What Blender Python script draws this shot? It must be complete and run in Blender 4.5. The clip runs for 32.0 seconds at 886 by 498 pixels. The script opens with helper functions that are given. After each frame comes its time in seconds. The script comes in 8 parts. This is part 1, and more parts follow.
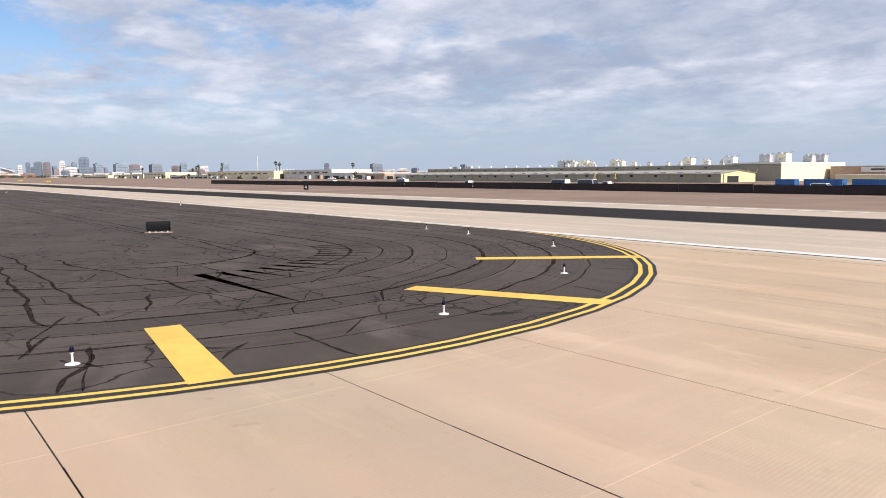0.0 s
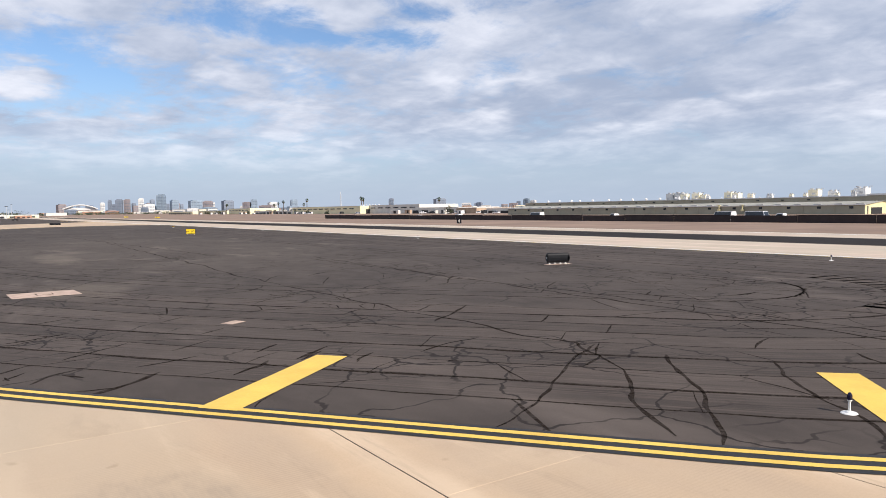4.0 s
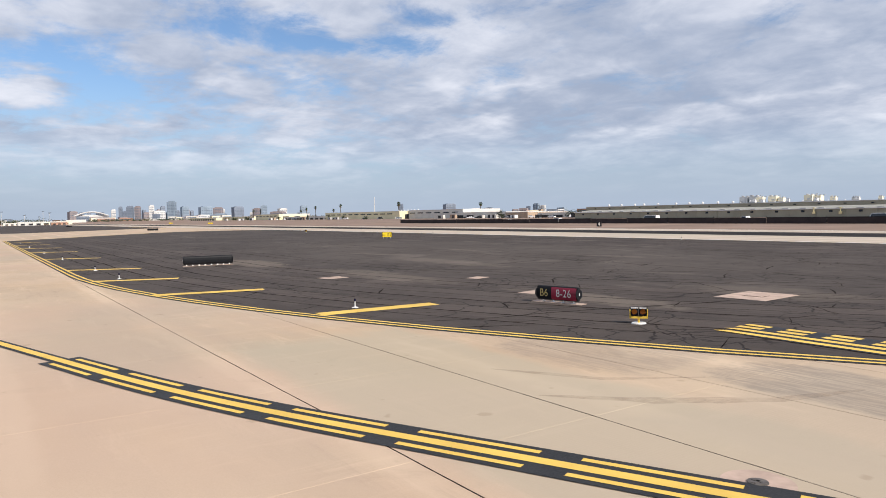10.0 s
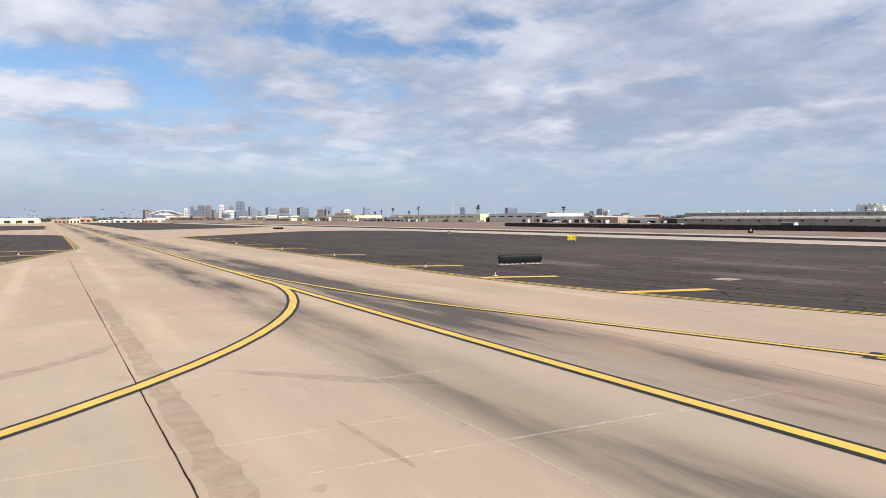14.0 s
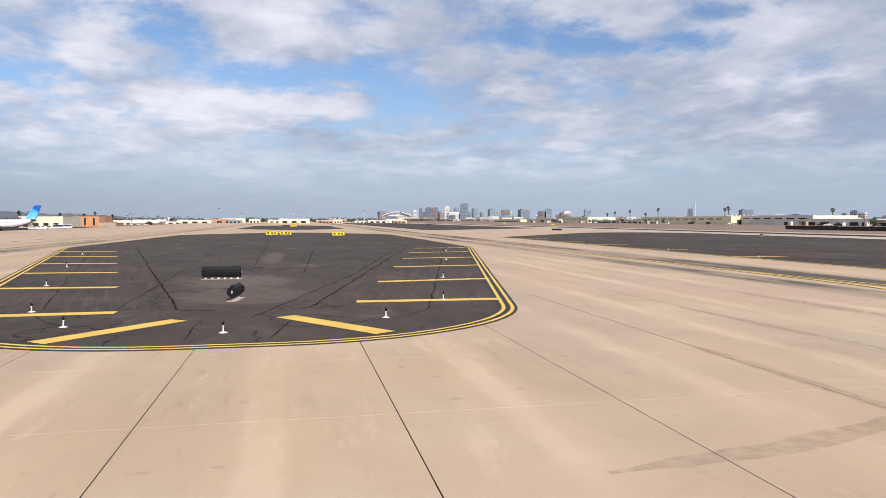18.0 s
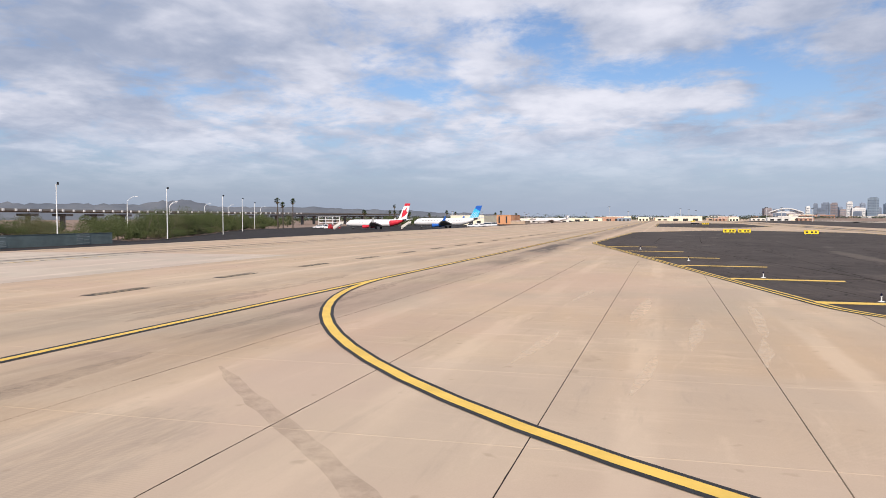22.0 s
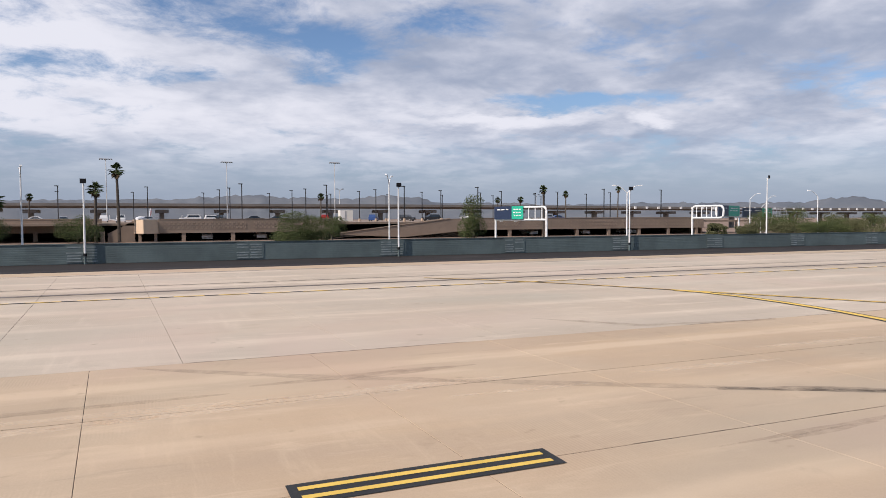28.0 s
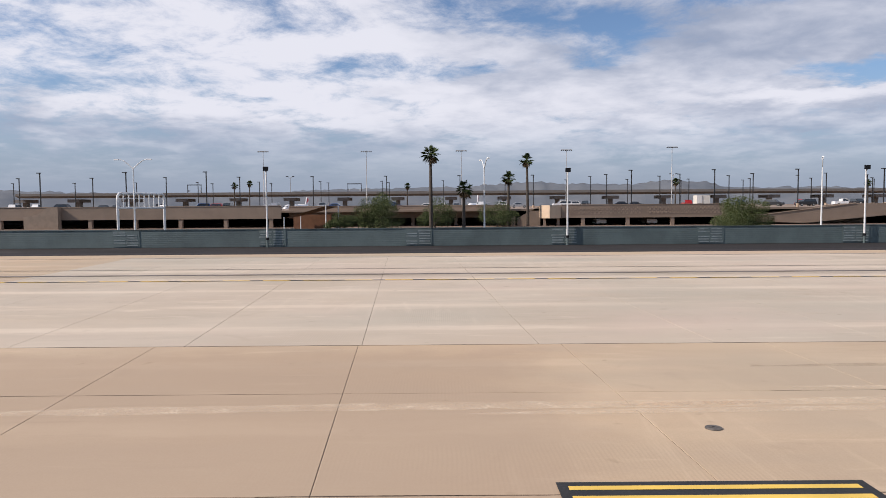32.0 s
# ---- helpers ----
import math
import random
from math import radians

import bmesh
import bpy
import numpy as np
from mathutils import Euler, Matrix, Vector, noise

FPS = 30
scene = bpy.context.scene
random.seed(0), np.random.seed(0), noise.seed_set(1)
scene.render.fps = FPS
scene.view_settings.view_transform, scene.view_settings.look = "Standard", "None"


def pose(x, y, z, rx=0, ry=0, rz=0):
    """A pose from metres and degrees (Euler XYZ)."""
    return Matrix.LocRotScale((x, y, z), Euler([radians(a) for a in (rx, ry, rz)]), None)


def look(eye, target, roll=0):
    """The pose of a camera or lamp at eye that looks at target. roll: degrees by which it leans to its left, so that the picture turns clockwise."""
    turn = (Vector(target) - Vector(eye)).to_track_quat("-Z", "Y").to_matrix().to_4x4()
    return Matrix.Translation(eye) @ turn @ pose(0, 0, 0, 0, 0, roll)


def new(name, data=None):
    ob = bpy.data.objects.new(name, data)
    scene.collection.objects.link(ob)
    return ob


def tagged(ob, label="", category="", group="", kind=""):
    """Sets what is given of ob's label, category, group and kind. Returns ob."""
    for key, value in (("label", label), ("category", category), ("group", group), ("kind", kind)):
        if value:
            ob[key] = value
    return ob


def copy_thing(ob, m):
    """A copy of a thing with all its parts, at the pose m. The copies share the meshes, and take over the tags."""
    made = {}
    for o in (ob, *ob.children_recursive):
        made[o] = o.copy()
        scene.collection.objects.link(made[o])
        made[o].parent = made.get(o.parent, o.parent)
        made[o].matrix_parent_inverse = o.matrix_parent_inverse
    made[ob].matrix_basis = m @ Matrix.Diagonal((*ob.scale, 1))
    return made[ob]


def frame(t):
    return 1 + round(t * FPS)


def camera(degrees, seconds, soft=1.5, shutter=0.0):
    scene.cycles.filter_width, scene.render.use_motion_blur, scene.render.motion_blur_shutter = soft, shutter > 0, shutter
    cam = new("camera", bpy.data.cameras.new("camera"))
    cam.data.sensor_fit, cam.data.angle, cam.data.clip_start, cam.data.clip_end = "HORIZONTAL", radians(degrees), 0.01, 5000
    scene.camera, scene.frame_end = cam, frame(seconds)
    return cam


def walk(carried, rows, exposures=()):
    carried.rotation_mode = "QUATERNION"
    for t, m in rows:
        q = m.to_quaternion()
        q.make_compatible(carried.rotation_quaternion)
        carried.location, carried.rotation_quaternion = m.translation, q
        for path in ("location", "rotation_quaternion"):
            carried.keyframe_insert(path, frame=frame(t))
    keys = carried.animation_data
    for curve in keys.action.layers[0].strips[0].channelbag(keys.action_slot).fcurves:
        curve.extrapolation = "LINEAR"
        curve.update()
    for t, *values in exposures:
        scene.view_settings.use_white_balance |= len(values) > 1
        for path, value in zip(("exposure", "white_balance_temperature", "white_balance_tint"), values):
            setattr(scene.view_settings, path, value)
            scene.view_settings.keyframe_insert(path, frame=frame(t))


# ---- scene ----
cam = camera(64.56, 32.0, soft=0.8)

# seconds, x, y, z, heading, pitch, lean
PATH = [
    (0, -6.922, -2.388, 4.00, 50.802, -6.175, -0.447),
    (0.5, -8.797, -4.854, 4.00, 51.762, -5.657, -0.455),
    (1, -10.698, -7.272, 4.00, 52.686, -5.156, -0.352),
    (1.5, -12.617, -9.620, 4.00, 53.481, -4.656, -0.374),
    (2, -14.501, -11.925, 4.00, 54.130, -4.287, -0.386),
    (2.5, -16.387, -14.175, 4.00, 54.664, -3.973, -0.478),
    (3, -18.222, -16.364, 4.00, 55.041, -3.683, -0.533),
    (3.5, -20.035, -18.538, 4.00, 55.371, -3.454, -0.689),
    (5.5, -27.360, -27.500, 4.00, 55.851, -3.259, -1.016),
    (6, -29.217, -29.695, 4.00, 55.815, -3.213, -0.997),
    (6.5, -31.079, -31.941, 4.00, 55.852, -3.118, -0.987),
    (7, -32.949, -34.188, 4.00, 55.882, -3.054, -0.970),
    (7.5, -34.824, -36.416, 4.00, 55.883, -2.968, -0.929),
    (8, -36.686, -38.574, 4.00, 55.867, -2.919, -0.942),
    (8.5, -38.466, -40.677, 4.00, 55.822, -2.886, -1.054),
    (9, -40.136, -42.755, 4.00, 55.801, -2.957, -1.251),
    (9.5, -41.792, -44.846, 4.00, 55.827, -2.859, -1.119),
    (10, -43.456, -46.926, 4.00, 55.906, -2.874, -1.091),
    (10.5, -45.161, -48.982, 4.00, 56.063, -2.879, -1.084),
    (11, -46.873, -51.003, 4.00, 56.291, -2.866, -1.070),
    (11.5, -48.560, -53.046, 4.00, 56.626, -2.843, -1.005),
    (12, -50.169, -55.176, 4.00, 57.025, -2.744, -0.979),
    (12.5, -51.576, -57.544, 4.00, 57.611, -2.661, -0.917),
    (13, -52.740, -60.061, 4.00, 58.329, -2.592, -0.687),
    (13.5, -53.743, -62.666, 4.00, 59.330, -2.552, -0.465),
    (14, -54.634, -65.386, 4.00, 60.577, -2.541, -0.174),
    (14.5, -55.461, -68.181, 4.00, 62.044, -2.604, 0.001),
    (16.5, -57.902, -78.967, 4.00, 70.060, -2.323, 0.108),
    (17, -58.284, -81.715, 4.00, 72.598, -2.318, 0.154),
    (17.5, -58.589, -84.507, 4.00, 75.255, -2.358, 0.096),
    (18, -58.792, -87.305, 4.00, 78.071, -2.389, 0.050),
    (18.5, -58.869, -90.083, 4.00, 81.017, -2.400, 0.025),
    (19, -58.837, -92.837, 4.00, 84.079, -2.463, 0.079),
    (19.5, -58.699, -95.555, 4.00, 87.304, -2.440, 0.072),
    (20, -58.407, -98.197, 4.00, 90.783, -2.401, -0.008),
    (20.5, -57.870, -100.804, 4.00, 94.633, -2.374, -0.122),
    (21, -57.027, -103.286, 4.00, 98.744, -2.423, -0.150),
    (21.5, -55.882, -105.703, 4.00, 103.051, -2.466, -0.135),
    (22, -54.434, -108.105, 4.00, 107.560, -2.535, -0.157),
    (22.5, -52.710, -110.460, 4.00, 112.131, -2.565, -0.144),
    (23, -50.791, -112.693, 4.00, 116.692, -2.613, -0.245),
    (23.5, -48.718, -114.769, 4.00, 121.297, -2.595, -0.289),
    (24, -46.476, -116.675, 4.00, 125.909, -2.574, -0.209),
    (24.5, -44.024, -118.454, 4.00, 130.678, -2.597, -0.242),
    (25, -41.560, -119.908, 4.00, 134.658, -2.617, -0.140),
    (25.5, -38.960, -121.343, 4.00, 138.769, -2.614, -0.114),
    (26, -36.353, -122.664, 4.00, 142.753, -2.635, -0.144),
    (26.5, -33.723, -123.932, 4.00, 146.681, -2.620, -0.171),
    (28.5, -22.037, -127.151, 4.00, 161.196, -2.538, -0.210),
    (29, -19.119, -127.384, 4.00, 164.573, -2.642, -0.223),
    (29.5, -16.223, -127.530, 4.00, 167.824, -2.810, -0.256),
    (30, -13.372, -127.591, 4.00, 170.846, -2.957, -0.248),
    (30.5, -10.570, -127.567, 4.00, 173.628, -3.109, -0.325),
    (31, -7.818, -127.462, 4.00, 176.084, -3.271, -0.381),
    (31.5, -5.124, -127.345, 4.00, 178.161, -3.393, -0.416),
    (32, -2.448, -127.273, 4.00, 179.869, -3.529, -0.408),
]


def facing(x, y, z, yaw, pitch, lean):
    a, b = radians(yaw), radians(pitch)
    eye = Vector((x, y, z))
    return look(eye, eye + 10 * Vector((-math.sin(a) * math.cos(b), math.cos(a) * math.cos(b), math.sin(b))), lean)


walk(cam, [(t, facing(*row)) for t, *row in PATH], exposures=[(0.0, 0.10, 6500, 16), (3.0, 0.13, 6460, 15), (7.0, 0.02, 6440, 14), (13.0, 0.00, 6440, 14), (17.0, -0.05, 6470, 16), (24.0, -0.13, 6450, 17), (32.0, -0.18, 6450, 17)])

# ---- light ----
SUN_AZ, SUN_EL = 75.0, 36.0          # compass bearing and height of the sun
world = bpy.data.worlds.new("sky")
scene.world = world
world.use_nodes = True
wn, wl = world.node_tree.nodes, world.node_tree.links
wn.clear()


def build_sky():
    out, bg = wn.new("ShaderNodeOutputWorld"), wn.new("ShaderNodeBackground")
    sky = wn.new("ShaderNodeTexSky")
    sky.sky_type = "NISHITA"
    sky.sun_disc = False
    sky.sun_elevation, sky.sun_rotation = radians(SUN_EL), radians(SUN_AZ)
    sky.air_density, sky.dust_density, sky.ozone_density = 1.0, 0.6, 2.0
    sky.altitude = 340
    tc = wn.new("ShaderNodeTexCoord")
    sep = wn.new("ShaderNodeSeparateXYZ")
    wl.new(tc.outputs["Generated"], sep.inputs[0])

    def math_(op, a, b=None, c=None):
        n = wn.new("ShaderNodeMath")
        n.operation = op
        for i, x in enumerate((a, b, c)):
            if x is None:
                continue
            if isinstance(x, (int, float)):
                n.inputs[i].default_value = x
            else:
                wl.new(x, n.inputs[i])
        return n.outputs[0]

    def ramp(x, a, b, lo=0.0, hi=1.0):
        n = wn.new("ShaderNodeMapRange")
        n.interpolation_type = "SMOOTHSTEP"
        wl.new(x, n.inputs[0])
        for i, v in zip((1, 2, 3, 4), (a, b, lo, hi)):
            n.inputs[i].default_value = v
        return n.outputs[0]

    # clouds lie on a flat layer far overhead
    up = math_("ADD", math_("MAXIMUM", sep.outputs[2], 0.0), 0.18)
    comb = wn.new("ShaderNodeCombineXYZ")
    wl.new(math_("DIVIDE", sep.outputs[0], up), comb.inputs[0])
    wl.new(math_("DIVIDE", sep.outputs[1], up), comb.inputs[1])
    comb.inputs[2].default_value = CLOUD_SEED

    def cloud(scale, detail, rough, dist, offset=0.0):
        n = wn.new("ShaderNodeTexNoise")
        n.inputs["Scale"].default_value = scale
        n.inputs["Detail"].default_value = detail
        n.inputs["Roughness"].default_value = rough
        n.inputs["Distortion"].default_value = dist
        v = wn.new("ShaderNodeVectorMath")
        v.operation = "ADD"
        v.inputs[1].default_value = (offset, offset * 1.7, 0)
        wl.new(comb.outputs[0], v.inputs[0])
        wl.new(v.outputs[0], n.inputs["Vector"])
        return n.outputs["Fac"]

    big = cloud(0.42, 3.0, 0.5, 0.2)
    fine = cloud(3.4, 9.0, 0.68, 0.25, 3.1)
    puffs = wn.new("ShaderNodeTexVoronoi")
    puffs.feature = "SMOOTH_F1"
    puffs.inputs["Scale"].default_value = 3.0
    puffs.inputs["Smoothness"].default_value = 0.6
    warp = wn.new("ShaderNodeVectorMath")
    warp.operation = "ADD"
    wl.new(comb.outputs[0], warp.inputs[0])
    shift = wn.new("ShaderNodeCombineXYZ")
    wl.new(math_("MULTIPLY", cloud(1.8, 4.0, 0.6, 0.0, 5.5), 1.3), shift.inputs[0])
    wl.new(math_("MULTIPLY", cloud(1.8, 4.0, 0.6, 0.0, 9.5), 1.3), shift.inputs[1])
    wl.new(shift.outputs[0], warp.inputs[1])
    wl.new(warp.outputs[0], puffs.inputs["Vector"])
    heap = math_("SUBTRACT", 1.0, puffs.outputs["Distance"])
    dens = math_("ADD", math_("ADD", math_("MULTIPLY", big, 0.47), math_("MULTIPLY", math_("ADD", math_("MULTIPLY", fine, 0.62), -0.08), 1.0)), math_("MULTIPLY", heap, 0.16))

    # bearing and height of the looked-at place, in degrees, with ragged edges
    def along(x, y, z):
        n = wn.new("ShaderNodeVectorMath")
        n.operation = "DOT_PRODUCT"
        wl.new(tc.outputs["Generated"], n.inputs[0])
        n.inputs[1].default_value = (x, y, z)
        return n.outputs["Value"]

    mid = radians(115.0)
    bear = math_("ADD", math_("MULTIPLY", math_("ARCTAN2", along(-math.cos(mid), -math.sin(mid), 0), along(-math.sin(mid), math.cos(mid), 0)), 57.2958), 115.0)
    high = math_("MULTIPLY", math_("ARCSINE", sep.outputs[2]), 57.2958)
    spot = wn.new("ShaderNodeCombineXYZ")
    wl.new(math_("ADD", bear, math_("MULTIPLY", math_("SUBTRACT", cloud(2.2, 5.0, 0.62, 0.0, 11.0), 0.5), 9.0)), spot.inputs[0])
    wl.new(math_("ADD", high, math_("MULTIPLY", math_("SUBTRACT", cloud(2.6, 5.0, 0.62, 0.0, 17.0), 0.5), 3.4)), spot.inputs[1])

    def toward(bearing, height, wide, tall, amount):
        n = wn.new("ShaderNodeVectorMath")
        n.operation = "MULTIPLY_ADD"
        wl.new(spot.outputs[0], n.inputs[0])
        n.inputs[1].default_value = (1 / wide, 1 / tall, 0)
        n.inputs[2].default_value = (-bearing / wide, -height / tall, 0)
        d = wn.new("ShaderNodeVectorMath")
        d.operation = "LENGTH"
        wl.new(n.outputs[0], d.inputs[0])
        return ramp(d.outputs["Value"], 0.1, 1.75, amount, 0.0)

    for row in GAPS + COVERED:
        dens = math_("SUBTRACT", dens, toward(*row))
    cover = ramp(dens, COVER_LO, COVER_HI)
    lit = math_("ADD", math_("MULTIPLY", cloud(3.8, 8.0, 0.62, 0.3, 7.7), 0.42), math_("MULTIPLY", cloud(0.8, 3.0, 0.5, 0.2, 1.3), 0.38))
    lit = math_("ADD", lit, math_("MULTIPLY", heap, 0.26))
    for row in BANKS:
        lit = math_("SUBTRACT", lit, toward(*row))
    core = ramp(lit, 0.30, 0.80)
    shade = wn.new("ShaderNodeMix")
    shade.data_type = "RGBA"
    shade.inputs[6].default_value = (*CLOUD_DARK, 1)
    shade.inputs[7].default_value = (*CLOUD_LIGHT, 1)
    wl.new(core, shade.inputs[0])
    scaled = wn.new("ShaderNodeVectorMath")
    scaled.operation = "MULTIPLY"
    scaled.inputs[1].default_value = (SKY_STRENGTH * 0.82, SKY_STRENGTH * 0.93, SKY_STRENGTH * 1.02)
    wl.new(sky.outputs[0], scaled.inputs[0])
    low = wn.new("ShaderNodeMix")          # thick summer haze low in the sky
    low.data_type = "RGBA"
    tint = wn.new("ShaderNodeMix")
    tint.data_type = "RGBA"
    tint.inputs[6].default_value = (*HAZE_WEST, 1)
    tint.inputs[7].default_value = (*HAZE, 1)
    wl.new(ramp(bear, 72.0, 128.0), tint.inputs[0])
    wl.new(tint.outputs[2], low.inputs[7])
    wl.new(ramp(sep.outputs[2], 0.0, 0.20, 0.95, 0.0), low.inputs[0])
    wl.new(scaled.outputs[0], low.inputs[6])
    mix = wn.new("ShaderNodeMix")
    mix.data_type = "RGBA"
    thin = math_("MULTIPLY", cover, ramp(sep.outputs[2], 0.02, 0.13, 0.05, 0.97))
    wl.new(thin, mix.inputs[0])
    wl.new(low.outputs[2], mix.inputs[6])
    wl.new(shade.outputs[2], mix.inputs[7])
    wl.new(mix.outputs[2], bg.inputs[0])
    bg.inputs[1].default_value = 1.0
    wl.new(bg.outputs[0], out.inputs[0])


CLOUD_SEED = 4.3
# breaks in the cover: bearing, height, half width, half height, amount
GAPS = ((81.8, 10.0, 3.2, 3.0, 0.13), (73.0, 14.5, 5.0, 1.1, 0.14), (63.6, 13.2, 6.5, 0.8, 0.12), (57.8, 15.3, 2.2, 0.9, 0.11), (90.2, 11.2, 7.7, 1.3, 0.16), (66.6, 14.9, 2.4, 1.3, 0.10),
        (99.6, 14.2, 3.0, 2.6, 0.15), (84.8, 15.7, 3.2, 0.8, 0.12), (110.4, 9.9, 3.0, 1.0, 0.07), (82.9, 7.4, 3.7, 1.0, 0.05), (144.2, 8.9, 5.8, 0.8, 0.15), (128.8, 10.2, 4.5, 1.4, 0.09),
        (165.6, 13.4, 4.6, 1.7, 0.18), (165.3, 11.2, 4.4, 0.7, 0.12), (175.6, 10.8, 2.7, 0.6, 0.10), (151.9, 9.3, 7.6, 0.6, 0.13))
# more breaks, then places where the cover is closed
COVERED = ((141.4, 11.4, 2.7, 0.9, 0.06), (157.8, 15.3, 4.0, 0.8, 0.11), (184.8, 10.7, 6.1, 0.8, 0.08), (200.9, 9.5, 4.7, 0.6, 0.07), (195.0, 13.5, 14.0, 3.0, -0.09), (195.9, 8.4, 3.2, 0.5, 0.08),
           (115.0, 8.0, 125.0, 15.0, -0.06), (91.6, 14.4, 4.1, 1.4, -0.10), (79.4, 15.4, 3.2, 1.4, -0.10), (85.2, 10.9, 2.2, 0.4, -0.10), (93.4, 8.9, 8.4, 1.1, -0.12), (101.0, 11.9, 3.4, 0.8, -0.09),
           (84.8, 9.6, 1.8, 0.4, -0.09), (177.1, 12.1, 3.2, 1.1, -0.08), (152.3, 7.6, 6.7, 0.5, -0.16), (140.9, 7.3, 1.4, 0.4, -0.14), (36.0, 9.0, 24.0, 9.0, -0.08))
# heavier (+) and whiter (-) parts of the cloud
BANKS = ((152.3, 7.7, 6.7, 0.5, -0.24), (140.9, 7.3, 1.3, 0.4, -0.24), (93.4, 8.9, 8.0, 1.1, -0.14), (91.6, 14.4, 4.1, 1.7, -0.10), (198.0, 12.5, 16.0, 5.0, -0.45), (183.5, 7.7, 20.5, 1.3, -0.12), (202.9, 5.3, 9.9, 1.6, 0.10),
         (135.7, 13.5, 15.0, 3.4, 0.16), (160.0, 13.0, 10.0, 3.0, 0.12), (145.4, 5.1, 9.5, 2.0, 0.08), (153.7, 9.9, 6.1, 1.2, 0.10), (63.2, 13.3, 10.7, 1.2, -0.08), (42.0, 11.0, 22.0, 7.0, 0.07))
COVER_LO, COVER_HI = 0.43, 0.64
SKY_STRENGTH = 0.12
CLOUD_DARK, CLOUD_LIGHT = (0.36, 0.435, 0.56), (0.90, 0.935, 0.985)
HAZE = (0.34, 0.415, 0.525)
HAZE_WEST = (0.42, 0.515, 0.635)
build_sky()

sun = new("sun", bpy.data.lights.new("sun", "SUN"))
sun.data.energy, sun.data.angle, sun.data.color = 5.0, radians(0.6), (1.0, 0.92, 0.80)
_a, _e = radians(SUN_AZ), radians(SUN_EL)
sun.matrix_world = look(Vector((math.sin(_a) * math.cos(_e), math.cos(_a) * math.cos(_e), math.sin(_e))) * 300, (0, 0, 0))


# ---- mesh helpers ----
class Shape:
    """A mesh being put together."""

    def __init__(self):
        self.v, self.f = [], []

    def add(self, verts, faces):
        n = len(self.v)
        self.v += [tuple(p) for p in verts]
        self.f += [tuple(n + i for i in q) for q in faces]
        return self

    def box(self, x, y, z, sx, sy, sz, rz=0.0, taper=1.0):
        """A box centred on x, y that stands on z."""
        c, s = math.cos(radians(rz)), math.sin(radians(rz))
        vs = []
        for k, w in ((0, 1.0), (1, taper)):
            for a, b in ((-1, -1), (1, -1), (1, 1), (-1, 1)):
                dx, dy = a * sx / 2 * w, b * sy / 2 * w
                vs.append((x + c * dx - s * dy, y + s * dx + c * dy, z + k * sz))
        return self.add(vs, [(3, 2, 1, 0), (4, 5, 6, 7), (0, 1, 5, 4), (1, 2, 6, 5), (2, 3, 7, 6), (3, 0, 4, 7)])

    def tube(self, p, q, r0, r1=None, n=10, caps=True):
        p, q = Vector(p), Vector(q)
        r1 = r0 if r1 is None else r1
        d = (q - p).normalized()
        u = d.orthogonal().normalized()
        w = d.cross(u)
        vs = [c + (u * math.cos(2 * math.pi * i / n) + w * math.sin(2 * math.pi * i / n)) * r for c, r in ((p, r0), (q, r1)) for i in range(n)]
        fs = [(i, (i + 1) % n, n + (i + 1) % n, n + i) for i in range(n)]
        if caps:
            fs += [tuple(range(n - 1, -1, -1)), tuple(range(n, 2 * n))]
        return self.add(vs, fs)

    def pipe(self, pts, r, n=8, r1=None):
        """A bent tube along points."""
        pts = [Vector(p) for p in pts]
        r1 = r if r1 is None else r1
        m = len(pts)
        vs = []
        ref = Vector((0.13, 0.31, 0.94))
        for i, p in enumerate(pts):
            d = (pts[min(i + 1, m - 1)] - pts[max(i - 1, 0)]).normalized()
            u = d.cross(ref)
            u = (u if u.length > 1e-3 else d.orthogonal()).normalized()
            w = d.cross(u)
            rr = r + (r1 - r) * i / (m - 1)
            vs += [p + (u * math.cos(2 * math.pi * k / n) + w * math.sin(2 * math.pi * k / n)) * rr for k in range(n)]
        fs = [(i * n + k, i * n + (k + 1) % n, (i + 1) * n + (k + 1) % n, (i + 1) * n + k) for i in range(m - 1) for k in range(n)]
        fs += [tuple(range(n - 1, -1, -1)), tuple(range((m - 1) * n, m * n))]
        return self.add(vs, fs)

    def prism(self, pts, z0, z1):
        """An upright prism over a plan outline (counter-clockwise)."""
        n = len(pts)
        vs = [(x, y, z0) for x, y in pts] + [(x, y, z1) for x, y in pts]
        return self.add(vs, [tuple(range(n - 1, -1, -1)), tuple(range(n, 2 * n))] + [(i, (i + 1) % n, n + (i + 1) % n, n + i) for i in range(n)])

    def slab(self, x0, x1, y0, y1, z, t=0.06, c=0.004):
        """A paving slab with a small chamfer; its top lies at z."""
        vs = [(x0, y0, z - t), (x1, y0, z - t), (x1, y1, z - t), (x0, y1, z - t),
              (x0, y0, z - c), (x1, y0, z - c), (x1, y1, z - c), (x0, y1, z - c),
              (x0 + c, y0 + c, z), (x1 - c, y0 + c, z), (x1 - c, y1 - c, z), (x0 + c, y1 - c, z)]
        fs = [(8, 9, 10, 11)]
        for a, b in ((0, 4), (4, 8)):
            fs += [(a + i, a + (i + 1) % 4, b + (i + 1) % 4, b + i) for i in range(4)]
        return self.add(vs, fs)

    def sheet(self, pts, z):
        return self.add([(x, y, z) for x, y in pts], [tuple(range(len(pts)))])

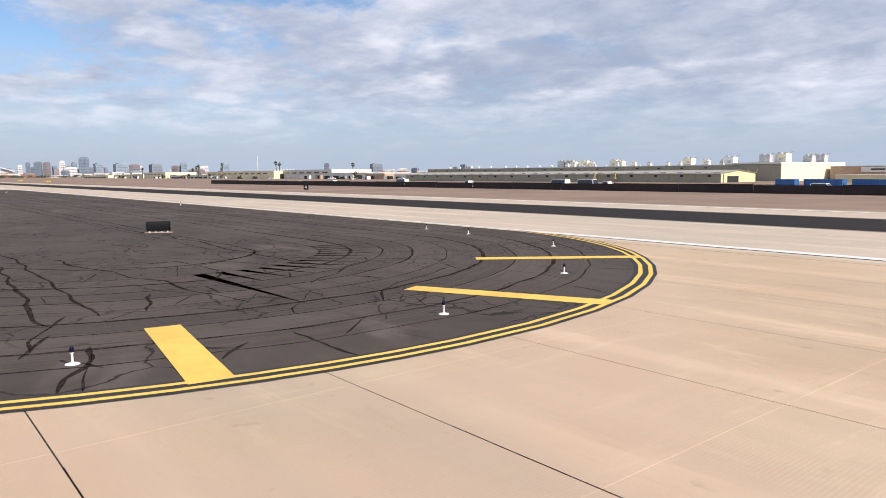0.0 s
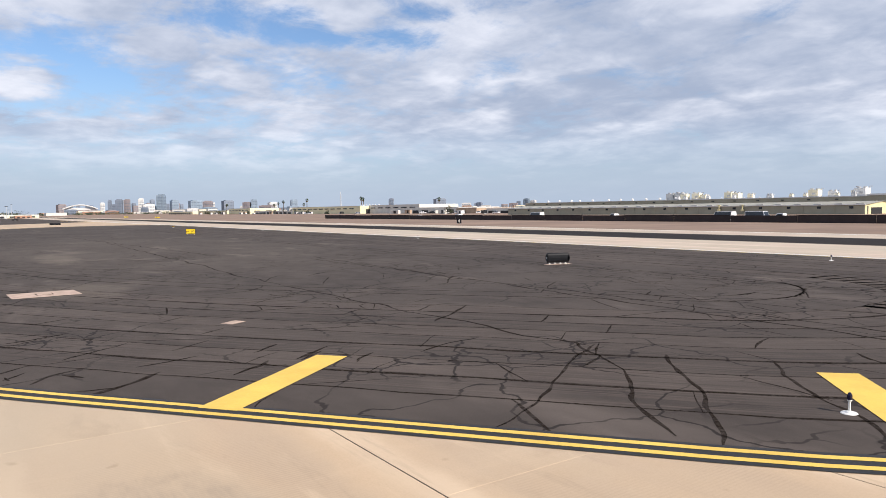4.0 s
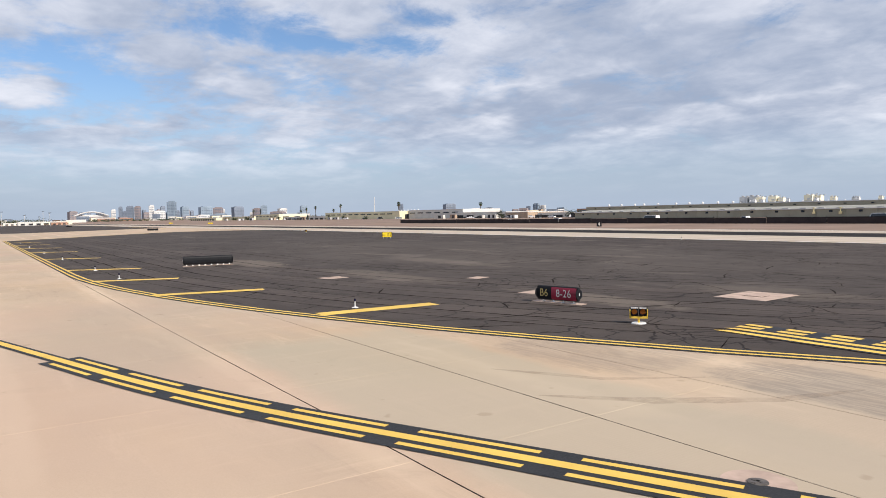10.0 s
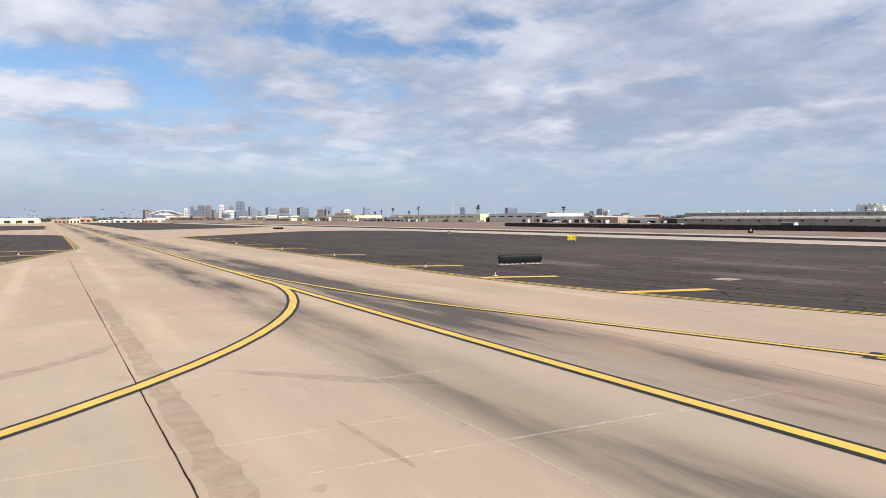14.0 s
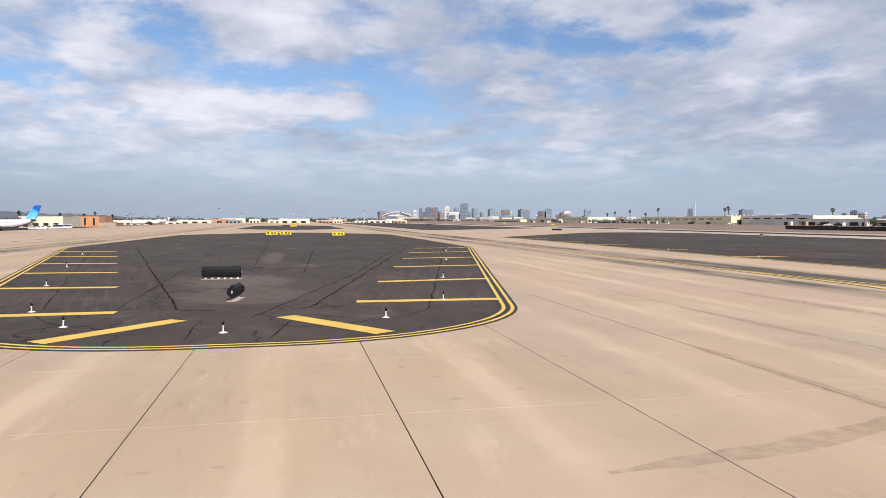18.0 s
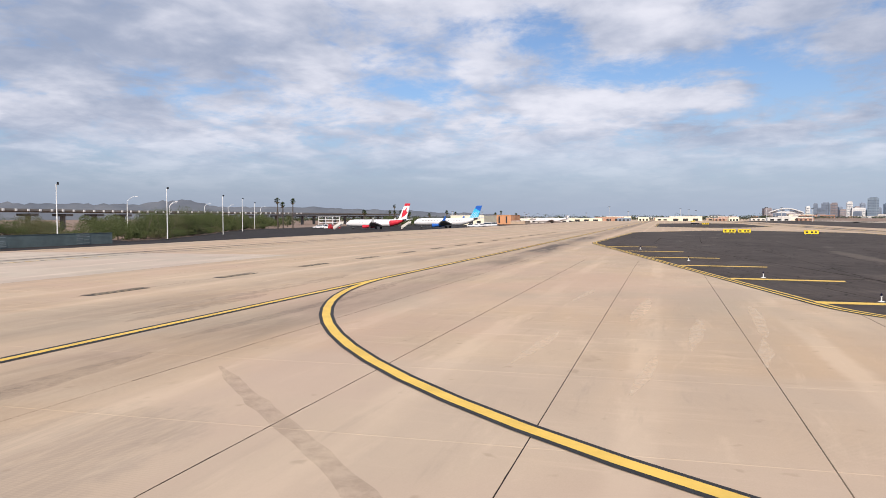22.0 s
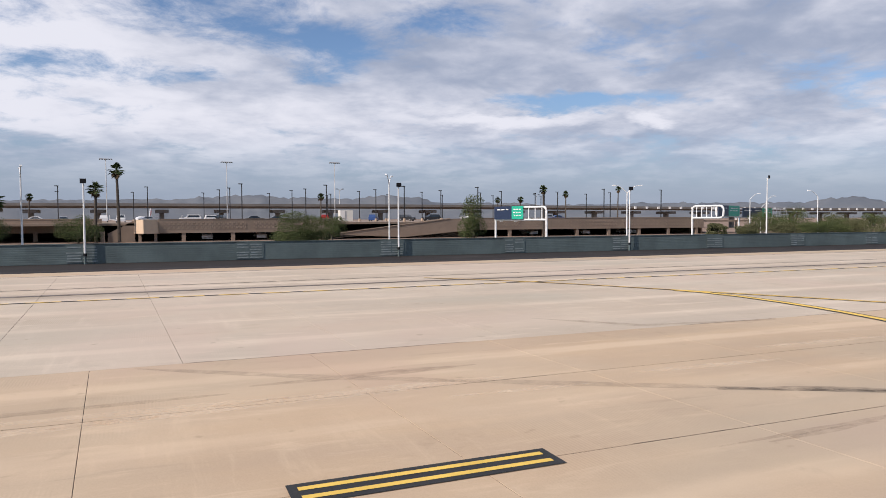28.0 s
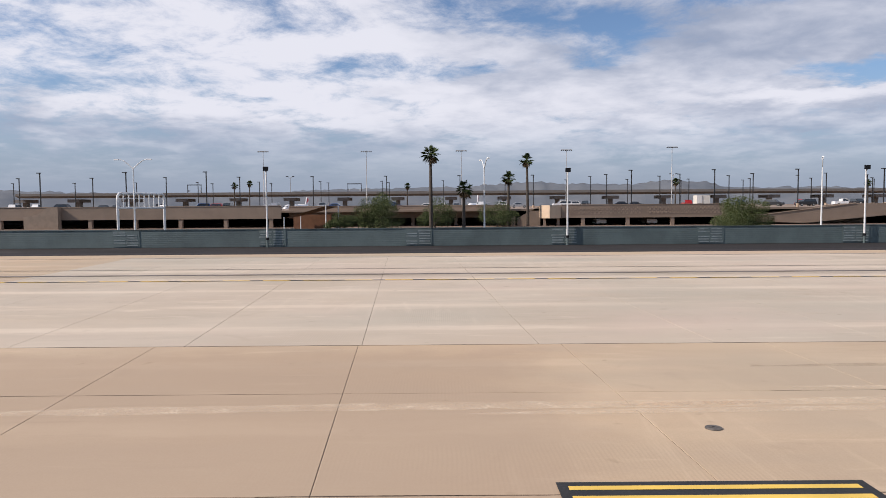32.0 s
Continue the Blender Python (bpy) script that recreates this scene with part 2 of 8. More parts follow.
    def ribbon(self, pts, width, z, offset=0.0, closed=False):
        """A flat strip along a plan line; offset to its left."""
        pts = [Vector(p) for p in pts]
        m = len(pts)
        vs = []
        for i, p in enumerate(pts):
            a = pts[(i - 1) % m] if closed or i else p
            b = pts[(i + 1) % m] if closed or i < m - 1 else p
            d = (b - a).normalized()
            nrm = Vector((-d.y, d.x))
            l, r = p + nrm * (offset + width / 2), p + nrm * (offset - width / 2)
            vs += [(l.x, l.y, z), (r.x, r.y, z)]
        k = m if closed else m - 1
        return self.add(vs, [(2 * i, 2 * i + 1, (2 * i + 3) % (2 * m), (2 * i + 2) % (2 * m)) for i in range(k)])

    def blob(self, c, r, seed, lumps=0.25, n=10, flat=1.0):
        rnd = random.Random(seed)
        vs, rings = [], n // 2
        for i in range(rings + 1):
            th = math.pi * i / rings
            for k in range(n):
                ph = 2 * math.pi * k / n
                rr = r * (1 + lumps * (rnd.random() - 0.5))
                vs.append((c[0] + rr * math.sin(th) * math.cos(ph), c[1] + rr * math.sin(th) * math.sin(ph), c[2] + flat * rr * math.cos(th)))
        return self.add(vs, [(i * n + k, (i + 1) * n + k, (i + 1) * n + (k + 1) % n, i * n + (k + 1) % n) for i in range(rings) for k in range(n)])

    def mesh(self, name, smooth=False):
        me = bpy.data.meshes.new(name)
        me.from_pydata(self.v, [], self.f)
        me.update()
        if smooth:
            me.polygons.foreach_set("use_smooth", [True] * len(me.polygons))
        return me


def part(name, shape, material, parent=None, label="", smooth=False):
    """Links a shape as one mesh object, under a thing if one is given."""
    me = shape.mesh(name, smooth) if isinstance(shape, Shape) else shape
    if material and not me.materials:
        me.materials.append(material)
    ob = new(name, me)
    ob.parent = parent
    if label:
        ob["label"] = label
    return ob


def along_rows(y, rows):
    """Height at y on a folded profile of (y, height)."""
    for (ya, za), (yb, zb) in zip(rows, rows[1:]):
        if ya <= y <= yb:
            return za + (zb - za) * (y - ya) / (yb - ya)
    return 0.0


DITCH = ((-4600.0, 0.0), (-219.5, 0.0), (-215.5, -0.9), (-203.0, -0.9), (-187.5, 0.0), (4600.0, 0.0))
HOLLOW = ((-4600.0, -1.3), (-222.0, -1.3), (-203.0, -0.9), (-187.5, 0.0), (4600.0, 0.0))


def dip(x, y):
    """How far the ground west of the fence lies below the taxiways."""
    if x > -168.0:
        return 0.0
    u = min(1.0, (-168.0 - x) / 16.0)
    return (1 - u) * along_rows(y, DITCH) + u * along_rows(y, HOLLOW)


def thing(name, x, y, z=0.0, rz=0.0, label="", category="", group="", kind=""):
    ob = new(name)
    ob.matrix_world = pose(x, y, z + dip(x, y), 0, 0, rz)
    return tagged(ob, label, category, group, kind)


def fillet(corners, steps=14, closed=True):
    """A plan line through corners (x, y, radius) with rounded turns."""
    out, m = [], len(corners)
    for i, (x, y, r) in enumerate(corners):
        p = Vector((x, y))
        if r <= 0 or (not closed and i in (0, m - 1)):
            out.append(p)
            continue
        a = (Vector(corners[(i - 1) % m][:2]) - p).normalized()
        b = (Vector(corners[(i + 1) % m][:2]) - p).normalized()
        half = a.angle(b) / 2
        d = r / math.tan(half)
        mid = p + (a + b).normalized() * (r / math.sin(half))
        s, e = p + a * d - mid, p + b * d - mid
        turn = math.atan2(s.x * e.y - s.y * e.x, s.dot(e))
        for k in range(steps + 1):
            w = turn * k / steps
            out.append(mid + Vector((s.x * math.cos(w) - s.y * math.sin(w), s.x * math.sin(w) + s.y * math.cos(w))))
    return out


def dense(pts, step=1.5):
    out = []
    for a, b in zip(pts, pts[1:]):
        n = max(1, int((b - a).length / step))
        out += [a + (b - a) * k / n for k in range(n)]
    return out + [pts[-1]]


def stretch(pts, s0, s1):
    """The piece of a plan line between two lengths along it."""
    out, s = [], 0.0
    for a, b in zip(pts, pts[1:]):
        d = (b - a).length
        if s + d > s0 and s < s1:
            lo, hi = max(0.0, (s0 - s) / d), min(1.0, (s1 - s) / d)
            if not out:
                out.append(a + (b - a) * lo)
            out.append(a + (b - a) * hi)
        s += d
    return out


def inside(p, poly):
    hit, j = False, len(poly) - 1
    for i in range(len(poly)):
        a, b = poly[i], poly[j]
        if (a.y > p[1]) != (b.y > p[1]) and p[0] < (b.x - a.x) * (p[1] - a.y) / (b.y - a.y) + a.x:
            hit = not hit
        j = i
    return hit


# ---- materials ----
class Nodes:
    """A material's node tree, written from left to right."""

    def __init__(self, name, rough=0.8, metal=0.0):
        self.mat = bpy.data.materials.new(name)
        self.mat.use_nodes = True
        self.t = self.mat.node_tree
        self.bsdf = self.t.nodes["Principled BSDF"]
        self.bsdf.inputs["Roughness"].default_value = rough
        self.bsdf.inputs["Metallic"].default_value = metal
        self.pos = self.t.nodes.new("ShaderNodeNewGeometry").outputs["Position"]

    def put(self, socket, x):
        if isinstance(x, (int, float)):
            socket.default_value = x
        elif isinstance(x, tuple):
            socket.default_value = (*x, 1) if len(x) == 3 and len(socket.default_value) == 4 else x
        else:
            self.t.links.new(x, socket)

    def math(self, op, a, b=0.0, clamp=False):
        n = self.t.nodes.new("ShaderNodeMath")
        n.operation, n.use_clamp = op, clamp
        self.put(n.inputs[0], a)
        self.put(n.inputs[1], b)
        return n.outputs[0]

    def scaled(self, s, vec=None):
        n = self.t.nodes.new("ShaderNodeVectorMath")
        n.operation = "MULTIPLY"
        self.put(n.inputs[0], vec or self.pos)
        n.inputs[1].default_value = s
        return n.outputs[0]

    def noise(self, scale, detail=4.0, rough=0.55, stretch=None, dist=0.0, vec=None):
        n = self.t.nodes.new("ShaderNodeTexNoise")
        n.inputs["Scale"].default_value = scale
        n.inputs["Detail"].default_value = detail
        n.inputs["Roughness"].default_value = rough
        n.inputs["Distortion"].default_value = dist
        self.put(n.inputs["Vector"], self.scaled(stretch, vec) if stretch else (vec or self.pos))
        return n.outputs["Fac"]

    def span(self, x, a, b, lo=0.0, hi=1.0):
        n = self.t.nodes.new("ShaderNodeMapRange")
        n.interpolation_type = "SMOOTHSTEP"
        for i, v in enumerate((x, a, b, lo, hi)):
            self.put(n.inputs[i], v)
        return n.outputs[0]

    def mix(self, f, a, b, blend="MIX"):
        n = self.t.nodes.new("ShaderNodeMix")
        n.data_type, n.blend_type = "RGBA", blend
        self.put(n.inputs[0], f)
        self.put(n.inputs[6], a)
        self.put(n.inputs[7], b)
        return n.outputs[2]

    def axis(self, k, vec=None):
        n = self.t.nodes.new("ShaderNodeSeparateXYZ")
        self.put(n.inputs[0], vec or self.pos)
        return n.outputs[k]

    def random(self):
        return self.t.nodes.new("ShaderNodeObjectInfo").outputs["Random"]

    def island(self):
        return self.t.nodes.new("ShaderNodeNewGeometry").outputs["Random Per Island"]

    def bump(self, h, strength=0.3, distance=0.01):
        n = self.t.nodes.new("ShaderNodeBump")
        n.inputs["Strength"].default_value = strength
        n.inputs["Distance"].default_value = distance
        self.put(n.inputs["Height"], h)
        self.put(self.bsdf.inputs["Normal"], n.outputs[0])

    def done(self, colour, rough=None):
        self.put(self.bsdf.inputs["Base Color"], colour)
        if rough is not None:
            self.put(self.bsdf.inputs["Roughness"], rough)
        return self.mat


def plain(name, col, rough=0.6, metal=0.0, vary=0.12, scale=1.5, fine=25.0, bump=0.0):
    """A painted or bare surface with wear at two scales."""
    m = Nodes(name, rough, metal)
    a = m.span(m.noise(scale, 5.0), 0.3, 0.7)
    b = m.noise(fine, 3.0)
    c = m.mix(a, tuple(v * (1 - vary) for v in col), tuple(min(1, v * (1 + vary)) for v in col))
    c = m.mix(m.math("MULTIPLY", b, vary), c, tuple(v * 0.6 for v in col))
    if bump:
        m.bump(b, bump, 0.01)
    return m.done(c, m.span(b, 0.2, 0.8, max(0.05, rough - 0.08), min(1, rough + 0.08)))


ZONES = ((-55.0, -37.6, 11.0, 3.4, 0.6, (0.44, 0.385, 0.28)), (-47.0, -33.0, 6.0, 4.0, 0.45, (0.42, 0.35, 0.265)), (-31.0, -21.0, 9.0, 4.0, 0.4, (0.45, 0.37, 0.27)), (-72.0, -67.0, 9.0, 3.6, 0.45, (0.46, 0.40, 0.30)), (-67.0, -110.0, 7.0, 10.0, 0.3, (0.50, 0.41, 0.32)), (4.0, -141.0, 10.0, 6.0, 0.7, (0.41, 0.305, 0.215)), (-16.0, -141.5, 8.0, 2.4, 0.4, (0.46, 0.36, 0.255)), (-44.0, -132.0, 9.0, 5.0, 0.35, (0.47, 0.36, 0.285)), (-68.0, -57.0, 10.5, 6.6, 0.45, (0.49, 0.41, 0.31)), (-51.0, -128.0, 6.0, 2.9, 0.4, (0.43, 0.37, 0.30)))
JOINT_Y = -90.35          # a long joint; the others lie 5.165 m apart


def concrete_mat(name, warm, pale, worn, lanes, floor=0.40, rubber=(0.10, 0.086, 0.074), stains=()):
    m = Nodes(name, 0.85)
    m.bsdf.inputs["Specular IOR Level"].default_value = 0.25
    big = m.span(m.noise(0.10, 5.0, 0.6), 0.34, 0.66)
    mid = m.span(m.noise(0.8, 5.0, 0.6, stretch=(0.35, 1.0, 1.0)), 0.30, 0.72)
    fine = m.noise(38.0, 4.0, 0.65)
    c = m.mix(big, warm, pale)
    c = m.mix(m.math("MULTIPLY", mid, 0.45), c, worn)
    vary = m.math("ADD", m.math("MULTIPLY", m.random(), 0.5), m.math("MULTIPLY", m.island(), 0.5))
    c = m.mix(m.math("MULTIPLY", vary, 0.16), c, tuple(v * 0.72 for v in warm))
    c = m.mix(m.span(fine, 0.25, 0.9, 0.0, 0.20), c, tuple(v * 0.45 for v in warm))
    # pale float-finished borders beside the long joints, tined grey-brown middles
    wave = m.math("ABSOLUTE", m.math("SUBTRACT", m.math("FRACT", m.math("DIVIDE", m.math("ADD", m.axis(1), 500.0 - JOINT_Y), 5.18)), 0.5))
    patch = m.span(m.noise(0.16, 3.0, 0.5, stretch=(0.6, 1.0, 1.0)), 0.40, 0.62)
    ragged = m.math("ADD", wave, m.math("MULTIPLY", m.math("SUBTRACT", m.noise(0.9, 4.0, 0.6), 0.5), 0.10))
    c = m.mix(m.math("MULTIPLY", m.span(ragged, 0.30, 0.40, 0.30, 0.0), patch), c, tuple(v * k for v, k in zip(worn, (0.80, 0.83, 0.84))))
    c = m.mix(m.math("MULTIPLY", m.span(ragged, 0.39, 0.46, 0.0, 0.55), m.span(m.noise(0.35, 4.0, 0.6, stretch=(0.25, 1.0, 1.0)), 0.38, 0.60)), c, tuple(min(1, v * 1.12) for v in pale))
    tine = m.math("MULTIPLY", m.span(m.math("SINE", m.math("ADD", m.math("MULTIPLY", m.axis(0), 84.0), m.math("MULTIPLY", m.noise(0.8, 2.0), 9.0))), -0.4, 0.8, 0.0, 0.17), m.span(ragged, 0.26, 0.38, 1.0, 0.0))
    c = m.mix(m.math("MULTIPLY", tine, m.span(m.noise(0.13, 3.0, 0.5), 0.46, 0.58)), c, tuple(v * 0.62 for v in worn))
    scuff = m.span(m.noise(1.1, 6.0, 0.68, stretch=(0.22, 1.0, 1.0), dist=0.4), 0.55, 0.72, 0.0, 0.42)
    cross = m.math("MULTIPLY", m.span(m.noise(1.5, 6.0, 0.7, stretch=(1.0, 0.14, 1.0), dist=0.3), 0.50, 0.72, 0.0, 0.32), m.span(m.noise(0.06, 2.0, 0.5), 0.48, 0.60))
    c = m.mix(cross, c, tuple(min(1, v * 1.22) for v in pale))
    c = m.mix(m.math("MULTIPLY", m.span(m.noise(2.2, 6.0, 0.7, stretch=(0.12, 1.0, 1.0)), 0.54, 0.72, 0.0, 0.35), patch), c, tuple(v * 0.62 for v in worn))
    c = m.mix(scuff, c, tuple(min(1, v * 1.16) for v in pale))
    stain = m.span(m.noise(0.45, 6.0, 0.66, dist=0.8), 0.58, 0.76, 0.0, 0.34)
    c = m.mix(stain, c, tuple(v * k for v, k in zip(worn, (0.66, 0.64, 0.60))))
    pink = m.span(m.noise(0.055, 4.0, 0.6, dist=0.5), 0.48, 0.66, 0.0, 0.55)
    c = m.mix(pink, c, tuple(v * k for v, k in zip(worn, (1.10, 1.03, 1.06))))
    drab = m.span(m.noise(0.075, 4.0, 0.6, stretch=(0.5, 1.0, 1.0), dist=0.4), 0.50, 0.66, 0.0, 0.5)
    c = m.mix(drab, c, tuple(v * k for v, k in zip(worn, (0.86, 0.94, 0.96))))
    for x, y0, rx, ry, amount, tone in ZONES:          # pours of another batch
        dx = m.math("DIVIDE", m.math("SUBTRACT", m.axis(0), x), rx)
        dy = m.math("DIVIDE", m.math("SUBTRACT", m.axis(1), y0), ry)
        d = m.math("ADD", m.math("MAXIMUM", m.math("ABSOLUTE", dx), m.math("ABSOLUTE", dy)), m.math("MULTIPLY", m.math("SUBTRACT", m.noise(0.5, 5.0, 0.6), 0.5), 0.35))
        c = m.mix(m.span(d, 0.75, 1.0, amount, 0.0), c, tone)
    streak = m.span(m.noise(0.5, 6.0, 0.62, stretch=(0.16, 1.0, 1.0)), 0.32, 0.70)
    blot = m.span(m.noise(0.07, 3.0, 0.5, stretch=(0.35, 0.9, 1.0)), 0.30, 0.72)
    y = m.axis(1)
    dark = None
    for y0, half, amount, core in lanes:          # tyre rubber along the taxi lines
        d = m.math("ABSOLUTE", m.math("SUBTRACT", y, y0))
        k = m.math("MULTIPLY", m.span(d, half * core, half, amount, 0.0), m.math("MULTIPLY", m.span(streak, 0, 1, max(0.3, floor), 1.0), m.span(blot, 0, 1, floor, 1.0)))
        dark = k if dark is None else m.math("ADD", dark, k)
    if dark is not None:
        c = m.mix(m.math("MINIMUM", dark, 0.96), c, rubber)
    for x, y0, rx, ry, amount in stains:          # grey scoured patches
        dx = m.math("DIVIDE", m.math("SUBTRACT", m.axis(0), x), rx)
        dy = m.math("DIVIDE", m.math("SUBTRACT", m.axis(1), y0), ry)
        d = m.math("ADD", m.math("ADD", m.math("POWER", m.math("ABSOLUTE", dx), 4.0), m.math("POWER", m.math("ABSOLUTE", dy), 4.0)), m.math("MULTIPLY", m.math("SUBTRACT", m.noise(1.6, 5.0, 0.65), 0.5), 2.0))
        rows = m.span(m.noise(9.0, 3.0, 0.6, stretch=(0.12, 1.0, 1.0)), 0.35, 0.62, 0.45, 1.0)
        c = m.mix(m.math("MULTIPLY", m.span(d, 0.3, 1.2, amount, 0.0), rows), c, (0.17, 0.155, 0.14))
    spot = m.span(m.noise(1.7, 2.0, 0.4), 0.70, 0.78, 0.0, 0.35)
    c = m.mix(spot, c, tuple(v * 0.5 for v in warm))
    m.bump(m.math("ADD", m.math("MULTIPLY", fine, 0.5), m.math("MULTIPLY", m.noise(3.0, 4.0), 1.0)), 0.25, 0.006)
    return m.done(c, m.span(fine, 0.2, 0.8, 0.78, 0.95))


def asphalt_mat(name, dark, light, cracks=True, dust_pale=(), lanes=False):
    m = Nodes(name, 0.9)
    m.bsdf.inputs["Specular IOR Level"].default_value = 0.22
    big = m.span(m.noise(0.09, 5.0, 0.6), 0.36, 0.66)
    mid = m.span(m.noise(0.9, 6.0, 0.62, stretch=(0.5, 1.0, 1.0)), 0.30, 0.75)
    fine = m.noise(70.0, 3.0, 0.7)
    c = m.mix(big, dark, light)
    c = m.mix(m.math("MULTIPLY", mid, 0.5), c, tuple(v * 1.35 for v in light))
    pale = m.span(m.noise(0.22, 4.0, 0.55, dist=0.6, stretch=(0.5, 1.0, 1.0)), 0.57, 0.74, 0.0, 0.6)
    c = m.mix(pale, c, tuple(min(1, v * 2.2) for v in light))
    if lanes:          # each paver pull has its own tone, with streaks along it
        uv = m.t.nodes.new("ShaderNodeUVMap")
        uv.uv_map = "lane"
        tone = m.math("FRACT", m.math("MULTIPLY", m.math("FLOOR", m.axis(1, uv.outputs[0])), 0.6180))
        c = m.mix(m.span(tone, 0.0, 1.0, 0.0, 0.34), c, tuple(v * 0.66 for v in dark))
        c = m.mix(m.span(m.math("FRACT", m.math("MULTIPLY", tone, 7.3)), 0.3, 1.0, 0.0, 0.30), c, tuple(v * k for v, k in zip(light, (1.75, 1.70, 1.68))))
        c = m.mix(m.span(m.noise(1.0, 6.0, 0.7, stretch=(0.16, 14.0, 1.0), vec=uv.outputs[0]), 0.46, 0.70, 0.0, 0.55), c, tuple(v * k for v, k in zip(light, (1.9, 1.8, 1.75))))
        c = m.mix(m.span(m.noise(1.0, 5.0, 0.7, stretch=(0.09, 9.0, 1.0), vec=uv.outputs[0]), 0.52, 0.72, 0.0, 0.6), c, tuple(v * 0.45 for v in dark))
    c = m.mix(m.span(fine, 0.3, 0.85, 0.0, 0.35), c, tuple(v * 0.5 for v in dark))
    if cracks:
        wob = m.t.nodes.new("ShaderNodeTexNoise")
        wob.inputs["Scale"].default_value, wob.inputs["Detail"].default_value = 0.5, 4.0
        m.put(wob.inputs["Vector"], m.pos)
        add = m.t.nodes.new("ShaderNodeVectorMath")
        add.operation = "MULTIPLY_ADD"
        m.put(add.inputs[0], wob.outputs["Color"])
        add.inputs[1].default_value = (2.2, 2.2, 0)
        m.put(add.inputs[2], m.pos)
        for size, wide, where in ((0.30, 0.016, (0.42, 0.54)), (0.85, 0.050, (0.55, 0.63))):
            v = m.t.nodes.new("ShaderNodeTexVoronoi")
            v.voronoi_dimensions = "2D"
            v.feature = "DISTANCE_TO_EDGE"
            v.inputs["Scale"].default_value = size
            m.put(v.inputs["Vector"], add.outputs[0])
            line = m.span(v.outputs["Distance"], wide * 0.5, wide, 0.9, 0.0)
            line = m.math("MULTIPLY", line, m.span(m.noise(0.13, 2.0, 0.5), *where))
            c = m.mix(line, c, (0.016, 0.012, 0.010))
    for x, y, rx, ry, amount in dust_pale:          # wind-blown dust beside the signs and pads, and one broad paler patch
        dx = m.math("DIVIDE", m.math("SUBTRACT", m.axis(0), x), rx)
        dy = m.math("DIVIDE", m.math("SUBTRACT", m.axis(1), y), ry)
        d = m.math("ADD", m.math("ADD", m.math("MULTIPLY", dx, dx), m.math("MULTIPLY", dy, dy)), m.math("MULTIPLY", m.math("SUBTRACT", m.noise(0.7, 5.0, 0.6), 0.5), 2.2))
        c = m.mix(m.span(d, 0.2, 1.1, amount, 0.0), c, (0.20, 0.165, 0.13))
    m.bump(fine, 0.35, 0.006)
    return m.done(c, 0.93)


CONCRETE = concrete_mat("taxiway_concrete", (0.56, 0.41, 0.266), (0.60, 0.47, 0.328), (0.475, 0.362, 0.262), ((-51.0, 3.1, 1.8, 0.2), (-56.8, 2.3, 1.5, 0.2), (-122.6, 3.2, 1.0, 0.2), (-130.6, 3.4, 0.40, 0.2)), stains=((-50.5, -31.2, 3.6, 1.7, 0.55), (-57.5, -32.0, 3.0, 2.4, 0.35), (-47.0, -33.5, 2.0, 1.2, 0.3), (-62.0, -118.0, 5.0, 2.0, 0.25), (-34.0, -24.0, 5.0, 1.5, 0.25), (-28.0, -19.0, 5.0, 1.6, 0.25)))
CONCRETE_PALE = concrete_mat("newer_concrete", (0.56, 0.46, 0.35), (0.62, 0.53, 0.42), (0.50, 0.42, 0.33), ((-168.0, 2.0, 0.3, 0.2),))
RUNWAY = concrete_mat("runway_concrete", (0.55, 0.46, 0.36), (0.60, 0.51, 0.41), (0.50, 0.42, 0.33), ((54.6, 7.6, 1.3, 0.72),), 1.0, (0.010, 0.010, 0.012))
RUNWAY.node_tree.nodes["Principled BSDF"].inputs["Specular IOR Level"].default_value = 0.08
FILLER = Nodes("joint_filler", 0.95)
FILLER = FILLER.done(FILLER.mix(FILLER.span(FILLER.noise(0.085, 3.0, 0.6), 0.44, 0.60), (0.030, 0.022, 0.016), (0.20, 0.148, 0.10)))
# first row: broad faint lightening of the west field; the rest: dust
DUST_PALE = ((-105.0, -4.0, 48.0, 20.0, 0.12), (-66.5, -23.4, 6.0, 1.6, 0.55), (-103.0, -26.5, 7.0, 2.2, 0.6), (-84.0, -24.5, 9.0, 2.0, 0.4), (-62.0, -16.0, 5.0, 2.6, 0.3), (-106.0, -91.0, 6.0, 4.0, 0.5), (-97.0, -90.0, 5.0, 4.0, 0.4), (-135.0, -89.5, 14.0, 1.2, 0.4), (-92.0, -14.0, 10.0, 2.0, 0.35))
ASPHALT = asphalt_mat("old_asphalt", (0.053, 0.043, 0.037), (0.082, 0.067, 0.057), dust_pale=DUST_PALE)
ASPHALT_LANE = asphalt_mat("old_asphalt_lane", (0.053, 0.043, 0.037), (0.082, 0.067, 0.057), dust_pale=DUST_PALE, lanes=True)
ASPHALT_DARK = asphalt_mat("dark_apron_asphalt", (0.022, 0.019, 0.018), (0.034, 0.030, 0.028), cracks=False)
TARMAC = asphalt_mat("sealed_tarmac", (0.038, 0.046, 0.047), (0.056, 0.066, 0.067), cracks=False)
TAR = Nodes("crack_sealant", 1.0)
TAR.bsdf.inputs["Specular IOR Level"].default_value = 0.05
TAR.put(TAR.bsdf.inputs["Alpha"], TAR.math("MULTIPLY", TAR.span(TAR.noise(0.8, 4.0, 0.6), 0.34, 0.62, 0.55, 1.0), TAR.span(TAR.noise(11.0, 5.0, 0.7), 0.28, 0.58, 0.30, 1.0)))
TAR = TAR.done(TAR.mix(TAR.noise(2.0, 4.0), (0.021, 0.0158, 0.0128), (0.034, 0.0255, 0.020)))
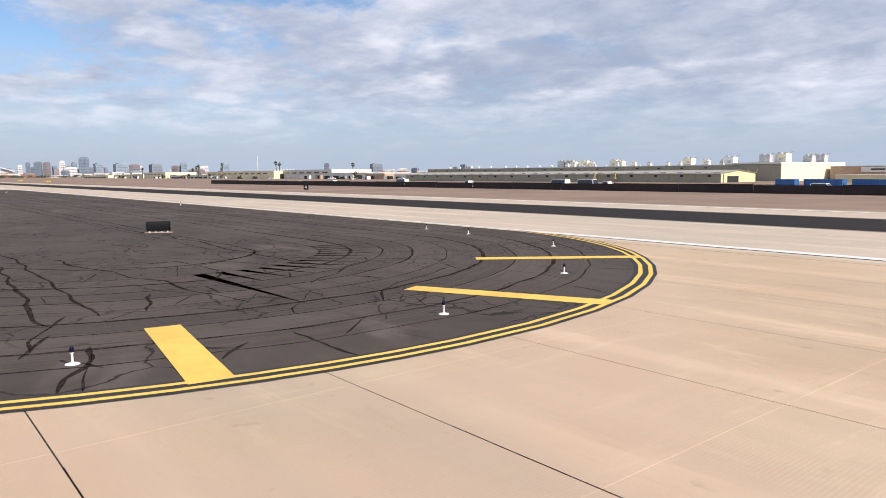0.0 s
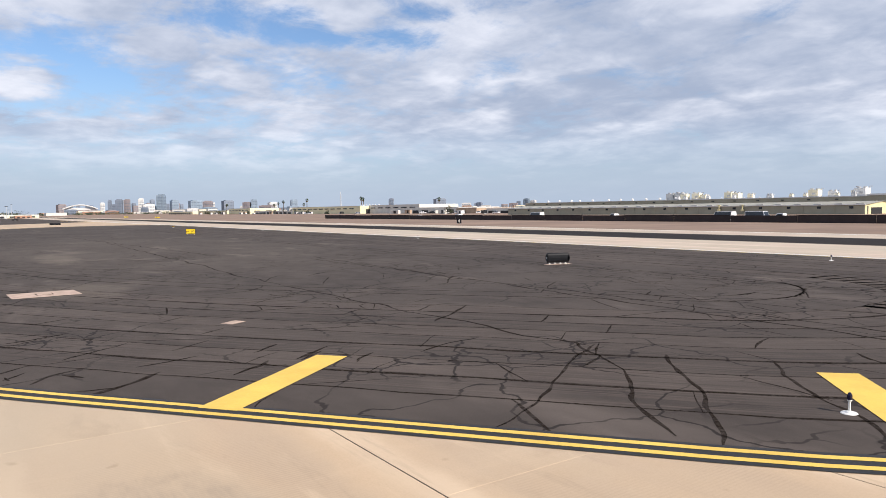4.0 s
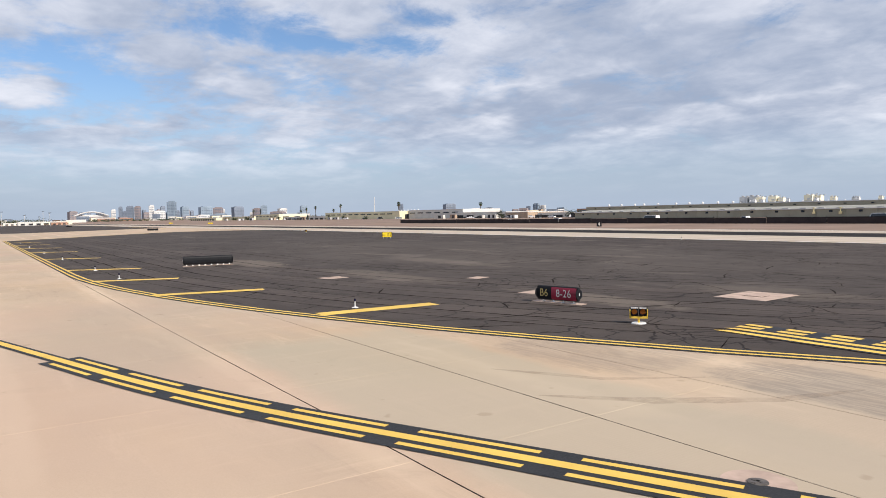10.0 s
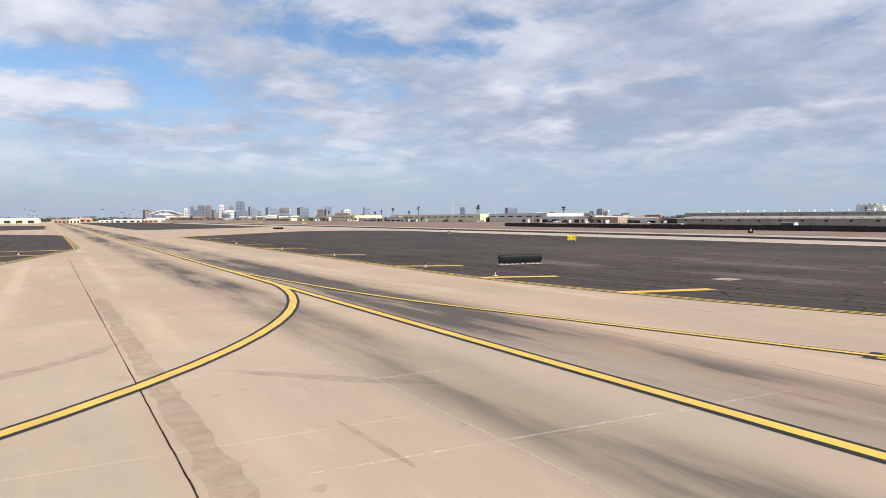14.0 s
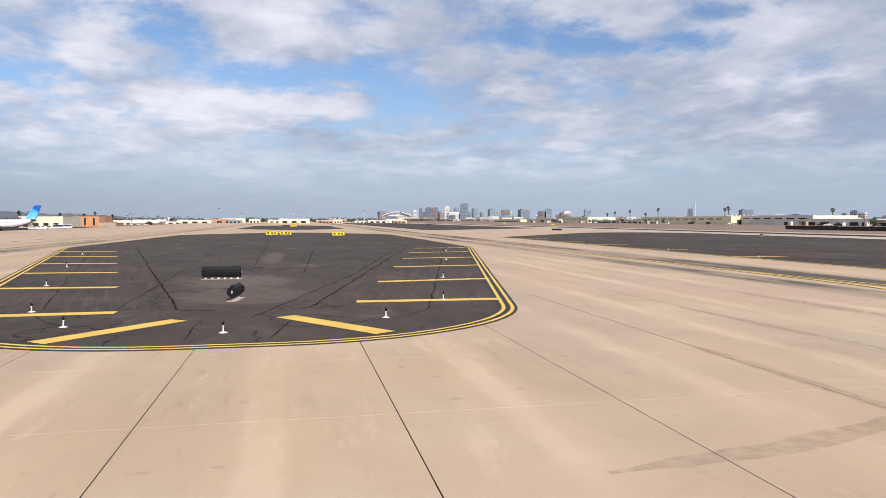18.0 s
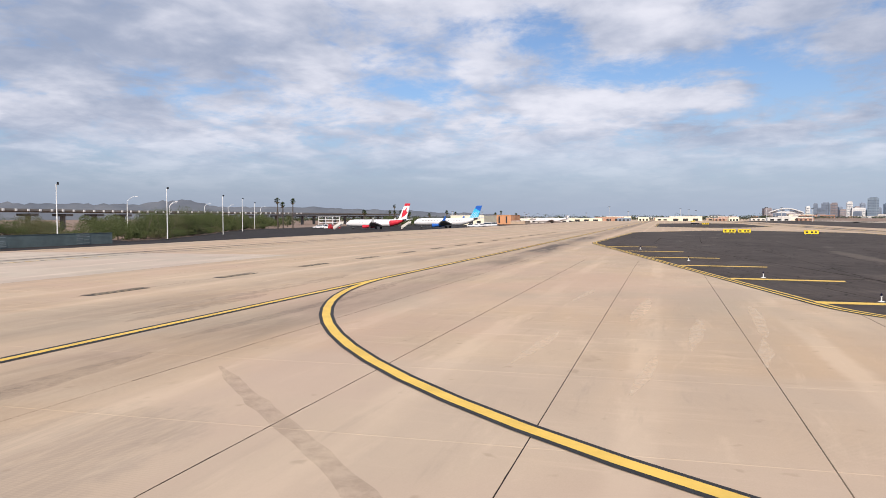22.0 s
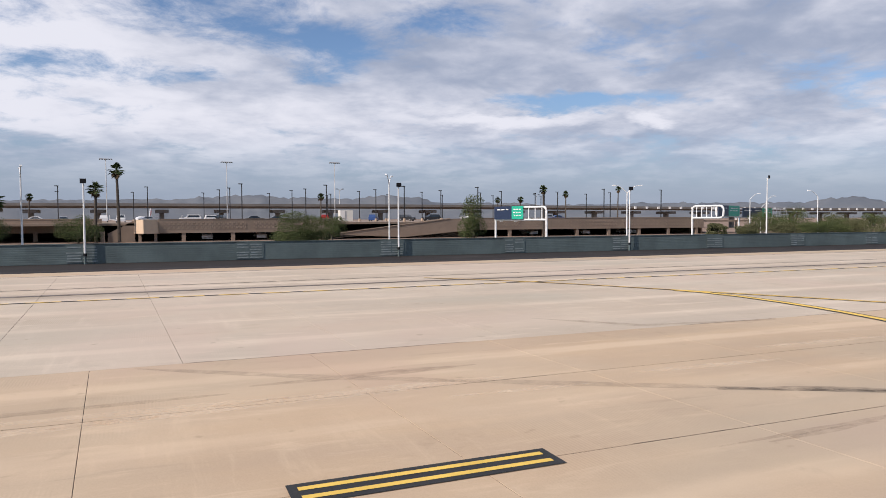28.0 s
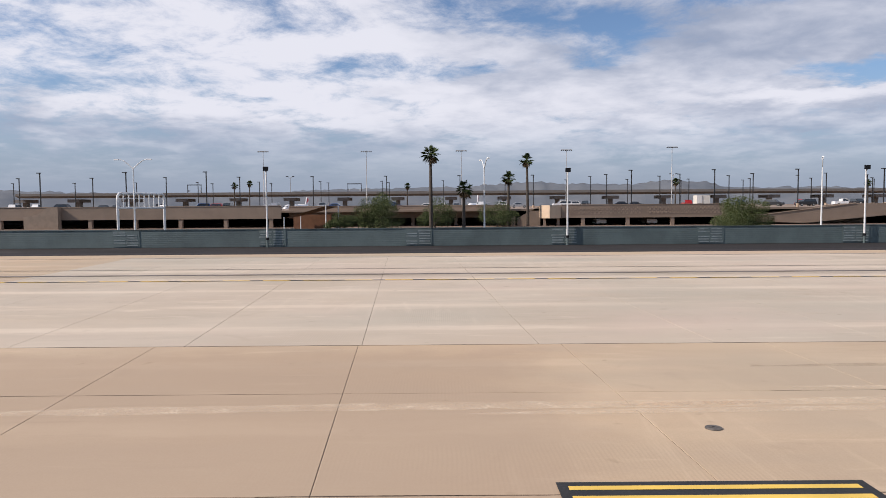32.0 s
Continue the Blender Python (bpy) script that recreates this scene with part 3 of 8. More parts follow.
DIRT = Nodes("desert_dirt", 0.95)
DIRT = DIRT.done(DIRT.mix(DIRT.span(DIRT.noise(0.05, 6.0, 0.6), 0.3, 0.7), (0.20, 0.135, 0.095), (0.29, 0.20, 0.145)))
YELLOW = plain("yellow_marking_paint", (0.80, 0.53, 0.10), 0.7, vary=0.10, scale=0.8, fine=18.0)
BLACK = plain("black_marking_paint", (0.022, 0.022, 0.022), 0.7, vary=0.2)
WHITE = plain("white_marking_paint", (0.74, 0.72, 0.67), 0.7, vary=0.08)
RED = plain("red_marking_paint", (0.72, 0.035, 0.055), 0.6, vary=0.10, scale=0.6)

Z_SHEET, Z_FILL, Z_SLAB, Z_ASPH, Z_TAR, Z_BLACK, Z_YELLOW, Z_TEXT = 0.004, 0.008, 0.016, 0.022, 0.026, 0.031, 0.036, 0.041

# ---- plan ----
FIELD_A = fillet([(-19.3, 32.0, 23.75), (-19.3, -3.8, 24.0), (-66.4, -40.7, 100.0), (-214.0, -40.7, 5.0), (-300.0, 32.0, 20.0)][::-1])
FIELD_C = fillet([(-81.7, -79.5, 10.5), (-160.0, -62.0, 30.0), (-250.0, -62.0, 20.0), (-285.0, -89.0, 12.0), (-250.0, -116.0, 20.0), (-166.0, -118.8, 30.0), (-81.7, -99.4, 10.5)])
FIELD_D = fillet([(-330.0, -88.0, 8.0), (-365.0, -66.0, 15.0), (-520.0, -66.0, 15.0), (-550.0, -88.0, 8.0), (-520.0, -112.0, 15.0), (-365.0, -112.0, 15.0)])
FIELD_B = fillet([(-318.0, -38.0, 5.0), (-380.0, 29.0, 10.0), (-900.0, 29.0, 8.0), (-860.0, -40.0, 8.0)])

# ---- ground ----


def strips(x0, x1, rows, z):
    """A sheet folded along x: rows of (y, height)."""
    s = Shape()
    for (ya, za), (yb, zb) in zip(rows, rows[1:]):
        s.add([(x0, ya, za + z), (x1, ya, za + z), (x1, yb, zb + z), (x0, yb, zb + z)], [(0, 1, 2, 3)])
    return s


def ruled(x0, x1, ys, z):
    """A strip of ground from x0 to x1 that follows the hollow."""
    s = Shape()
    for ya, yb in zip(ys, ys[1:]):
        s.add([(x, y, dip(x, y) + z) for x, y in ((x0, ya), (x1, ya), (x1, yb), (x0, yb))], [(0, 1, 2, 3)])
    return s


land = strips(-168.0, 4600.0, DITCH, 0.0)
for piece in (ruled(-184.0, -168.001, (-4600.0, -222.0, -219.5, -215.5, -203.0, -187.5, 4600.0), 0.0), strips(-4600.0, -184.0, HOLLOW, 0.0)):
    land.add(piece.v, piece.f)
tagged(part("ground", land, DIRT), "brown bare desert dirt reaching to the horizon", "ground", kind="structure")
pavement = tagged(part("pavement", Shape().sheet([(-1500, -186.4), (420, -186.4), (420, 32.0), (-1500, 32.0)], Z_SHEET), CONCRETE), "tan concrete taxiway pavement with worn dark tyre streaks", "pavement", kind="structure")
runway = tagged(part("runway", Shape().sheet([(-2200, 31.0), (900, 31.0), (900, 72.0), (-2200, 72.0)], Z_FILL), RUNWAY), "pale concrete runway with a black rubber band", "runway", kind="structure")
tagged(part("service_road", strips(-168.0, 420.0, ((-215.4, -0.9), (-203.0, -0.9), (-187.5, 0.0), (-186.5, 0.0)), 0.006), ASPHALT_DARK), "dark asphalt strip sloping down to the blast fence", "tarmac", kind="structure")
tagged(part("service_ramp", ruled(-184.0, -168.001, (-222.0, -219.5, -215.5, -203.0, -187.5, -186.5), 0.006), ASPHALT_DARK), "dark asphalt rising past the end of the fence", "tarmac", kind="structure")
tagged(part("service_tarmac", Shape().sheet([(-168, -258), (420, -258), (420, -219.6), (-168, -219.6)], Z_SHEET), TARMAC), "dark grey asphalt road before the garage", "tarmac", kind="structure")
APRON_EDGE = ((-184.0, -224.0), (-190.0, -229.0), (-214.0, -235.0), (-250.0, -252.0), (-290.0, -273.0), (-336.0, -295.0), (-420.0, -310.0), (-640.0, -310.0))


def apron_edge(x):
    """South edge of the terminal apron."""
    return along_rows(x, APRON_EDGE[::-1]) if -640.0 < x < -184.0 else -224.0 if x > -200 else -310.0


tarmac = Shape()
for (xa, ea), (xb, eb) in zip(APRON_EDGE, APRON_EDGE[1:]):
    for na, nb in (((-186.4, -186.4), (-187.5, -187.5)), ((-187.5, -187.5), (-203.0, -203.0)), ((-203.0, -203.0), (-222.0, -222.0)), ((-222.0, -222.0), (ea, eb))):
        tarmac.add([(x, y, along_rows(y, HOLLOW) + Z_SHEET) for x, y in ((xa, na[0]), (xb, na[1]), (xb, nb[1]), (xa, nb[0]))], [(0, 1, 2, 3)])
tagged(part("apron_tarmac", tarmac, ASPHALT_DARK), "black worn asphalt of the terminal apron edge", "tarmac", kind="structure")
fields = []
for poly, words in ((FIELD_A, "dark cracked asphalt infield beside the runway"), (FIELD_C, "dark asphalt island between two taxiways"), (FIELD_D, "distant dark asphalt island"), (FIELD_B, "distant dark asphalt infield")):
    fields.append(tagged(part("asphalt_infield", Shape().sheet(poly, Z_ASPH), ASPHALT), words, "infield", "paved infields", "structure"))


# ---- paving slabs ----
ROWS_S = [-183.0, -178.2, -173.0, -167.8, -162.7, -157.5, -152.4, -147.2, -142.0, -136.7, -131.2, -125.9, -120.55, -115.3, -110.4, -105.5, -100.45, -95.15, -90.35, -85.25, -80.3, -75.05, -69.95, -63.6, -58.4]
ROWS_M = [-58.4, -48.4, -41.1, -37.0, -33.0, -29.0, -25.9]
ROWS_N = [-25.9, -20.6, -15.4, -10.3, -5.2, -0.6, 4.5, 9.5, 14.6, 19.8, 24.9, 30.1]


def skew(shape, k):
    shape.v = [(x + k * y, y, z) for x, y, z in shape.v]
    return shape


def lay_slabs():
    """Concrete slabs round the camera's way: the middle ones singly, the rest joined."""
    fill = Shape().sheet([(-121.0, -182.98), (17.2, -182.98), (17.2, -147.0), (16.8, -147.0), (14.4, -95), (14.4, -58.4), (16.8, -58.4), (16.8, 30.2), (-122.8, 30.2)], Z_FILL)
    part("joint_filler", fill, FILLER, pavement, "dark joint filler under the slabs")
    rest, pale = Shape(), Shape()
    singles, count = {}, 0
    for rows, first in ((ROWS_S, True), (ROWS_M, False), (ROWS_N, False)):
        for y0, y1 in zip(rows, rows[1:]):
            step, start = (5.1, 20.25) if y1 < -147.0 else (5.82, 16.85)
            for k in range(28 if y1 < -147.0 else 24):
                x0 = start - step * (k + 1)
                x1 = x0 + step
                cx, cy = (x0 + x1) / 2, (y0 + y1) / 2
                near = [(x0 + 0.3, y0 + 0.3), (x1 - 0.3, y0 + 0.3), (x1 - 0.3, y1 - 0.3), (x0 + 0.3, y1 - 0.3)]
                if any(all(inside(p, f) for p in near) for f in (FIELD_A, FIELD_C)):
                    continue
                gap = 0.006 if first else 0.002
                lean = [-0.054 * (min(y, -95.0) + 95.0) - (2.81 if y1 < -147.0 else 2.25 if y1 < -131.0 else 2.5 if first else 0.0) for y in (y0, y1)]
                if first and -82 < cx < -4 and -147 < cy < -96 and count < 300:
                    w, d = 5.82 - 0.012, y1 - y0 - 0.024
                    key = round(d, 3)
                    if key not in singles:
                        singles[key] = skew(Shape().slab(-w / 2, w / 2, -d / 2, d / 2, 0.0), -0.054 if cy < -95 else 0.0).mesh("slab")
                    ob = part("slab", singles[key], CONCRETE, pavement)
                    ob.location = (cx + sum(lean) / 2, cy, Z_SLAB)
                    count += 1
                else:
                    one = Shape().slab(x0 + gap, x1 - gap, y0 + 0.012, y1 - 0.012, Z_SLAB)
                    one.v = [(x + (lean[0] if y < cy else lean[1]), y, z) for x, y, z in one.v]
                    (pale if cy < -147.0 else rest).add(one.v, one.f)
    seal = Shape()
    rng = random.Random(12)
    for y, w in ((-147.2, 0.045), (-142.0, 0.013), (-136.7, 0.022), (-120.55, 0.020), (-115.3, 0.018), (-110.4, 0.012), (-90.35, 0.024), (-95.15, 0.020), (-100.45, 0.012), (-69.95, 0.016), (-80.3, 0.008), (-85.25, 0.020), (-75.05, 0.02), (-63.6, 0.034), (-48.4, 0.016), (-41.1, 0.030), (-37.0, 0.014), (-0.6, 0.024), (4.5, 0.026), (9.5, 0.016)):
        x = 14.0
        while x > -120.0:          # joint seal, broken where it has come out
            l = rng.uniform(4.0, 24.0)
            pts = [Vector((x - 0.5 * i, y + rng.uniform(-0.012, 0.012))) for i in range(int(l * 2) + 2)]
            if not any(inside((p.x, p.y), f) for p in (pts[0], pts[len(pts) // 2], pts[-1]) for f in (FIELD_A, FIELD_C)):
                seal.ribbon(pts, w * rng.uniform(0.8, 1.2), Z_SLAB + 0.002)
            x -= l + rng.choice((0.0, 0.4, 1.5, 4.0, 9.0))
    tagged(part("joint_grout", Shape().box(-40.0, -58.4, 0.0, 160.0, 0.03, Z_SLAB - 0.001), CONCRETE_PALE, pavement), "pale grout in a long joint", kind="stuff")
    tagged(part("joint_seal", seal, TAR, pavement), "black joint seal between the slabs", kind="stuff")
    tagged(part("slab_rest", rest, CONCRETE, pavement), "tan concrete paving slabs", kind="stuff")
    tagged(part("slab_rest", pale, CONCRETE_PALE, pavement), "pale grey concrete paving slabs", kind="stuff")


lay_slabs()


# ---- markings ----
def marking(name, label):
    return thing(name, 0, 0, 0, 0, label, "marking", "pavement markings", "structure")


def double_edge(poly, label, s0=None, s1=None):
    """Two yellow lines with dark gaps round an infield."""
    ob = marking("edge_marking", label)
    line = dense(poly + [poly[0]], 2.0)
    if s0 is not None:
        line = stretch(line, s0, s1)
    part("backing", Shape().ribbon(line, 0.86, Z_BLACK), BLACK, ob)
    part("outer_line", Shape().ribbon(line, 0.17, Z_YELLOW, -0.20), YELLOW, ob)
    part("inner_line", Shape().ribbon(line, 0.17, Z_YELLOW, 0.20), YELLOW, ob)
    return ob


def centre_line(pts, label, w=0.30, black=0.54, z=0.0):
    ob = marking("taxi_line", label)
    pts = dense(pts, 2.0)
    part("backing", Shape().ribbon(pts, black, Z_BLACK + z), BLACK, ob)
    part("line", Shape().ribbon(pts, w, Z_YELLOW + z), YELLOW, ob)
    return ob


V2 = lambda *ps: [Vector(p) for p in ps]
double_edge(FIELD_A, "double yellow edge line round the cracked infield")
double_edge(FIELD_C, "double yellow edge line round the asphalt island")
double_edge(FIELD_D, "double yellow edge line of a distant island")

centre_line(V2((-1300, -53.4), (300, -53.4)), "wide yellow taxi line with black borders, straight", 0.36, 0.66)
centre_line(V2((-1300, -125.9), (300, -125.9)), "yellow taxi line with black borders, straight", 0.30, 0.70)
centre_line(fillet([(-180, -53.3, 0), (-58.6, -53.3, 40.8), (-58.8, -97.0, 0)], 26, False)[1:], "yellow taxi line curving off with black borders", 0.34, 0.60, 0.0015)
centre_line(fillet([(-180, -125.9, 0), (-59.1, -125.9, 40.0), (-58.7, -60, 0)], 26, False)[1:-1], "yellow taxi line curving in with black borders", 0.34, 0.60, 0.003)
apron_turn = dense(fillet([(-58.9, -96.0, 0), (-58.5, -145.2, 12.0), (-46.6, -165.4, 40.0), (-30.0, -182.0, 0)], 12, False), 1.0)
centre_line([p for p in apron_turn if p.y > -158.4], "yellow taxi line running on to the apron", 0.26, 0.46, 0.0005)
centre_line(fillet([(-20, -125.9, 0), (-52.1, -125.9, 27.0), (-52.1, -153.6, 0)], 22, False)[1:] + V2((-51.8, -155.8), (-51.2, -157.2)), "broad yellow taxi line turning back with black borders", 0.38, 0.64, 0.002)


def enhanced_line():
    ob = marking("taxi_line", "yellow taxi line flanked by yellow dashes on black")
    pts = dense(fillet([(-33.0, -30.9, 0), (-59.0, -42.85, 60.0), (-86.0, -50.7, 70.0), (-108.0, -53.35, 60.0), (-118.0, -53.35, 0)], 10, False), 1.0)
    total = sum((b - a).length for a, b in zip(pts, pts[1:]))
    part("backing", Shape().ribbon(stretch(pts, 0, 36.0), 1.15, Z_BLACK + 0.001), BLACK, ob)
    part("backing", Shape().ribbon(stretch(pts, 36.0, total), 0.5, Z_BLACK + 0.001), BLACK, ob)
    part("line", Shape().ribbon(pts, 0.26, Z_YELLOW + 0.001), YELLOW, ob)
    s = 2.06
    while s < 35.0:
        for side in (-1, 1):
            part("dash", Shape().ribbon(stretch(pts, s, s + 2.40), 0.14, Z_YELLOW + 0.001, side * 0.36), YELLOW, ob)
        s += 3.12


enhanced_line()


def hold_line():
    ob = marking("runway_hold_marking", "black band with two solid and two dashed yellow lines")
    x0, x1 = -57.4, -14.0
    part("backing", Shape().sheet([(x0 + 1.2, -27.0), (x1, -27.0), (x1, -24.86), (x0 + 0.3, -24.86)], Z_TEXT), BLACK, ob)
    for y in (-26.72, -26.14):
        part("solid_line", Shape().sheet([(x0, y - 0.15), (x1, y - 0.15), (x1, y + 0.15), (x0 + 0.3, y + 0.15)], Z_TEXT + 0.004), YELLOW, ob)
    x = x0 + 0.075
    while x < x1 - 1.0:
        for y in (-25.61, -25.10):
            part("dash", Shape().sheet([(x, y - 0.155), (x + 0.88, y - 0.155), (x + 0.88, y + 0.155), (x, y + 0.155)], Z_TEXT + 0.004), YELLOW, ob)
        x += 1.425


hold_line()


def letters(text, size, material, parent, m, label="", spacing=1.0, sx=1.0):
    """Flat lettering with the built-in font."""
    cu = bpy.data.curves.new("lettering", "FONT")
    cu.body, cu.size, cu.align_x, cu.align_y = text, size, "CENTER", "CENTER"
    cu.space_character = spacing
    tmp = bpy.data.objects.new("lettering", cu)
    me = bpy.data.meshes.new_from_object(tmp)
    bpy.data.objects.remove(tmp)
    me.materials.clear()
    me.materials.append(material)
    ob = new("lettering", me)
    ob.parent = parent
    ob.matrix_local = m @ Matrix.Diagonal((sx, 1, 1, 1))
    if label:
        ob["label"] = label
    return ob


def panel(name, x0, x1, y0, y1, edge, face, rim, label, frame_mat=None):
    ob = marking(name, label)
    part("border", Shape().sheet([(x0, y0), (x1, y0), (x1, y1), (x0, y1)], Z_BLACK + 0.002), edge, ob)
    if frame_mat:
        part("rim", Shape().sheet([(x0 + rim * .5, y0 + rim * .5), (x1 - rim * .5, y0 + rim * .5), (x1 - rim * .5, y1 - rim * .5), (x0 + rim * .5, y1 - rim * .5)], Z_YELLOW + 0.002), frame_mat, ob)
    part("face", Shape().sheet([(x0 + rim, y0 + rim), (x1 - rim, y0 + rim), (x1 - rim, y1 - rim), (x0 + rim, y1 - rim)], Z_TEXT), face, ob)
    return ob


red = panel("painted_hold_sign", -44.8, -38.6, -31.6, -27.5, BLACK, RED, 0.34, "red painted runway sign with white 8-26 and black border")
letters("8-26", 4.5, WHITE, red, pose(-41.78, -29.6, Z_TEXT + 0.005), "white painted runway number", 1.10, 0.50)
PALE_PAINT = plain("pale_cream_marking_paint", (0.80, 0.72, 0.54), 0.7, vary=0.12, scale=0.8, fine=18.0)
bay = panel("painted_bay_name", -69.4, -59.05, -144.75, -139.3, BLACK, BLACK, 0.30, "black painted panel with tall cream letters and thin border", PALE_PAINT)
letters("HOLD BAY", 5.3, PALE_PAINT, bay, pose(-64.1, -142.05, Z_TEXT + 0.005, 0, 0, 180), "pale painted letters", 1.0, 0.35)

WORN_YELLOW = plain("worn_yellow_paint", (0.62, 0.40, 0.13), 0.8, vary=0.25)
WORN_PAINT = plain("worn_dull_paint", (0.50, 0.39, 0.24), 0.8, vary=0.25)
for k in [-3] + list(range(0, 3)) + list(range(6, 22)):
    ob = marking("lane_dash", "black painted bar with two thin yellow lines")
    x = -4.06 - 11.33 * k
    part("backing", Shape().sheet([(x - 4.4, -137.1), (x, -137.1), (x, -136.32), (x - 4.4, -136.32)], Z_BLACK), BLACK, ob)
    for y in (-136.88, -136.54):
        part("line", Shape().sheet([(x - 4.25, y - 0.07), (x - 0.15, y - 0.07), (x - 0.15, y + 0.07), (x - 4.25, y + 0.07)], Z_YELLOW), YELLOW if k < 6 else WORN_PAINT, ob)

ob = marking("taxi_line", "thin worn yellow line curving across the apron seam")
part("line", Shape().ribbon([p for p in apron_turn if -171.0 < p.y < -157.4], 0.26, Z_YELLOW + 0.008), WORN_YELLOW, ob)
part("backing", Shape().ribbon([p for p in apron_turn if -171.0 < p.y < -157.4], 0.38, Z_BLACK + 0.006), BLACK, ob)
ob = marking("apron_edge_line", "thin yellow and black dashed line along the apron")
part("backing", Shape().ribbon(V2((-190, -165.0), (300, -165.0)), 0.22, Z_BLACK + 0.004), BLACK, ob)
for k in range(80):
    x = 60 - 2.2 * k
    part("dash", Shape().sheet([(x - 1.5, -165.10), (x, -165.10), (x, -164.90), (x - 1.5, -164.90)], Z_YELLOW + 0.004), YELLOW, ob)
SEAM = plain("faded_grey_sealant", (0.17, 0.145, 0.125), 0.85, vary=0.35, scale=0.8)
ob = marking("apron_seam", "dark sealed seams in the apron edge")
for y, w in ((-168.3, 0.50), (-172.0, 0.14), (-182.2, 0.16)):
    part("seam", Shape().ribbon(V2((-600, y), (300, y)), w, Z_BLACK), SEAM, ob)

ob = marking("runway_edge_marking", "white runway edge stripe")
part("stripe", Shape().ribbon(V2((-2200, 32.3), (900, 32.3)), 0.9, Z_YELLOW), WHITE, ob)
part("stripe", Shape().ribbon(V2((-2200, 69.5), (900, 69.5)), 0.9, Z_YELLOW), WHITE, ob)


def bar(poly_pt, inner, w=0.91, label="broad yellow shoulder bar"):
    a, b = Vector(poly_pt), Vector(inner)
    ob = marking("shoulder_bar", label)
    part("bar", Shape().ribbon([a, b], w, Z_YELLOW + 0.001), YELLOW, ob)


bar((-20.0, 2.5), (-25.7, 3.35))
bar((-20.1, 14.9), (-26.4, 12.0))
bar((-26.4, 25.4), (-31.1, 19.3))
bar((-26.1, -8.1), (-30.0, -4.1))
bar((-35.9, -16.7), (-39.2, -12.6))
bar((-69.65, -35.3), (-69.3, -29.95))
bar((-82.2, -39.1), (-80.9, -33.55))
bar((-93.9, -40.4), (-92.1, -35.4))
for x in (-106.9, -127.5, -147.0, -164.0, -182.0, -200.0):
    bar((x, -40.5), (x + 2.5, -35.4))
bar((-83.4, -95.5), (-87.9, -91.8))
bar((-83.2, -84.2), (-88.2, -87.7))
bar((-92.6, -77.2), (-92.8, -84.4))
bar((-90.6, -101.4), (-90.8, -94.8))
for k, x in enumerate((-104.5, -118.3, -131.0, -143.6, -156.0)):
    bar((x, -74.5 + 0.213 * (-104.5 - x)), (x + 1.0, -82.1 + 0.213 * (-104.5 - x)))
for k, x in enumerate((-103.3, -115.6, -127.4, -140.2, -153.0)):
    bar((x, -104.0 - 0.23 * (-103.3 - x)), (x + 0.5, -97.5 - 0.23 * (-103.3 - x)))
for x in (-360, -395, -430):
    bar((x, 28.5), (x + 4, 20), 1.5)


# ---- scars and stains on the slabs ----
def stain_mat(name, colour, amount):
    m = Nodes(name, 0.9)
    a = m.math("MULTIPLY", m.span(m.noise(1.9, 6.0, 0.62), 0.30, 0.76, 0.2, 1.0), m.span(m.noise(14.0, 4.0, 0.7), 0.25, 0.65, amount * 0.45, amount))
    m.put(m.bsdf.inputs["Alpha"], a)
    return m.done(m.mix(m.noise(9.0, 4.0), colour, tuple(v * 1.5 for v in colour)))


SCAR = stain_mat("brown_scoured_concrete", (0.28, 0.21, 0.15), 0.34)
OIL = stain_mat("dark_oil_stain", (0.06, 0.05, 0.045), 0.6)
SKID = stain_mat("tyre_rubber_streak", (0.20, 0.165, 0.135), 0.30)


PALE_GROUT = stain_mat("pale_chalky_grout", (0.66, 0.57, 0.45), 0.95)
CHALK = stain_mat("pale_scraped_concrete", (0.70, 0.58, 0.43), 0.6)


def scar(pts, w, material, label):
    """A worn streak whose width wanders."""
    rng, vs = random.Random(len(pts) * 7 + int(abs(pts[0][0]) * 10)), []
    line = dense(V2(*pts), 0.6)
    m = len(line)
    for i, p in enumerate(line):
        d = (line[min(i + 1, m - 1)] - line[max(i - 1, 0)]).normalized()
        k = w / 2 * rng.uniform(0.7, 1.2) * min(1.0, 0.2 + 0.25 * min(i, m - 1 - i))
        vs += [(p.x - d.y * k, p.y + d.x * k, Z_SLAB + 0.004), (p.x + d.y * k, p.y - d.x * k, Z_SLAB + 0.004)]
    ob = marking("worn_streak", label)
    part("streak", Shape().add(vs, [(2 * i, 2 * i + 1, 2 * i + 3, 2 * i + 2) for i in range(m - 1)]), material, ob)


scar([(-79.4, -63.4), (-77.6, -64.4), (-76.0, -65.8), (-73.7, -68.3), (-72.4, -70.5), (-71.3, -73.1), (-70.8, -74.6), (-70.2, -76.3), (-69.4, -79.0), (-69.2, -80.6), (-68.9, -82.5)], 0.6, SCAR, "brown curved scour mark across the slabs")
scar([(-88.0, -70.1), (-76.0, -69.5)], 0.55, SCAR, "brown scour mark along a joint")
scar([(-79.0, -75.0), (-62.0, -75.0)], 0.50, SCAR, "dark gritty band along a joint")
scar([(-54.8, -36.8), (-53.0, -35.2), (-51.5, -33.2), (-50.8, -31.0)], 0.45, SCAR, "brown curved tyre mark")
scar([(-57.5, -36.0), (-55.0, -34.6), (-53.6, -32.6)], 0.35, SCAR, "brown curved tyre mark")
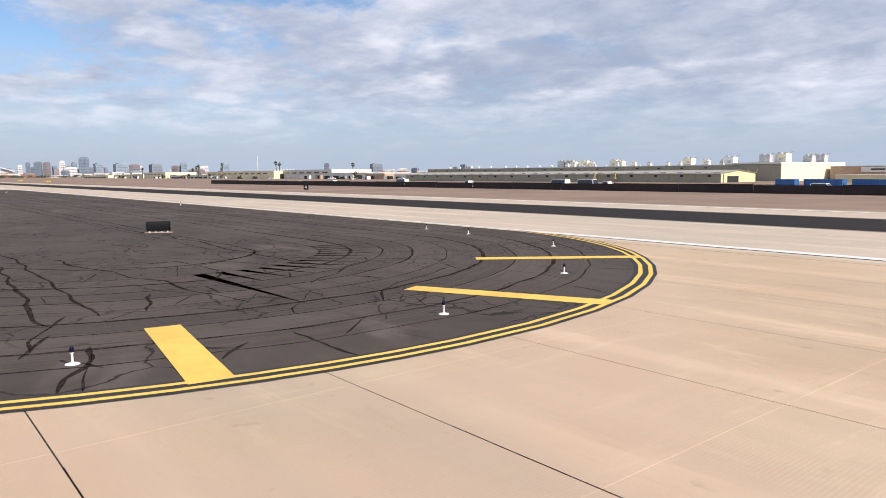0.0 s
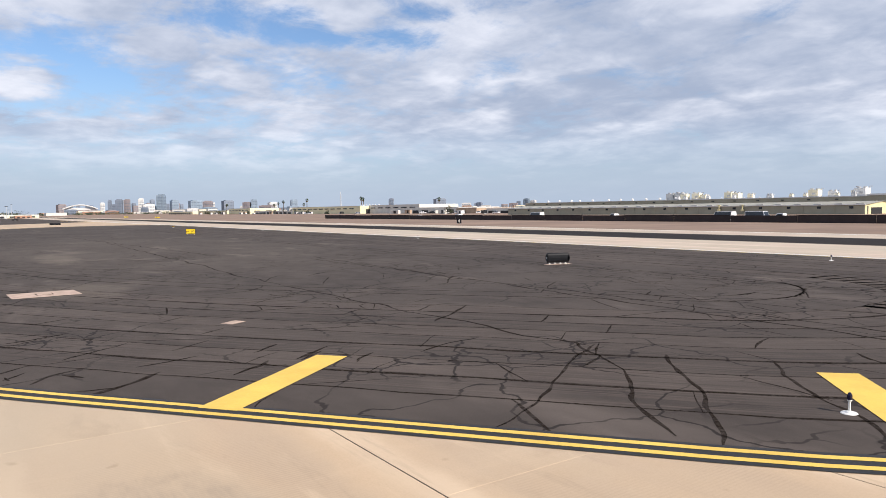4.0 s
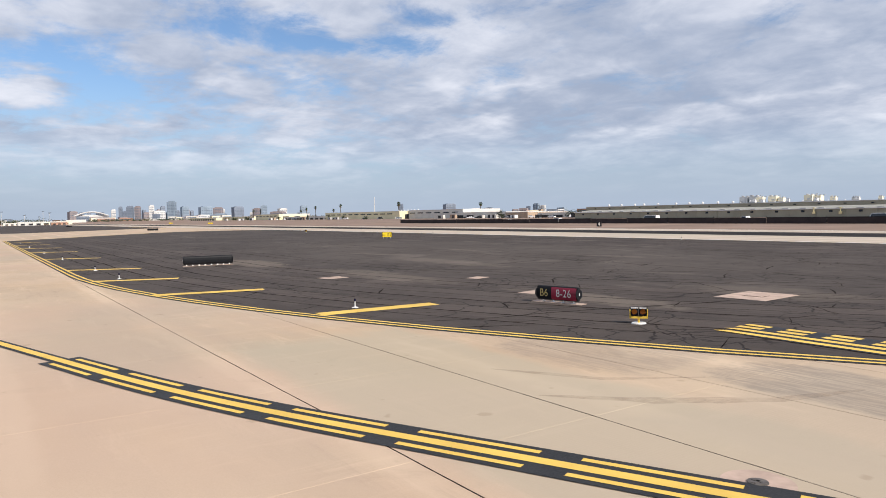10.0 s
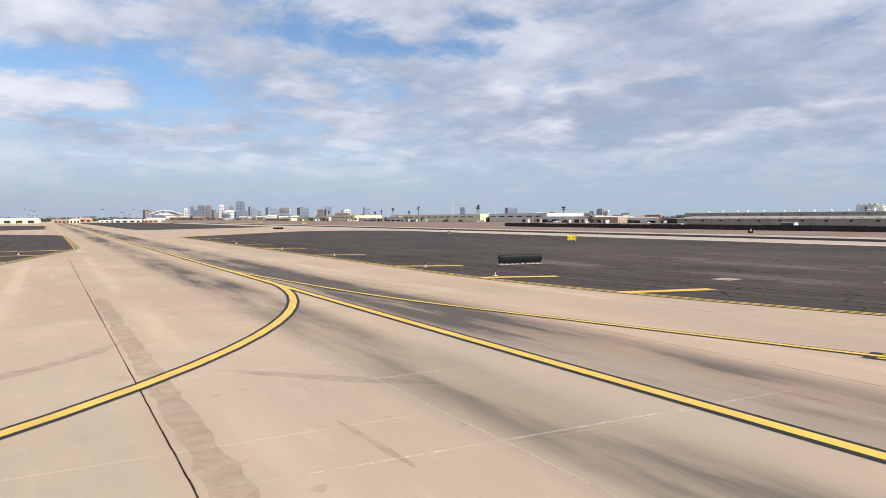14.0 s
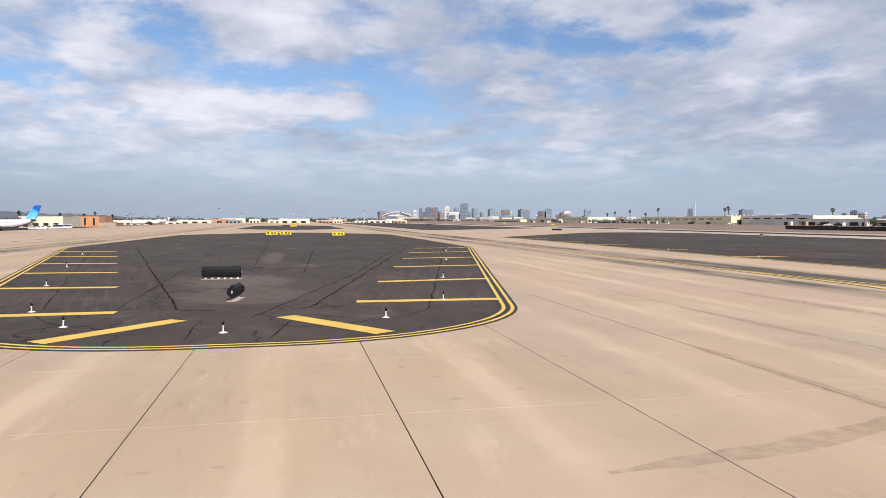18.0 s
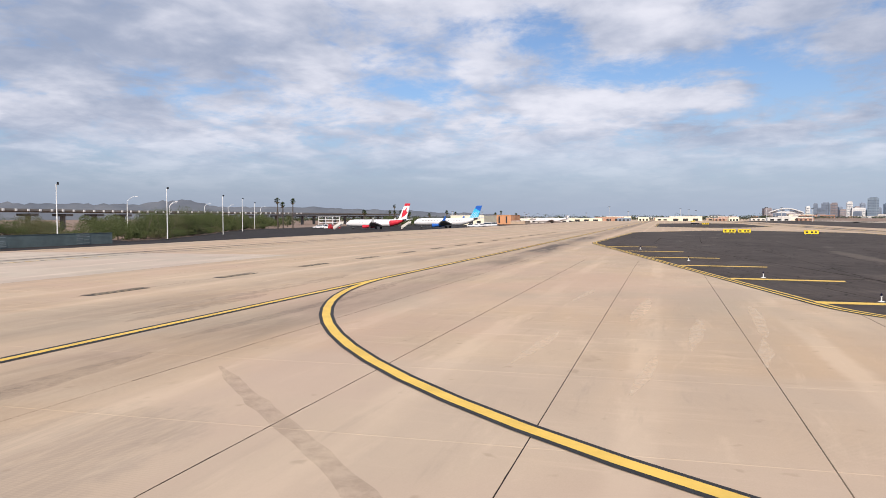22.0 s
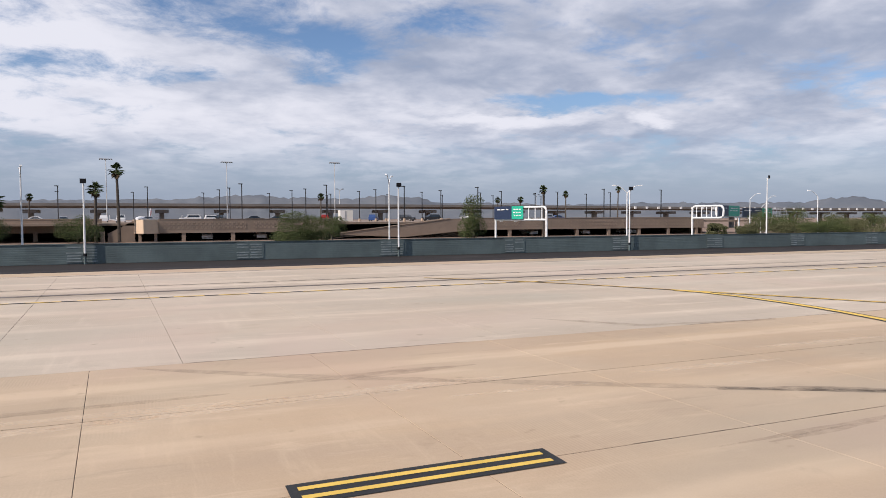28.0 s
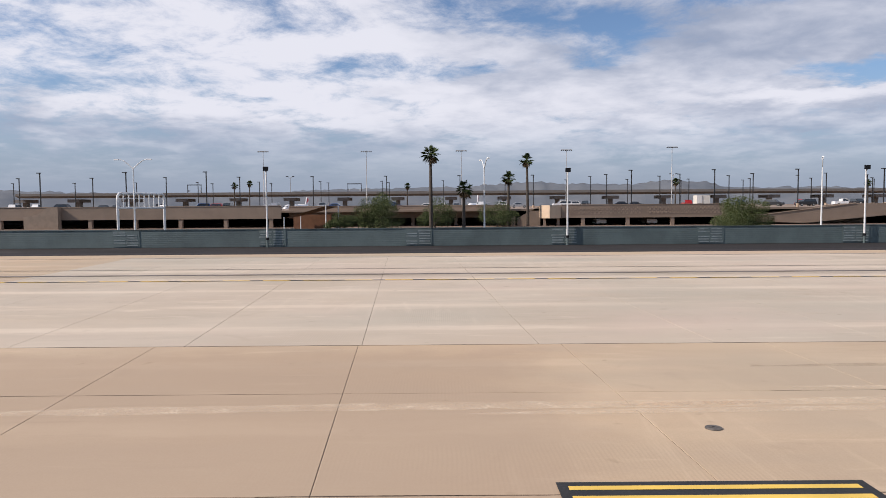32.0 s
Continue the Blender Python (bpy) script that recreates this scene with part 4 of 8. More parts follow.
for x, y, l, w in ((-48.3, -132.7, 2.2, 0.55), (-48.5, -129.4, 2.6, 0.5), (-50.6, -126.4, 0.9, 0.3), (-58.1, -125.2, 0.5, 0.35), (-51.3, -125.2, 0.7, 0.16), (-30.0, -143.9, 6.0, 0.5), (-22.0, -143.2, 9.0, 0.4), (-36.5, -136.0, 3.0, 0.3), (-66.0, -60.5, 3.0, 0.3), (-12.5, -144.4, 5.0, 0.35), (-70.5, -131.3, 4.0, 0.3)):
    scar([(x - l / 2, y), (x + l / 2, y + 0.15)], w, OIL if l < 1.0 else SCAR, "dark stain on the concrete")
scar([(-94.0, -63.2), (-60.0, -63.1)], 0.65, SCAR, "brown scour band beside a black joint")
scar([(-73.5, -61.6), (-70.8, -59.0), (-69.2, -57.2)], 0.6, SKID, "faint diagonal tyre mark")
scar([(-37.0, -139.4), (-38.5, -138.5), (-40.8, -137.3), (-41.8, -136.4)], 0.28, OIL, "dark brown streak running to a joint")
scar([(-34.0, -136.0), (-46.5, -136.35)], 0.22, SCAR, "brown grime along a joint")
scar([(-38.8, -151.0), (-41.6, -147.8), (-47.3, -146.9)], 0.5, SCAR, "brown grime along a joint")
scar([(-53.0, -143.4), (-56.4, -140.2)], 0.4, SCAR, "brown grime mark on the concrete")
scar([(-49.0, -137.0), (-53.9, -136.7), (-58.0, -136.6)], 0.45, SCAR, "brown grime along a joint")
scar([(-57.0, -140.9), (-60.6, -140.5), (-61.9, -139.4), (-61.4, -137.2)], 0.35, SCAR, "brown curved tyre mark")
for x, y, l, w in ((-38.8, -141.2, 5.0, 0.5), (-33.0, -140.8, 4.0, 0.35), (-45.0, -142.6, 6.0, 0.4), (-52.0, -134.4, 5.0, 0.3), (-24.0, -142.3, 9.0, 0.35), (-14.0, -142.1, 8.0, 0.3)):
    scar([(x - l / 2, y), (x + l / 2, y - 0.2)], w, CHALK, "pale scraped streak on the concrete")
for x0, y0, x1, y1, w in ((7.0, -140.7, -9.0, -141.1, 0.5), (-6.0, -141.0, -17.0, -141.3, 0.45), (-14.0, -141.1, -25.0, -141.8, 0.5), (-23.0, -141.7, -33.0, -142.3, 0.6), (-3.0, -140.5, -20.0, -140.7, 0.3)):
    scar([(x0, y0), ((x0 + x1) / 2, (y0 + y1) / 2 - 0.1), (x1, y1)], w, CHALK, "long pale scraped streak on the concrete")
for x, y, l, w in ((-91.0, -112.0, 6.0, 0.5), (-86.0, -109.0, 8.0, 0.6), (-80.0, -107.0, 7.0, 0.5), (-77.0, -105.2, 5.0, 0.4), (-84.0, -104.6, 9.0, 0.5), (-73.0, -108.5, 5.0, 0.4), (-76.0, -111.8, 6.0, 0.4)):
    scar([(x - l / 2, y + 0.2), (x, y), (x + l / 2, y - 0.3)], w, CHALK, "pale chalky streak on the concrete")
scar([(-24.4, -147.0), (-28.7, -144.1), (-34.2, -141.0), (-38.5, -138.6)], 0.45, SKID, "faint curved tyre mark across the slabs")
scar([(-70.5, -119.5), (-68.4, -117.4), (-65.0, -113.7), (-63.6, -112.3), (-60.5, -109.8)], 0.5, SCAR, "brown curved tyre mark")
scar([(-37.0, -139.2), (-39.5, -138.2), (-41.5, -137.0)], 0.5, OIL, "dark grime smear along a joint")
scar([(-41.5, -135.4), (-41.5, -133.8)], 0.10, CHALK, "short pale scratch on the concrete")
for x, y in ((-92.6, -63.7), (-88.4, -63.6), (-83.0, -63.7), (-79.0, -63.6), (-75.8, -63.1), (-74.0, -62.9), (-71.8, -63.3), (-69.9, -63.4)):
    scar([(x - 0.35, y), (x + 0.35, y + 0.1)], 0.3, PALE_GROUT, "pale paint splash beside a joint")
# pale grouted joints
for pts, w in (([(-65.1, -63.4), (-64.6, -50.6)], 0.07), ([(-70.3, -61.9), (-70.6, -54.8)], 0.07), ([(-78.8, -63.4), (-78.6, -54.4)], 0.06), ([(-100.0, -58.4), (-40.0, -58.4)], 0.08), ([(-100.0, -58.4), (-30.0, -58.4)], 0.05)):
    scar(pts, w, PALE_GROUT, "pale grouted joint between slabs")
for k in range(16):
    rng = random.Random(900 + k)
    x, y = rng.uniform(-95, -30), rng.choice((-49.5, -51.0, -56.4, -58.0, -122.3, -123.4, -128.2, -129.6)) + rng.uniform(-0.5, 0.5)
    l = rng.uniform(7, 22)
    scar([(x - l / 2, y), (x, y + rng.uniform(-0.2, 0.2)), (x + l / 2, y + rng.uniform(-0.3, 0.3))], rng.uniform(0.4, 1.1), SKID, "dark tyre rubber streak along the taxi line")


# ---- sealed cracks in the old asphalt ----
def cracks(name, poly, lanes, extra, box, seed, parent, every=(2.4, 8.0), bend=0.5, pulls=False, seals=()):
    """Seal bands along the paver lanes, cross cracks between them, stray cracks and crazed patches."""
    rnd = random.Random(seed)
    seal = Shape()
    ring = dense(poly + [poly[0]], 1.2)
    flat = np.array([(p.x, p.y) for p in ring])

    def wobble(pts, amp, step=0.6):
        pts = dense(pts, step)
        ph, out = rnd.random() * 50, []
        for p in pts:
            q = noise.noise_vector(Vector((p.x * 0.4 + ph, p.y * 0.4, ph))) * amp + noise.noise_vector(Vector((p.x * 1.3, p.y * 1.3 + ph, 3.0))) * amp * 0.2
            out.append(Vector((p.x + q.x, p.y + q.y)))
        return out

    def band(pts, w):
        """A strip whose width swells and thins along its way."""
        m, ph, vs = len(pts), rnd.random() * 90, []
        for i, p in enumerate(pts):
            d = (pts[min(i + 1, m - 1)] - pts[max(i - 1, 0)]).normalized()
            k = w * max(0.4, 1 + 0.8 * noise.noise(Vector((i * 0.33, ph, 0.0)))) / 2 * min(1.0, 0.3 + 0.35 * min(i, m - 1 - i))
            vs += [(p.x - d.y * k, p.y + d.x * k, Z_TAR), (p.x + d.y * k, p.y - d.x * k, Z_TAR)]
        seal.add(vs, [(2 * i, 2 * i + 1, 2 * i + 3, 2 * i + 2) for i in range(m - 1)])

    def draw(pts, w):
        run = []
        for p in pts + [None]:
            if p is not None and box[0] < p.x < box[1] and box[2] < p.y < box[3] and inside((p.x, p.y), poly):
                run.append(p)
            else:
                if len(run) > 2:
                    band(run, w)
                run = []

    rows = []
    for d in lanes:
        row = []
        for a, b in zip(ring, ring[1:]):
            t = (b - a).normalized()
            q = a + Vector((-t.y, t.x)) * d
            ok = d < 0.1 or np.hypot(flat[:, 0] - q.x, flat[:, 1] - q.y).min() > d - 0.2
            row.append(q if ok and box[0] < q.x < box[1] else None)
        rows.append(row)
        if d > 21.0:
            continue
        run = []
        for q in row + [None]:
            if q is not None:
                if not run or (q - run[-1]).length > 0.4:
                    run.append(q)
            else:
                if len(run) > 9 and d > 0.1:
                    draw(wobble(run, 0.14), rnd.uniform(0.10, 0.17) if len(rows) % 2 else rnd.uniform(0.05, 0.09))
                run = []
    if pulls:
        vs, fs, uvs = [], [], []
        for j, (inner, outer) in enumerate(zip(rows, rows[1:])):
            for i in range(len(inner) - 1):
                quad = (inner[i], inner[i + 1], outer[i + 1], outer[i])
                if lanes[j + 1] < 16 and all(q is not None and inside((q.x, q.y), poly) for q in quad) and 0.3 < (quad[2] - quad[3]).length < 3 and (quad[1] - quad[0]).dot(quad[2] - quad[3]) > 0:
                    n = len(vs)
                    vs += [(q.x, q.y, Z_ASPH + 0.002) for q in quad]
                    fs.append((n, n + 1, n + 2, n + 3))
                    uvs += [(i * 1.2, j + 0.02), (i * 1.2 + 1.2, j + 0.02), (i * 1.2 + 1.2, j + 0.98), (i * 1.2, j + 0.98)]
        me = bpy.data.meshes.new("paver_lanes")
        me.from_pydata(vs, [], fs)
        me.update()
        me.uv_layers.new(name="lane").data.foreach_set("uv", [c for uv in uvs for c in uv])
        tagged(part("paver_lanes", me, ASPHALT_LANE, parent), "asphalt lanes of slightly different grey-brown", kind="stuff")
    for inner, outer in zip(rows, rows[1:]):
        i = 0
        while i < len(inner) - 3:
            i += int(rnd.uniform(*every) / 1.2) + 1
            j = i + rnd.choice((-1, 0, 0, 0, 1, 2))
            if i < len(inner) and 0 <= j < len(outer) and inner[i] is not None and outer[j] is not None:
                p, q = inner[i], outer[j]
                if rnd.random() < 0.12:
                    q = p + (q - p) * rnd.uniform(0.6, 0.85)
                draw(wobble([p, q], rnd.choice((0.15, 0.3, 0.5)), 0.35), rnd.choice((0.04, 0.05, 0.06, 0.08, 0.10)))
    for (x0, y0), (x1, y1) in extra:
        draw(wobble([Vector((x0, y0)), Vector((x1, y1))], bend), rnd.uniform(0.09, 0.15) * min(1.0, 0.45 + bend))
    for x0, y0, x1, y1, w in seals:
        draw(wobble([Vector((x0, y0)), Vector((x1, y1))], 0.45, 0.22), w * 0.62)
        if w > 0.16:
            k = rnd.uniform(0.35, 0.65)
            p = Vector((x0 + (x1 - x0) * k, y0 + (y1 - y0) * k))
            draw(wobble([p, p + Vector((rnd.uniform(-1, 1), rnd.uniform(-1, 1)))], 0.2, 0.2), w * 0.6)
    for x, y, r, n in ((-44.0, 11.0, 6.0, 34), (-60.0, 4.0, 8.0, 40), (-75.0, 8.0, 9.0, 40), (-52.0, -8.0, 6.0, 24), (-88.0, -6.0, 9.0, 30), (-120.0, -88.0, 9.0, 24)):
        for k in range(n):
            p = Vector((x + rnd.gauss(0, r * 0.5), y + rnd.gauss(0, r * 0.35)))
            ang, pts = rnd.choice((0, 60, 120, 180, 240, 300)) + rnd.uniform(-25, 25), []
            for _ in range(rnd.choice((3, 4, 6))):
                pts.append(p)
                ang += rnd.uniform(-55, 55)
                p = p + Vector((math.cos(radians(ang)), math.sin(radians(ang)))) * rnd.uniform(0.6, 1.4)
            draw(wobble(pts, 0.15, 0.3), rnd.choice((0.035, 0.05, 0.065)))
    tagged(part(name, seal, TAR, parent), "brown-black sealed cracks in the asphalt", kind="stuff")


LANE_STEP = [0.0, 2.3, 3.9, 5.6, 7.2, 8.9, 10.6, 12.2, 13.8, 15.5, 18.8, 20.4, 22.1, 25.4, 28.7, 32.0, 35.3]
SEALS_EAST = ((-31.6, -13.1, -36.1, -5.7, 0.12), (-29.4, -10.8, -36.2, -5.9, 0.15), (-28.7, -10.4, -33.8, -5.2, 0.15), (-26.7, -8.6, -31.7, -3.9, 0.14), (-24.6, -6.1, -27.5, -3.6, 0.24), (-27.5, -3.6, -30.8, -1.4, 0.18),
              (-24.1, -4.3, -28.2, -1.5, 0.18), (-22.1, -2.6, -25.2, -1.8, 0.16), (-24.7, 0.0, -28.8, 1.6, 0.13), (-21.9, -2.8, -24.9, -1.7, 0.24), (-21.8, -1.6, -23.2, -1.3, 0.16), (-20.8, 0.2, -24.7, 1.3, 0.18),
              (-24.3, 0.0, -26.5, 1.0, 0.15), (-21.6, 3.3, -22.7, 4.5, 0.20), (-19.6, 5.8, -23.1, 5.9, 0.14), (-25.4, -3.3, -30.0, -1.0, 0.12), (-28.2, 3.5, -31.1, 4.6, 0.18))
SEALS_WEST = ((-38.7, -18.8, -39.9, -16.8, 0.26), (-40.7, -19.7, -41.7, -18.3, 0.20), (-41.6, -20.4, -42.2, -19.7, 0.18), (-38.7, -15.6, -39.8, -13.9, 0.20), (-39.5, -13.6, -40.4, -12.1, 0.22), (-40.8, -14.1, -41.7, -13.0, 0.20),
              (-40.9, -17.3, -41.6, -15.7, 0.16), (-42.8, -16.0, -43.8, -14.6, 0.15), (-43.2, -18.7, -45.1, -16.9, 0.14), (-38.1, -12.4, -39.0, -11.4, 0.16), (-38.2, -10.3, -38.9, -8.0, 0.15), (-42.2, -7.1, -44.9, -3.9, 0.16),
              (-50.7, -24.9, -51.9, -22.5, 0.14), (-49.5, -23.0, -51.0, -21.4, 0.16), (-47.1, -20.1, -48.0, -17.8, 0.18), (-56.2, -20.3, -68.0, -14.0, 0.10), (-29.4, 9.8, -35.2, 16.0, 0.14), (-26.9, 11.0, -29.5, 16.5, 0.12))
LANE_STEP = [0.0, 2.3, 3.9, 5.6, 7.2, 8.9, 10.6, 12.2, 13.8, 15.5, 18.8, 20.4, 22.1, 25.4, 28.7, 32.0, 35.3]
cracks("crack_seal", FIELD_A, LANE_STEP, [((-46.9, 1.9), (-27.4, 1.0)), ((-77.6, 3.9), (-46.9, 1.9)), ((-119.0, 11.4), (-58.0, 12.3)), ((-58.0, 12.3), (-33.5, 12.6)), ((-132.9, -4.5), (-57.5, -6.9)), ((-57.5, -6.9), (-35.7, -6.3)), ((-76.0, 2.9), (-28.5, 2.5)),
       ((-45.1, 4.0), (-27.7, 6.6)), ((-66.0, -36.0), (-60.0, -14.0)), ((-100.0, -30.0), (-70.0, -8.0)), ((-150.0, -6.0), (-84.0, -2.0))], (-200.0, -19.0, -41.0, 32.0), 5, fields[0], pulls=True, seals=SEALS_EAST + SEALS_WEST)
cracks("crack_seal", FIELD_C, [0.0, 3.6, 9.0, 16.0], [((-87.9, -89.1), (-111.4, -82.8)), ((-111.4, -82.8), (-151.8, -74.3)), ((-118.6, -90.7), (-211.0, -92.3)), ((-111.8, -86.7), (-152.5, -84.9)), ((-92, -95), (-230, -100)), ((-112.6, -96.9), (-118.8, -93.6)), ((-83.0, -90.9), (-86.4, -91.0)), ((-82.7, -88.2), (-87.8, -87.3))], (-200.0, -82.0, -118.0, -62.0), 9, fields[1], (7.0, 22.0), 0.14, pulls=True)

# ---- airfield things ----
WHITE_METAL = plain("white_painted_metal", (0.78, 0.77, 0.73), 0.45)
BLACK_METAL = plain("black_painted_metal", (0.012, 0.013, 0.015), 0.5)
BLACK_METAL.node_tree.nodes["Principled BSDF"].inputs["Specular IOR Level"].default_value = 0.15
DARK_GLASS = plain("blue_lamp_glass", (0.008, 0.008, 0.03), 0.15)
YELLOW_METAL = plain("yellow_painted_metal", (0.75, 0.50, 0.06), 0.45)
AMBER = plain("amber_lens", (0.75, 0.20, 0.02), 0.2)
SIGN_YELLOW = plain("yellow_sign_face", (0.90, 0.66, 0.02), 0.4)
SIGN_INK = plain("pale_yellow_lettering", (0.62, 0.47, 0.16), 0.5)
SIGN_OLIVE = plain("dull_yellow_sign_face", (0.34, 0.26, 0.03), 0.5, vary=0.3, scale=4.0)
SIGN_RED = plain("dark_red_sign_face", (0.26, 0.012, 0.035), 0.4)
PAD = plain("pinkish_pad_concrete", (0.50, 0.37, 0.29), 0.9, vary=0.15, scale=2.0)
IRON = plain("cast_iron", (0.16, 0.14, 0.12), 0.6, 0.3, vary=0.25, scale=6.0)


def make_light():
    ob = thing("edge_light", 0, 0, Z_ASPH, 0, "small taxiway edge light with blue globe on white plate", "edge light", "taxiway edge lights")
    part("base_plate", Shape().tube((0, 0, 0), (0, 0, 0.02), 0.21, 0.19, 20).tube((0, 0, 0.02), (0, 0, 0.05), 0.12, 0.09, 14), WHITE_METAL, ob)
    part("stem", Shape().tube((0, 0, 0.05), (0, 0, 0.30), 0.035, 0.035, 8).tube((0, 0, 0.30), (0, 0, 0.33), 0.06, 0.06, 10), WHITE_METAL, ob, "white stem")
    part("globe", Shape().tube((0, 0, 0.33), (0, 0, 0.44), 0.065, 0.065, 10).tube((0, 0, 0.44), (0, 0, 0.50), 0.065, 0.025, 10), DARK_GLASS, ob, "dark blue glass globe")
    return ob


LIGHTS = V2((-23.2, 0.7), (-22.1, 10.0), (-25.2, 18.7), (-32.4, 26.1), (-41.3, 27.8), (-46.4, 28.3), (-28.3, -7.1), (-48.3, -22.75), (-70.6, -33.2),
            (-94.8, -38.6), (-104.8, -38.7), (-124.8, -39.0), (-143.0, -39.2), (-168.0, -39.2), (-190.0, -39.2), (-101.3, 29.6), (-160.0, 29.6),
            (-84.4, -89.8), (-87.1, -83.7), (-92.8, -80.1), (-106.1, -77.3), (-126.9, -72.6), (-146.9, -68.3),
            (-86.9, -95.7), (-91.8, -98.4), (-104.7, -101.9), (-122.6, -106.0), (-145.4, -111.0))
light = make_light()
for k, p in enumerate(LIGHTS):
    if k == 0:
        light.location, light.scale = (p.x, p.y, Z_ASPH), (0.74, 0.74, 0.80)
    else:
        copy_thing(light, pose(p.x, p.y, Z_ASPH))


def barrel(length, r=0.37, depth=0.17):
    """A sign housing with a bulged front and back, lying along x."""
    s, n = Shape(), 14
    prof = []
    for k in range(n):
        a = 2 * math.pi * k / n
        prof.append((depth * math.cos(a) * (1 - 0.25 * math.sin(a) ** 4), 0.50 + 0.40 * math.copysign(abs(math.sin(a)) ** 0.75, math.sin(a))))
    vs = [(x, y, z) for x in (-length / 2, length / 2) for y, z in prof]
    s.add(vs, [(k, (k + 1) % n, n + (k + 1) % n, n + k) for k in range(n)] + [tuple(range(n - 1, -1, -1)), tuple(range(n, 2 * n))])
    return s


def barrel_sign(name, x, y, rz, length, faces, label, pad=True, legs=4, size=0.86):
    """A lit airfield sign; faces: (text, width, face, ink) from its left. Its front looks along its own -y."""
    ob = thing(name, x, y, 0.045, rz, label, "airfield sign", "airfield signs")
    ob.scale = (size, 0.9, size)
    part("housing", barrel(length), BLACK_METAL, ob, "black barrel-shaped housing")
    for sx in (-1, 1):
        cap = Shape()
        cap.tube((sx * length / 2, 0, 0.50), (sx * (length / 2 + 0.03), 0, 0.50), 0.30, 0.28, 12)
        part("end_cap", cap, BLACK_METAL, ob)
        part("end_plate", Shape().box(sx * (length / 2 + 0.045), 0, 0.42, 0.02, 0.05, 0.16), WHITE_METAL, ob, "white rating plate")
    for k in range(legs):
        lx = -length / 2 + length * (k + 0.5) / legs
        part("leg", Shape().tube((lx, 0, 0), (lx, 0, 0.14), 0.04, 0.04, 8).box(lx, 0, 0, 0.16, 0.16, 0.03), WHITE_METAL, ob)
    px = -length / 2 + 0.04
    for text, w, face, ink in faces:
        n, vs, fs = 8, [], []
        for i in range(n + 1):
            u = -1 + 2 * i / n
            z = 0.50 + 0.34 * u
            yy = -0.172 + 0.052 * abs(u) ** 2.2 - 0.006
            vs += [(px, yy, z), (px + w - 0.03, yy, z)]
        fs = [(2 * i, 2 * i + 1, 2 * i + 3, 2 * i + 2) for i in range(n)]
        f = part("face", Shape().add(vs, fs), face, ob, "lettered sign face")
        if text:
            letters(text, 0.60, ink, f, pose(px + w / 2 - 0.015, -0.188, 0.50, 90, 0, 0), "", 1.05, 0.85)
        px += w
    if pad:
        tagged(part("sign_pad", Shape().box(x, y, 0.012, length * 0.86 + 0.3, 0.5, 0.03, rz), PAD), "pale concrete pad under a sign", "pad", "sign pads", "structure")
    return ob


barrel_sign("runway_sign", -65.9, -25.7, 14.0, 2.6, [("B6", 0.92, BLACK_METAL, SIGN_INK), ("8-26", 1.62, SIGN_RED, WHITE)], "black and dark red airfield sign reading B6 8-26", size=0.79)
barrel_sign("airfield_sign", -57.3, 13.1, 248.0, 1.8, [("", 1.7, SIGN_YELLOW, BLACK)], "black barrel-shaped back of an airfield sign on short legs")
barrel_sign("airfield_sign", -103.6, -30.2, 262.0, 4.4, [("", 4.3, SIGN_YELLOW, BLACK)], "long black barrel-shaped sign back on white legs", legs=8, size=0.90)
barrel_sign("airfield_sign", -107.6, -92.1, 268.0, 2.7, [("", 2.6, SIGN_YELLOW, BLACK)], "black barrel-shaped sign back on the asphalt island", legs=6, size=0.92)
sign = barrel_sign("taxiway_sign", -95.0, -90.2, -8.0, 1.9, [("", 0.92, BLACK_METAL, SIGN_YELLOW), ("", 0.92, SIGN_OLIVE, BLACK)], "black and dull yellow barrel-shaped taxiway sign on the island")
for k, (bx, ink) in enumerate(((-0.66, SIGN_YELLOW), (-0.36, SIGN_YELLOW), (0.26, BLACK_METAL), (0.62, BLACK_METAL))):
    part("bar", Shape().box(bx, -0.188, 0.28, 0.14, 0.01, 0.44), ink, sign)


def flat_sign(x, y, rz, w, text, label, back=0.0):
    ob = thing("direction_sign", x, y, 0.03, rz, label, "airfield sign", "yellow direction signs")
    part("housing", Shape().box(0, 0.06, 0.18, w, 0.16, 0.86), BLACK_METAL, ob)
    part("face", Shape().box(0, -0.03, 0.23, w - 0.08, 0.02, 0.76), SIGN_YELLOW, ob, "bright yellow face")
    for k in (-1, 0, 1):
        part("leg", Shape().tube((k * w * 0.38, 0.06, 0), (k * w * 0.38, 0.06, 0.18), 0.04, 0.04, 8), WHITE_METAL, ob)
    if text:
        letters(text, 0.62, BLACK, ob, pose(0.24 * w, -0.045, 0.60, 90, 0, 0), "black lettering")
        arrow = Shape().box(-0.30 * w, -0.045, 0.50, 0.5, 0.01, 0.09).box(-0.30 * w - 0.2, -0.045, 0.42, 0.10, 0.01, 0.26)
        part("arrow", arrow, BLACK, ob, "black arrow")
    else:
        for k in (-0.3, 0.05, 0.3):
            part("bar", Shape().box(k * w, -0.045, 0.42, 0.16 * w, 0.01, 0.36), BLACK, ob)
    return ob


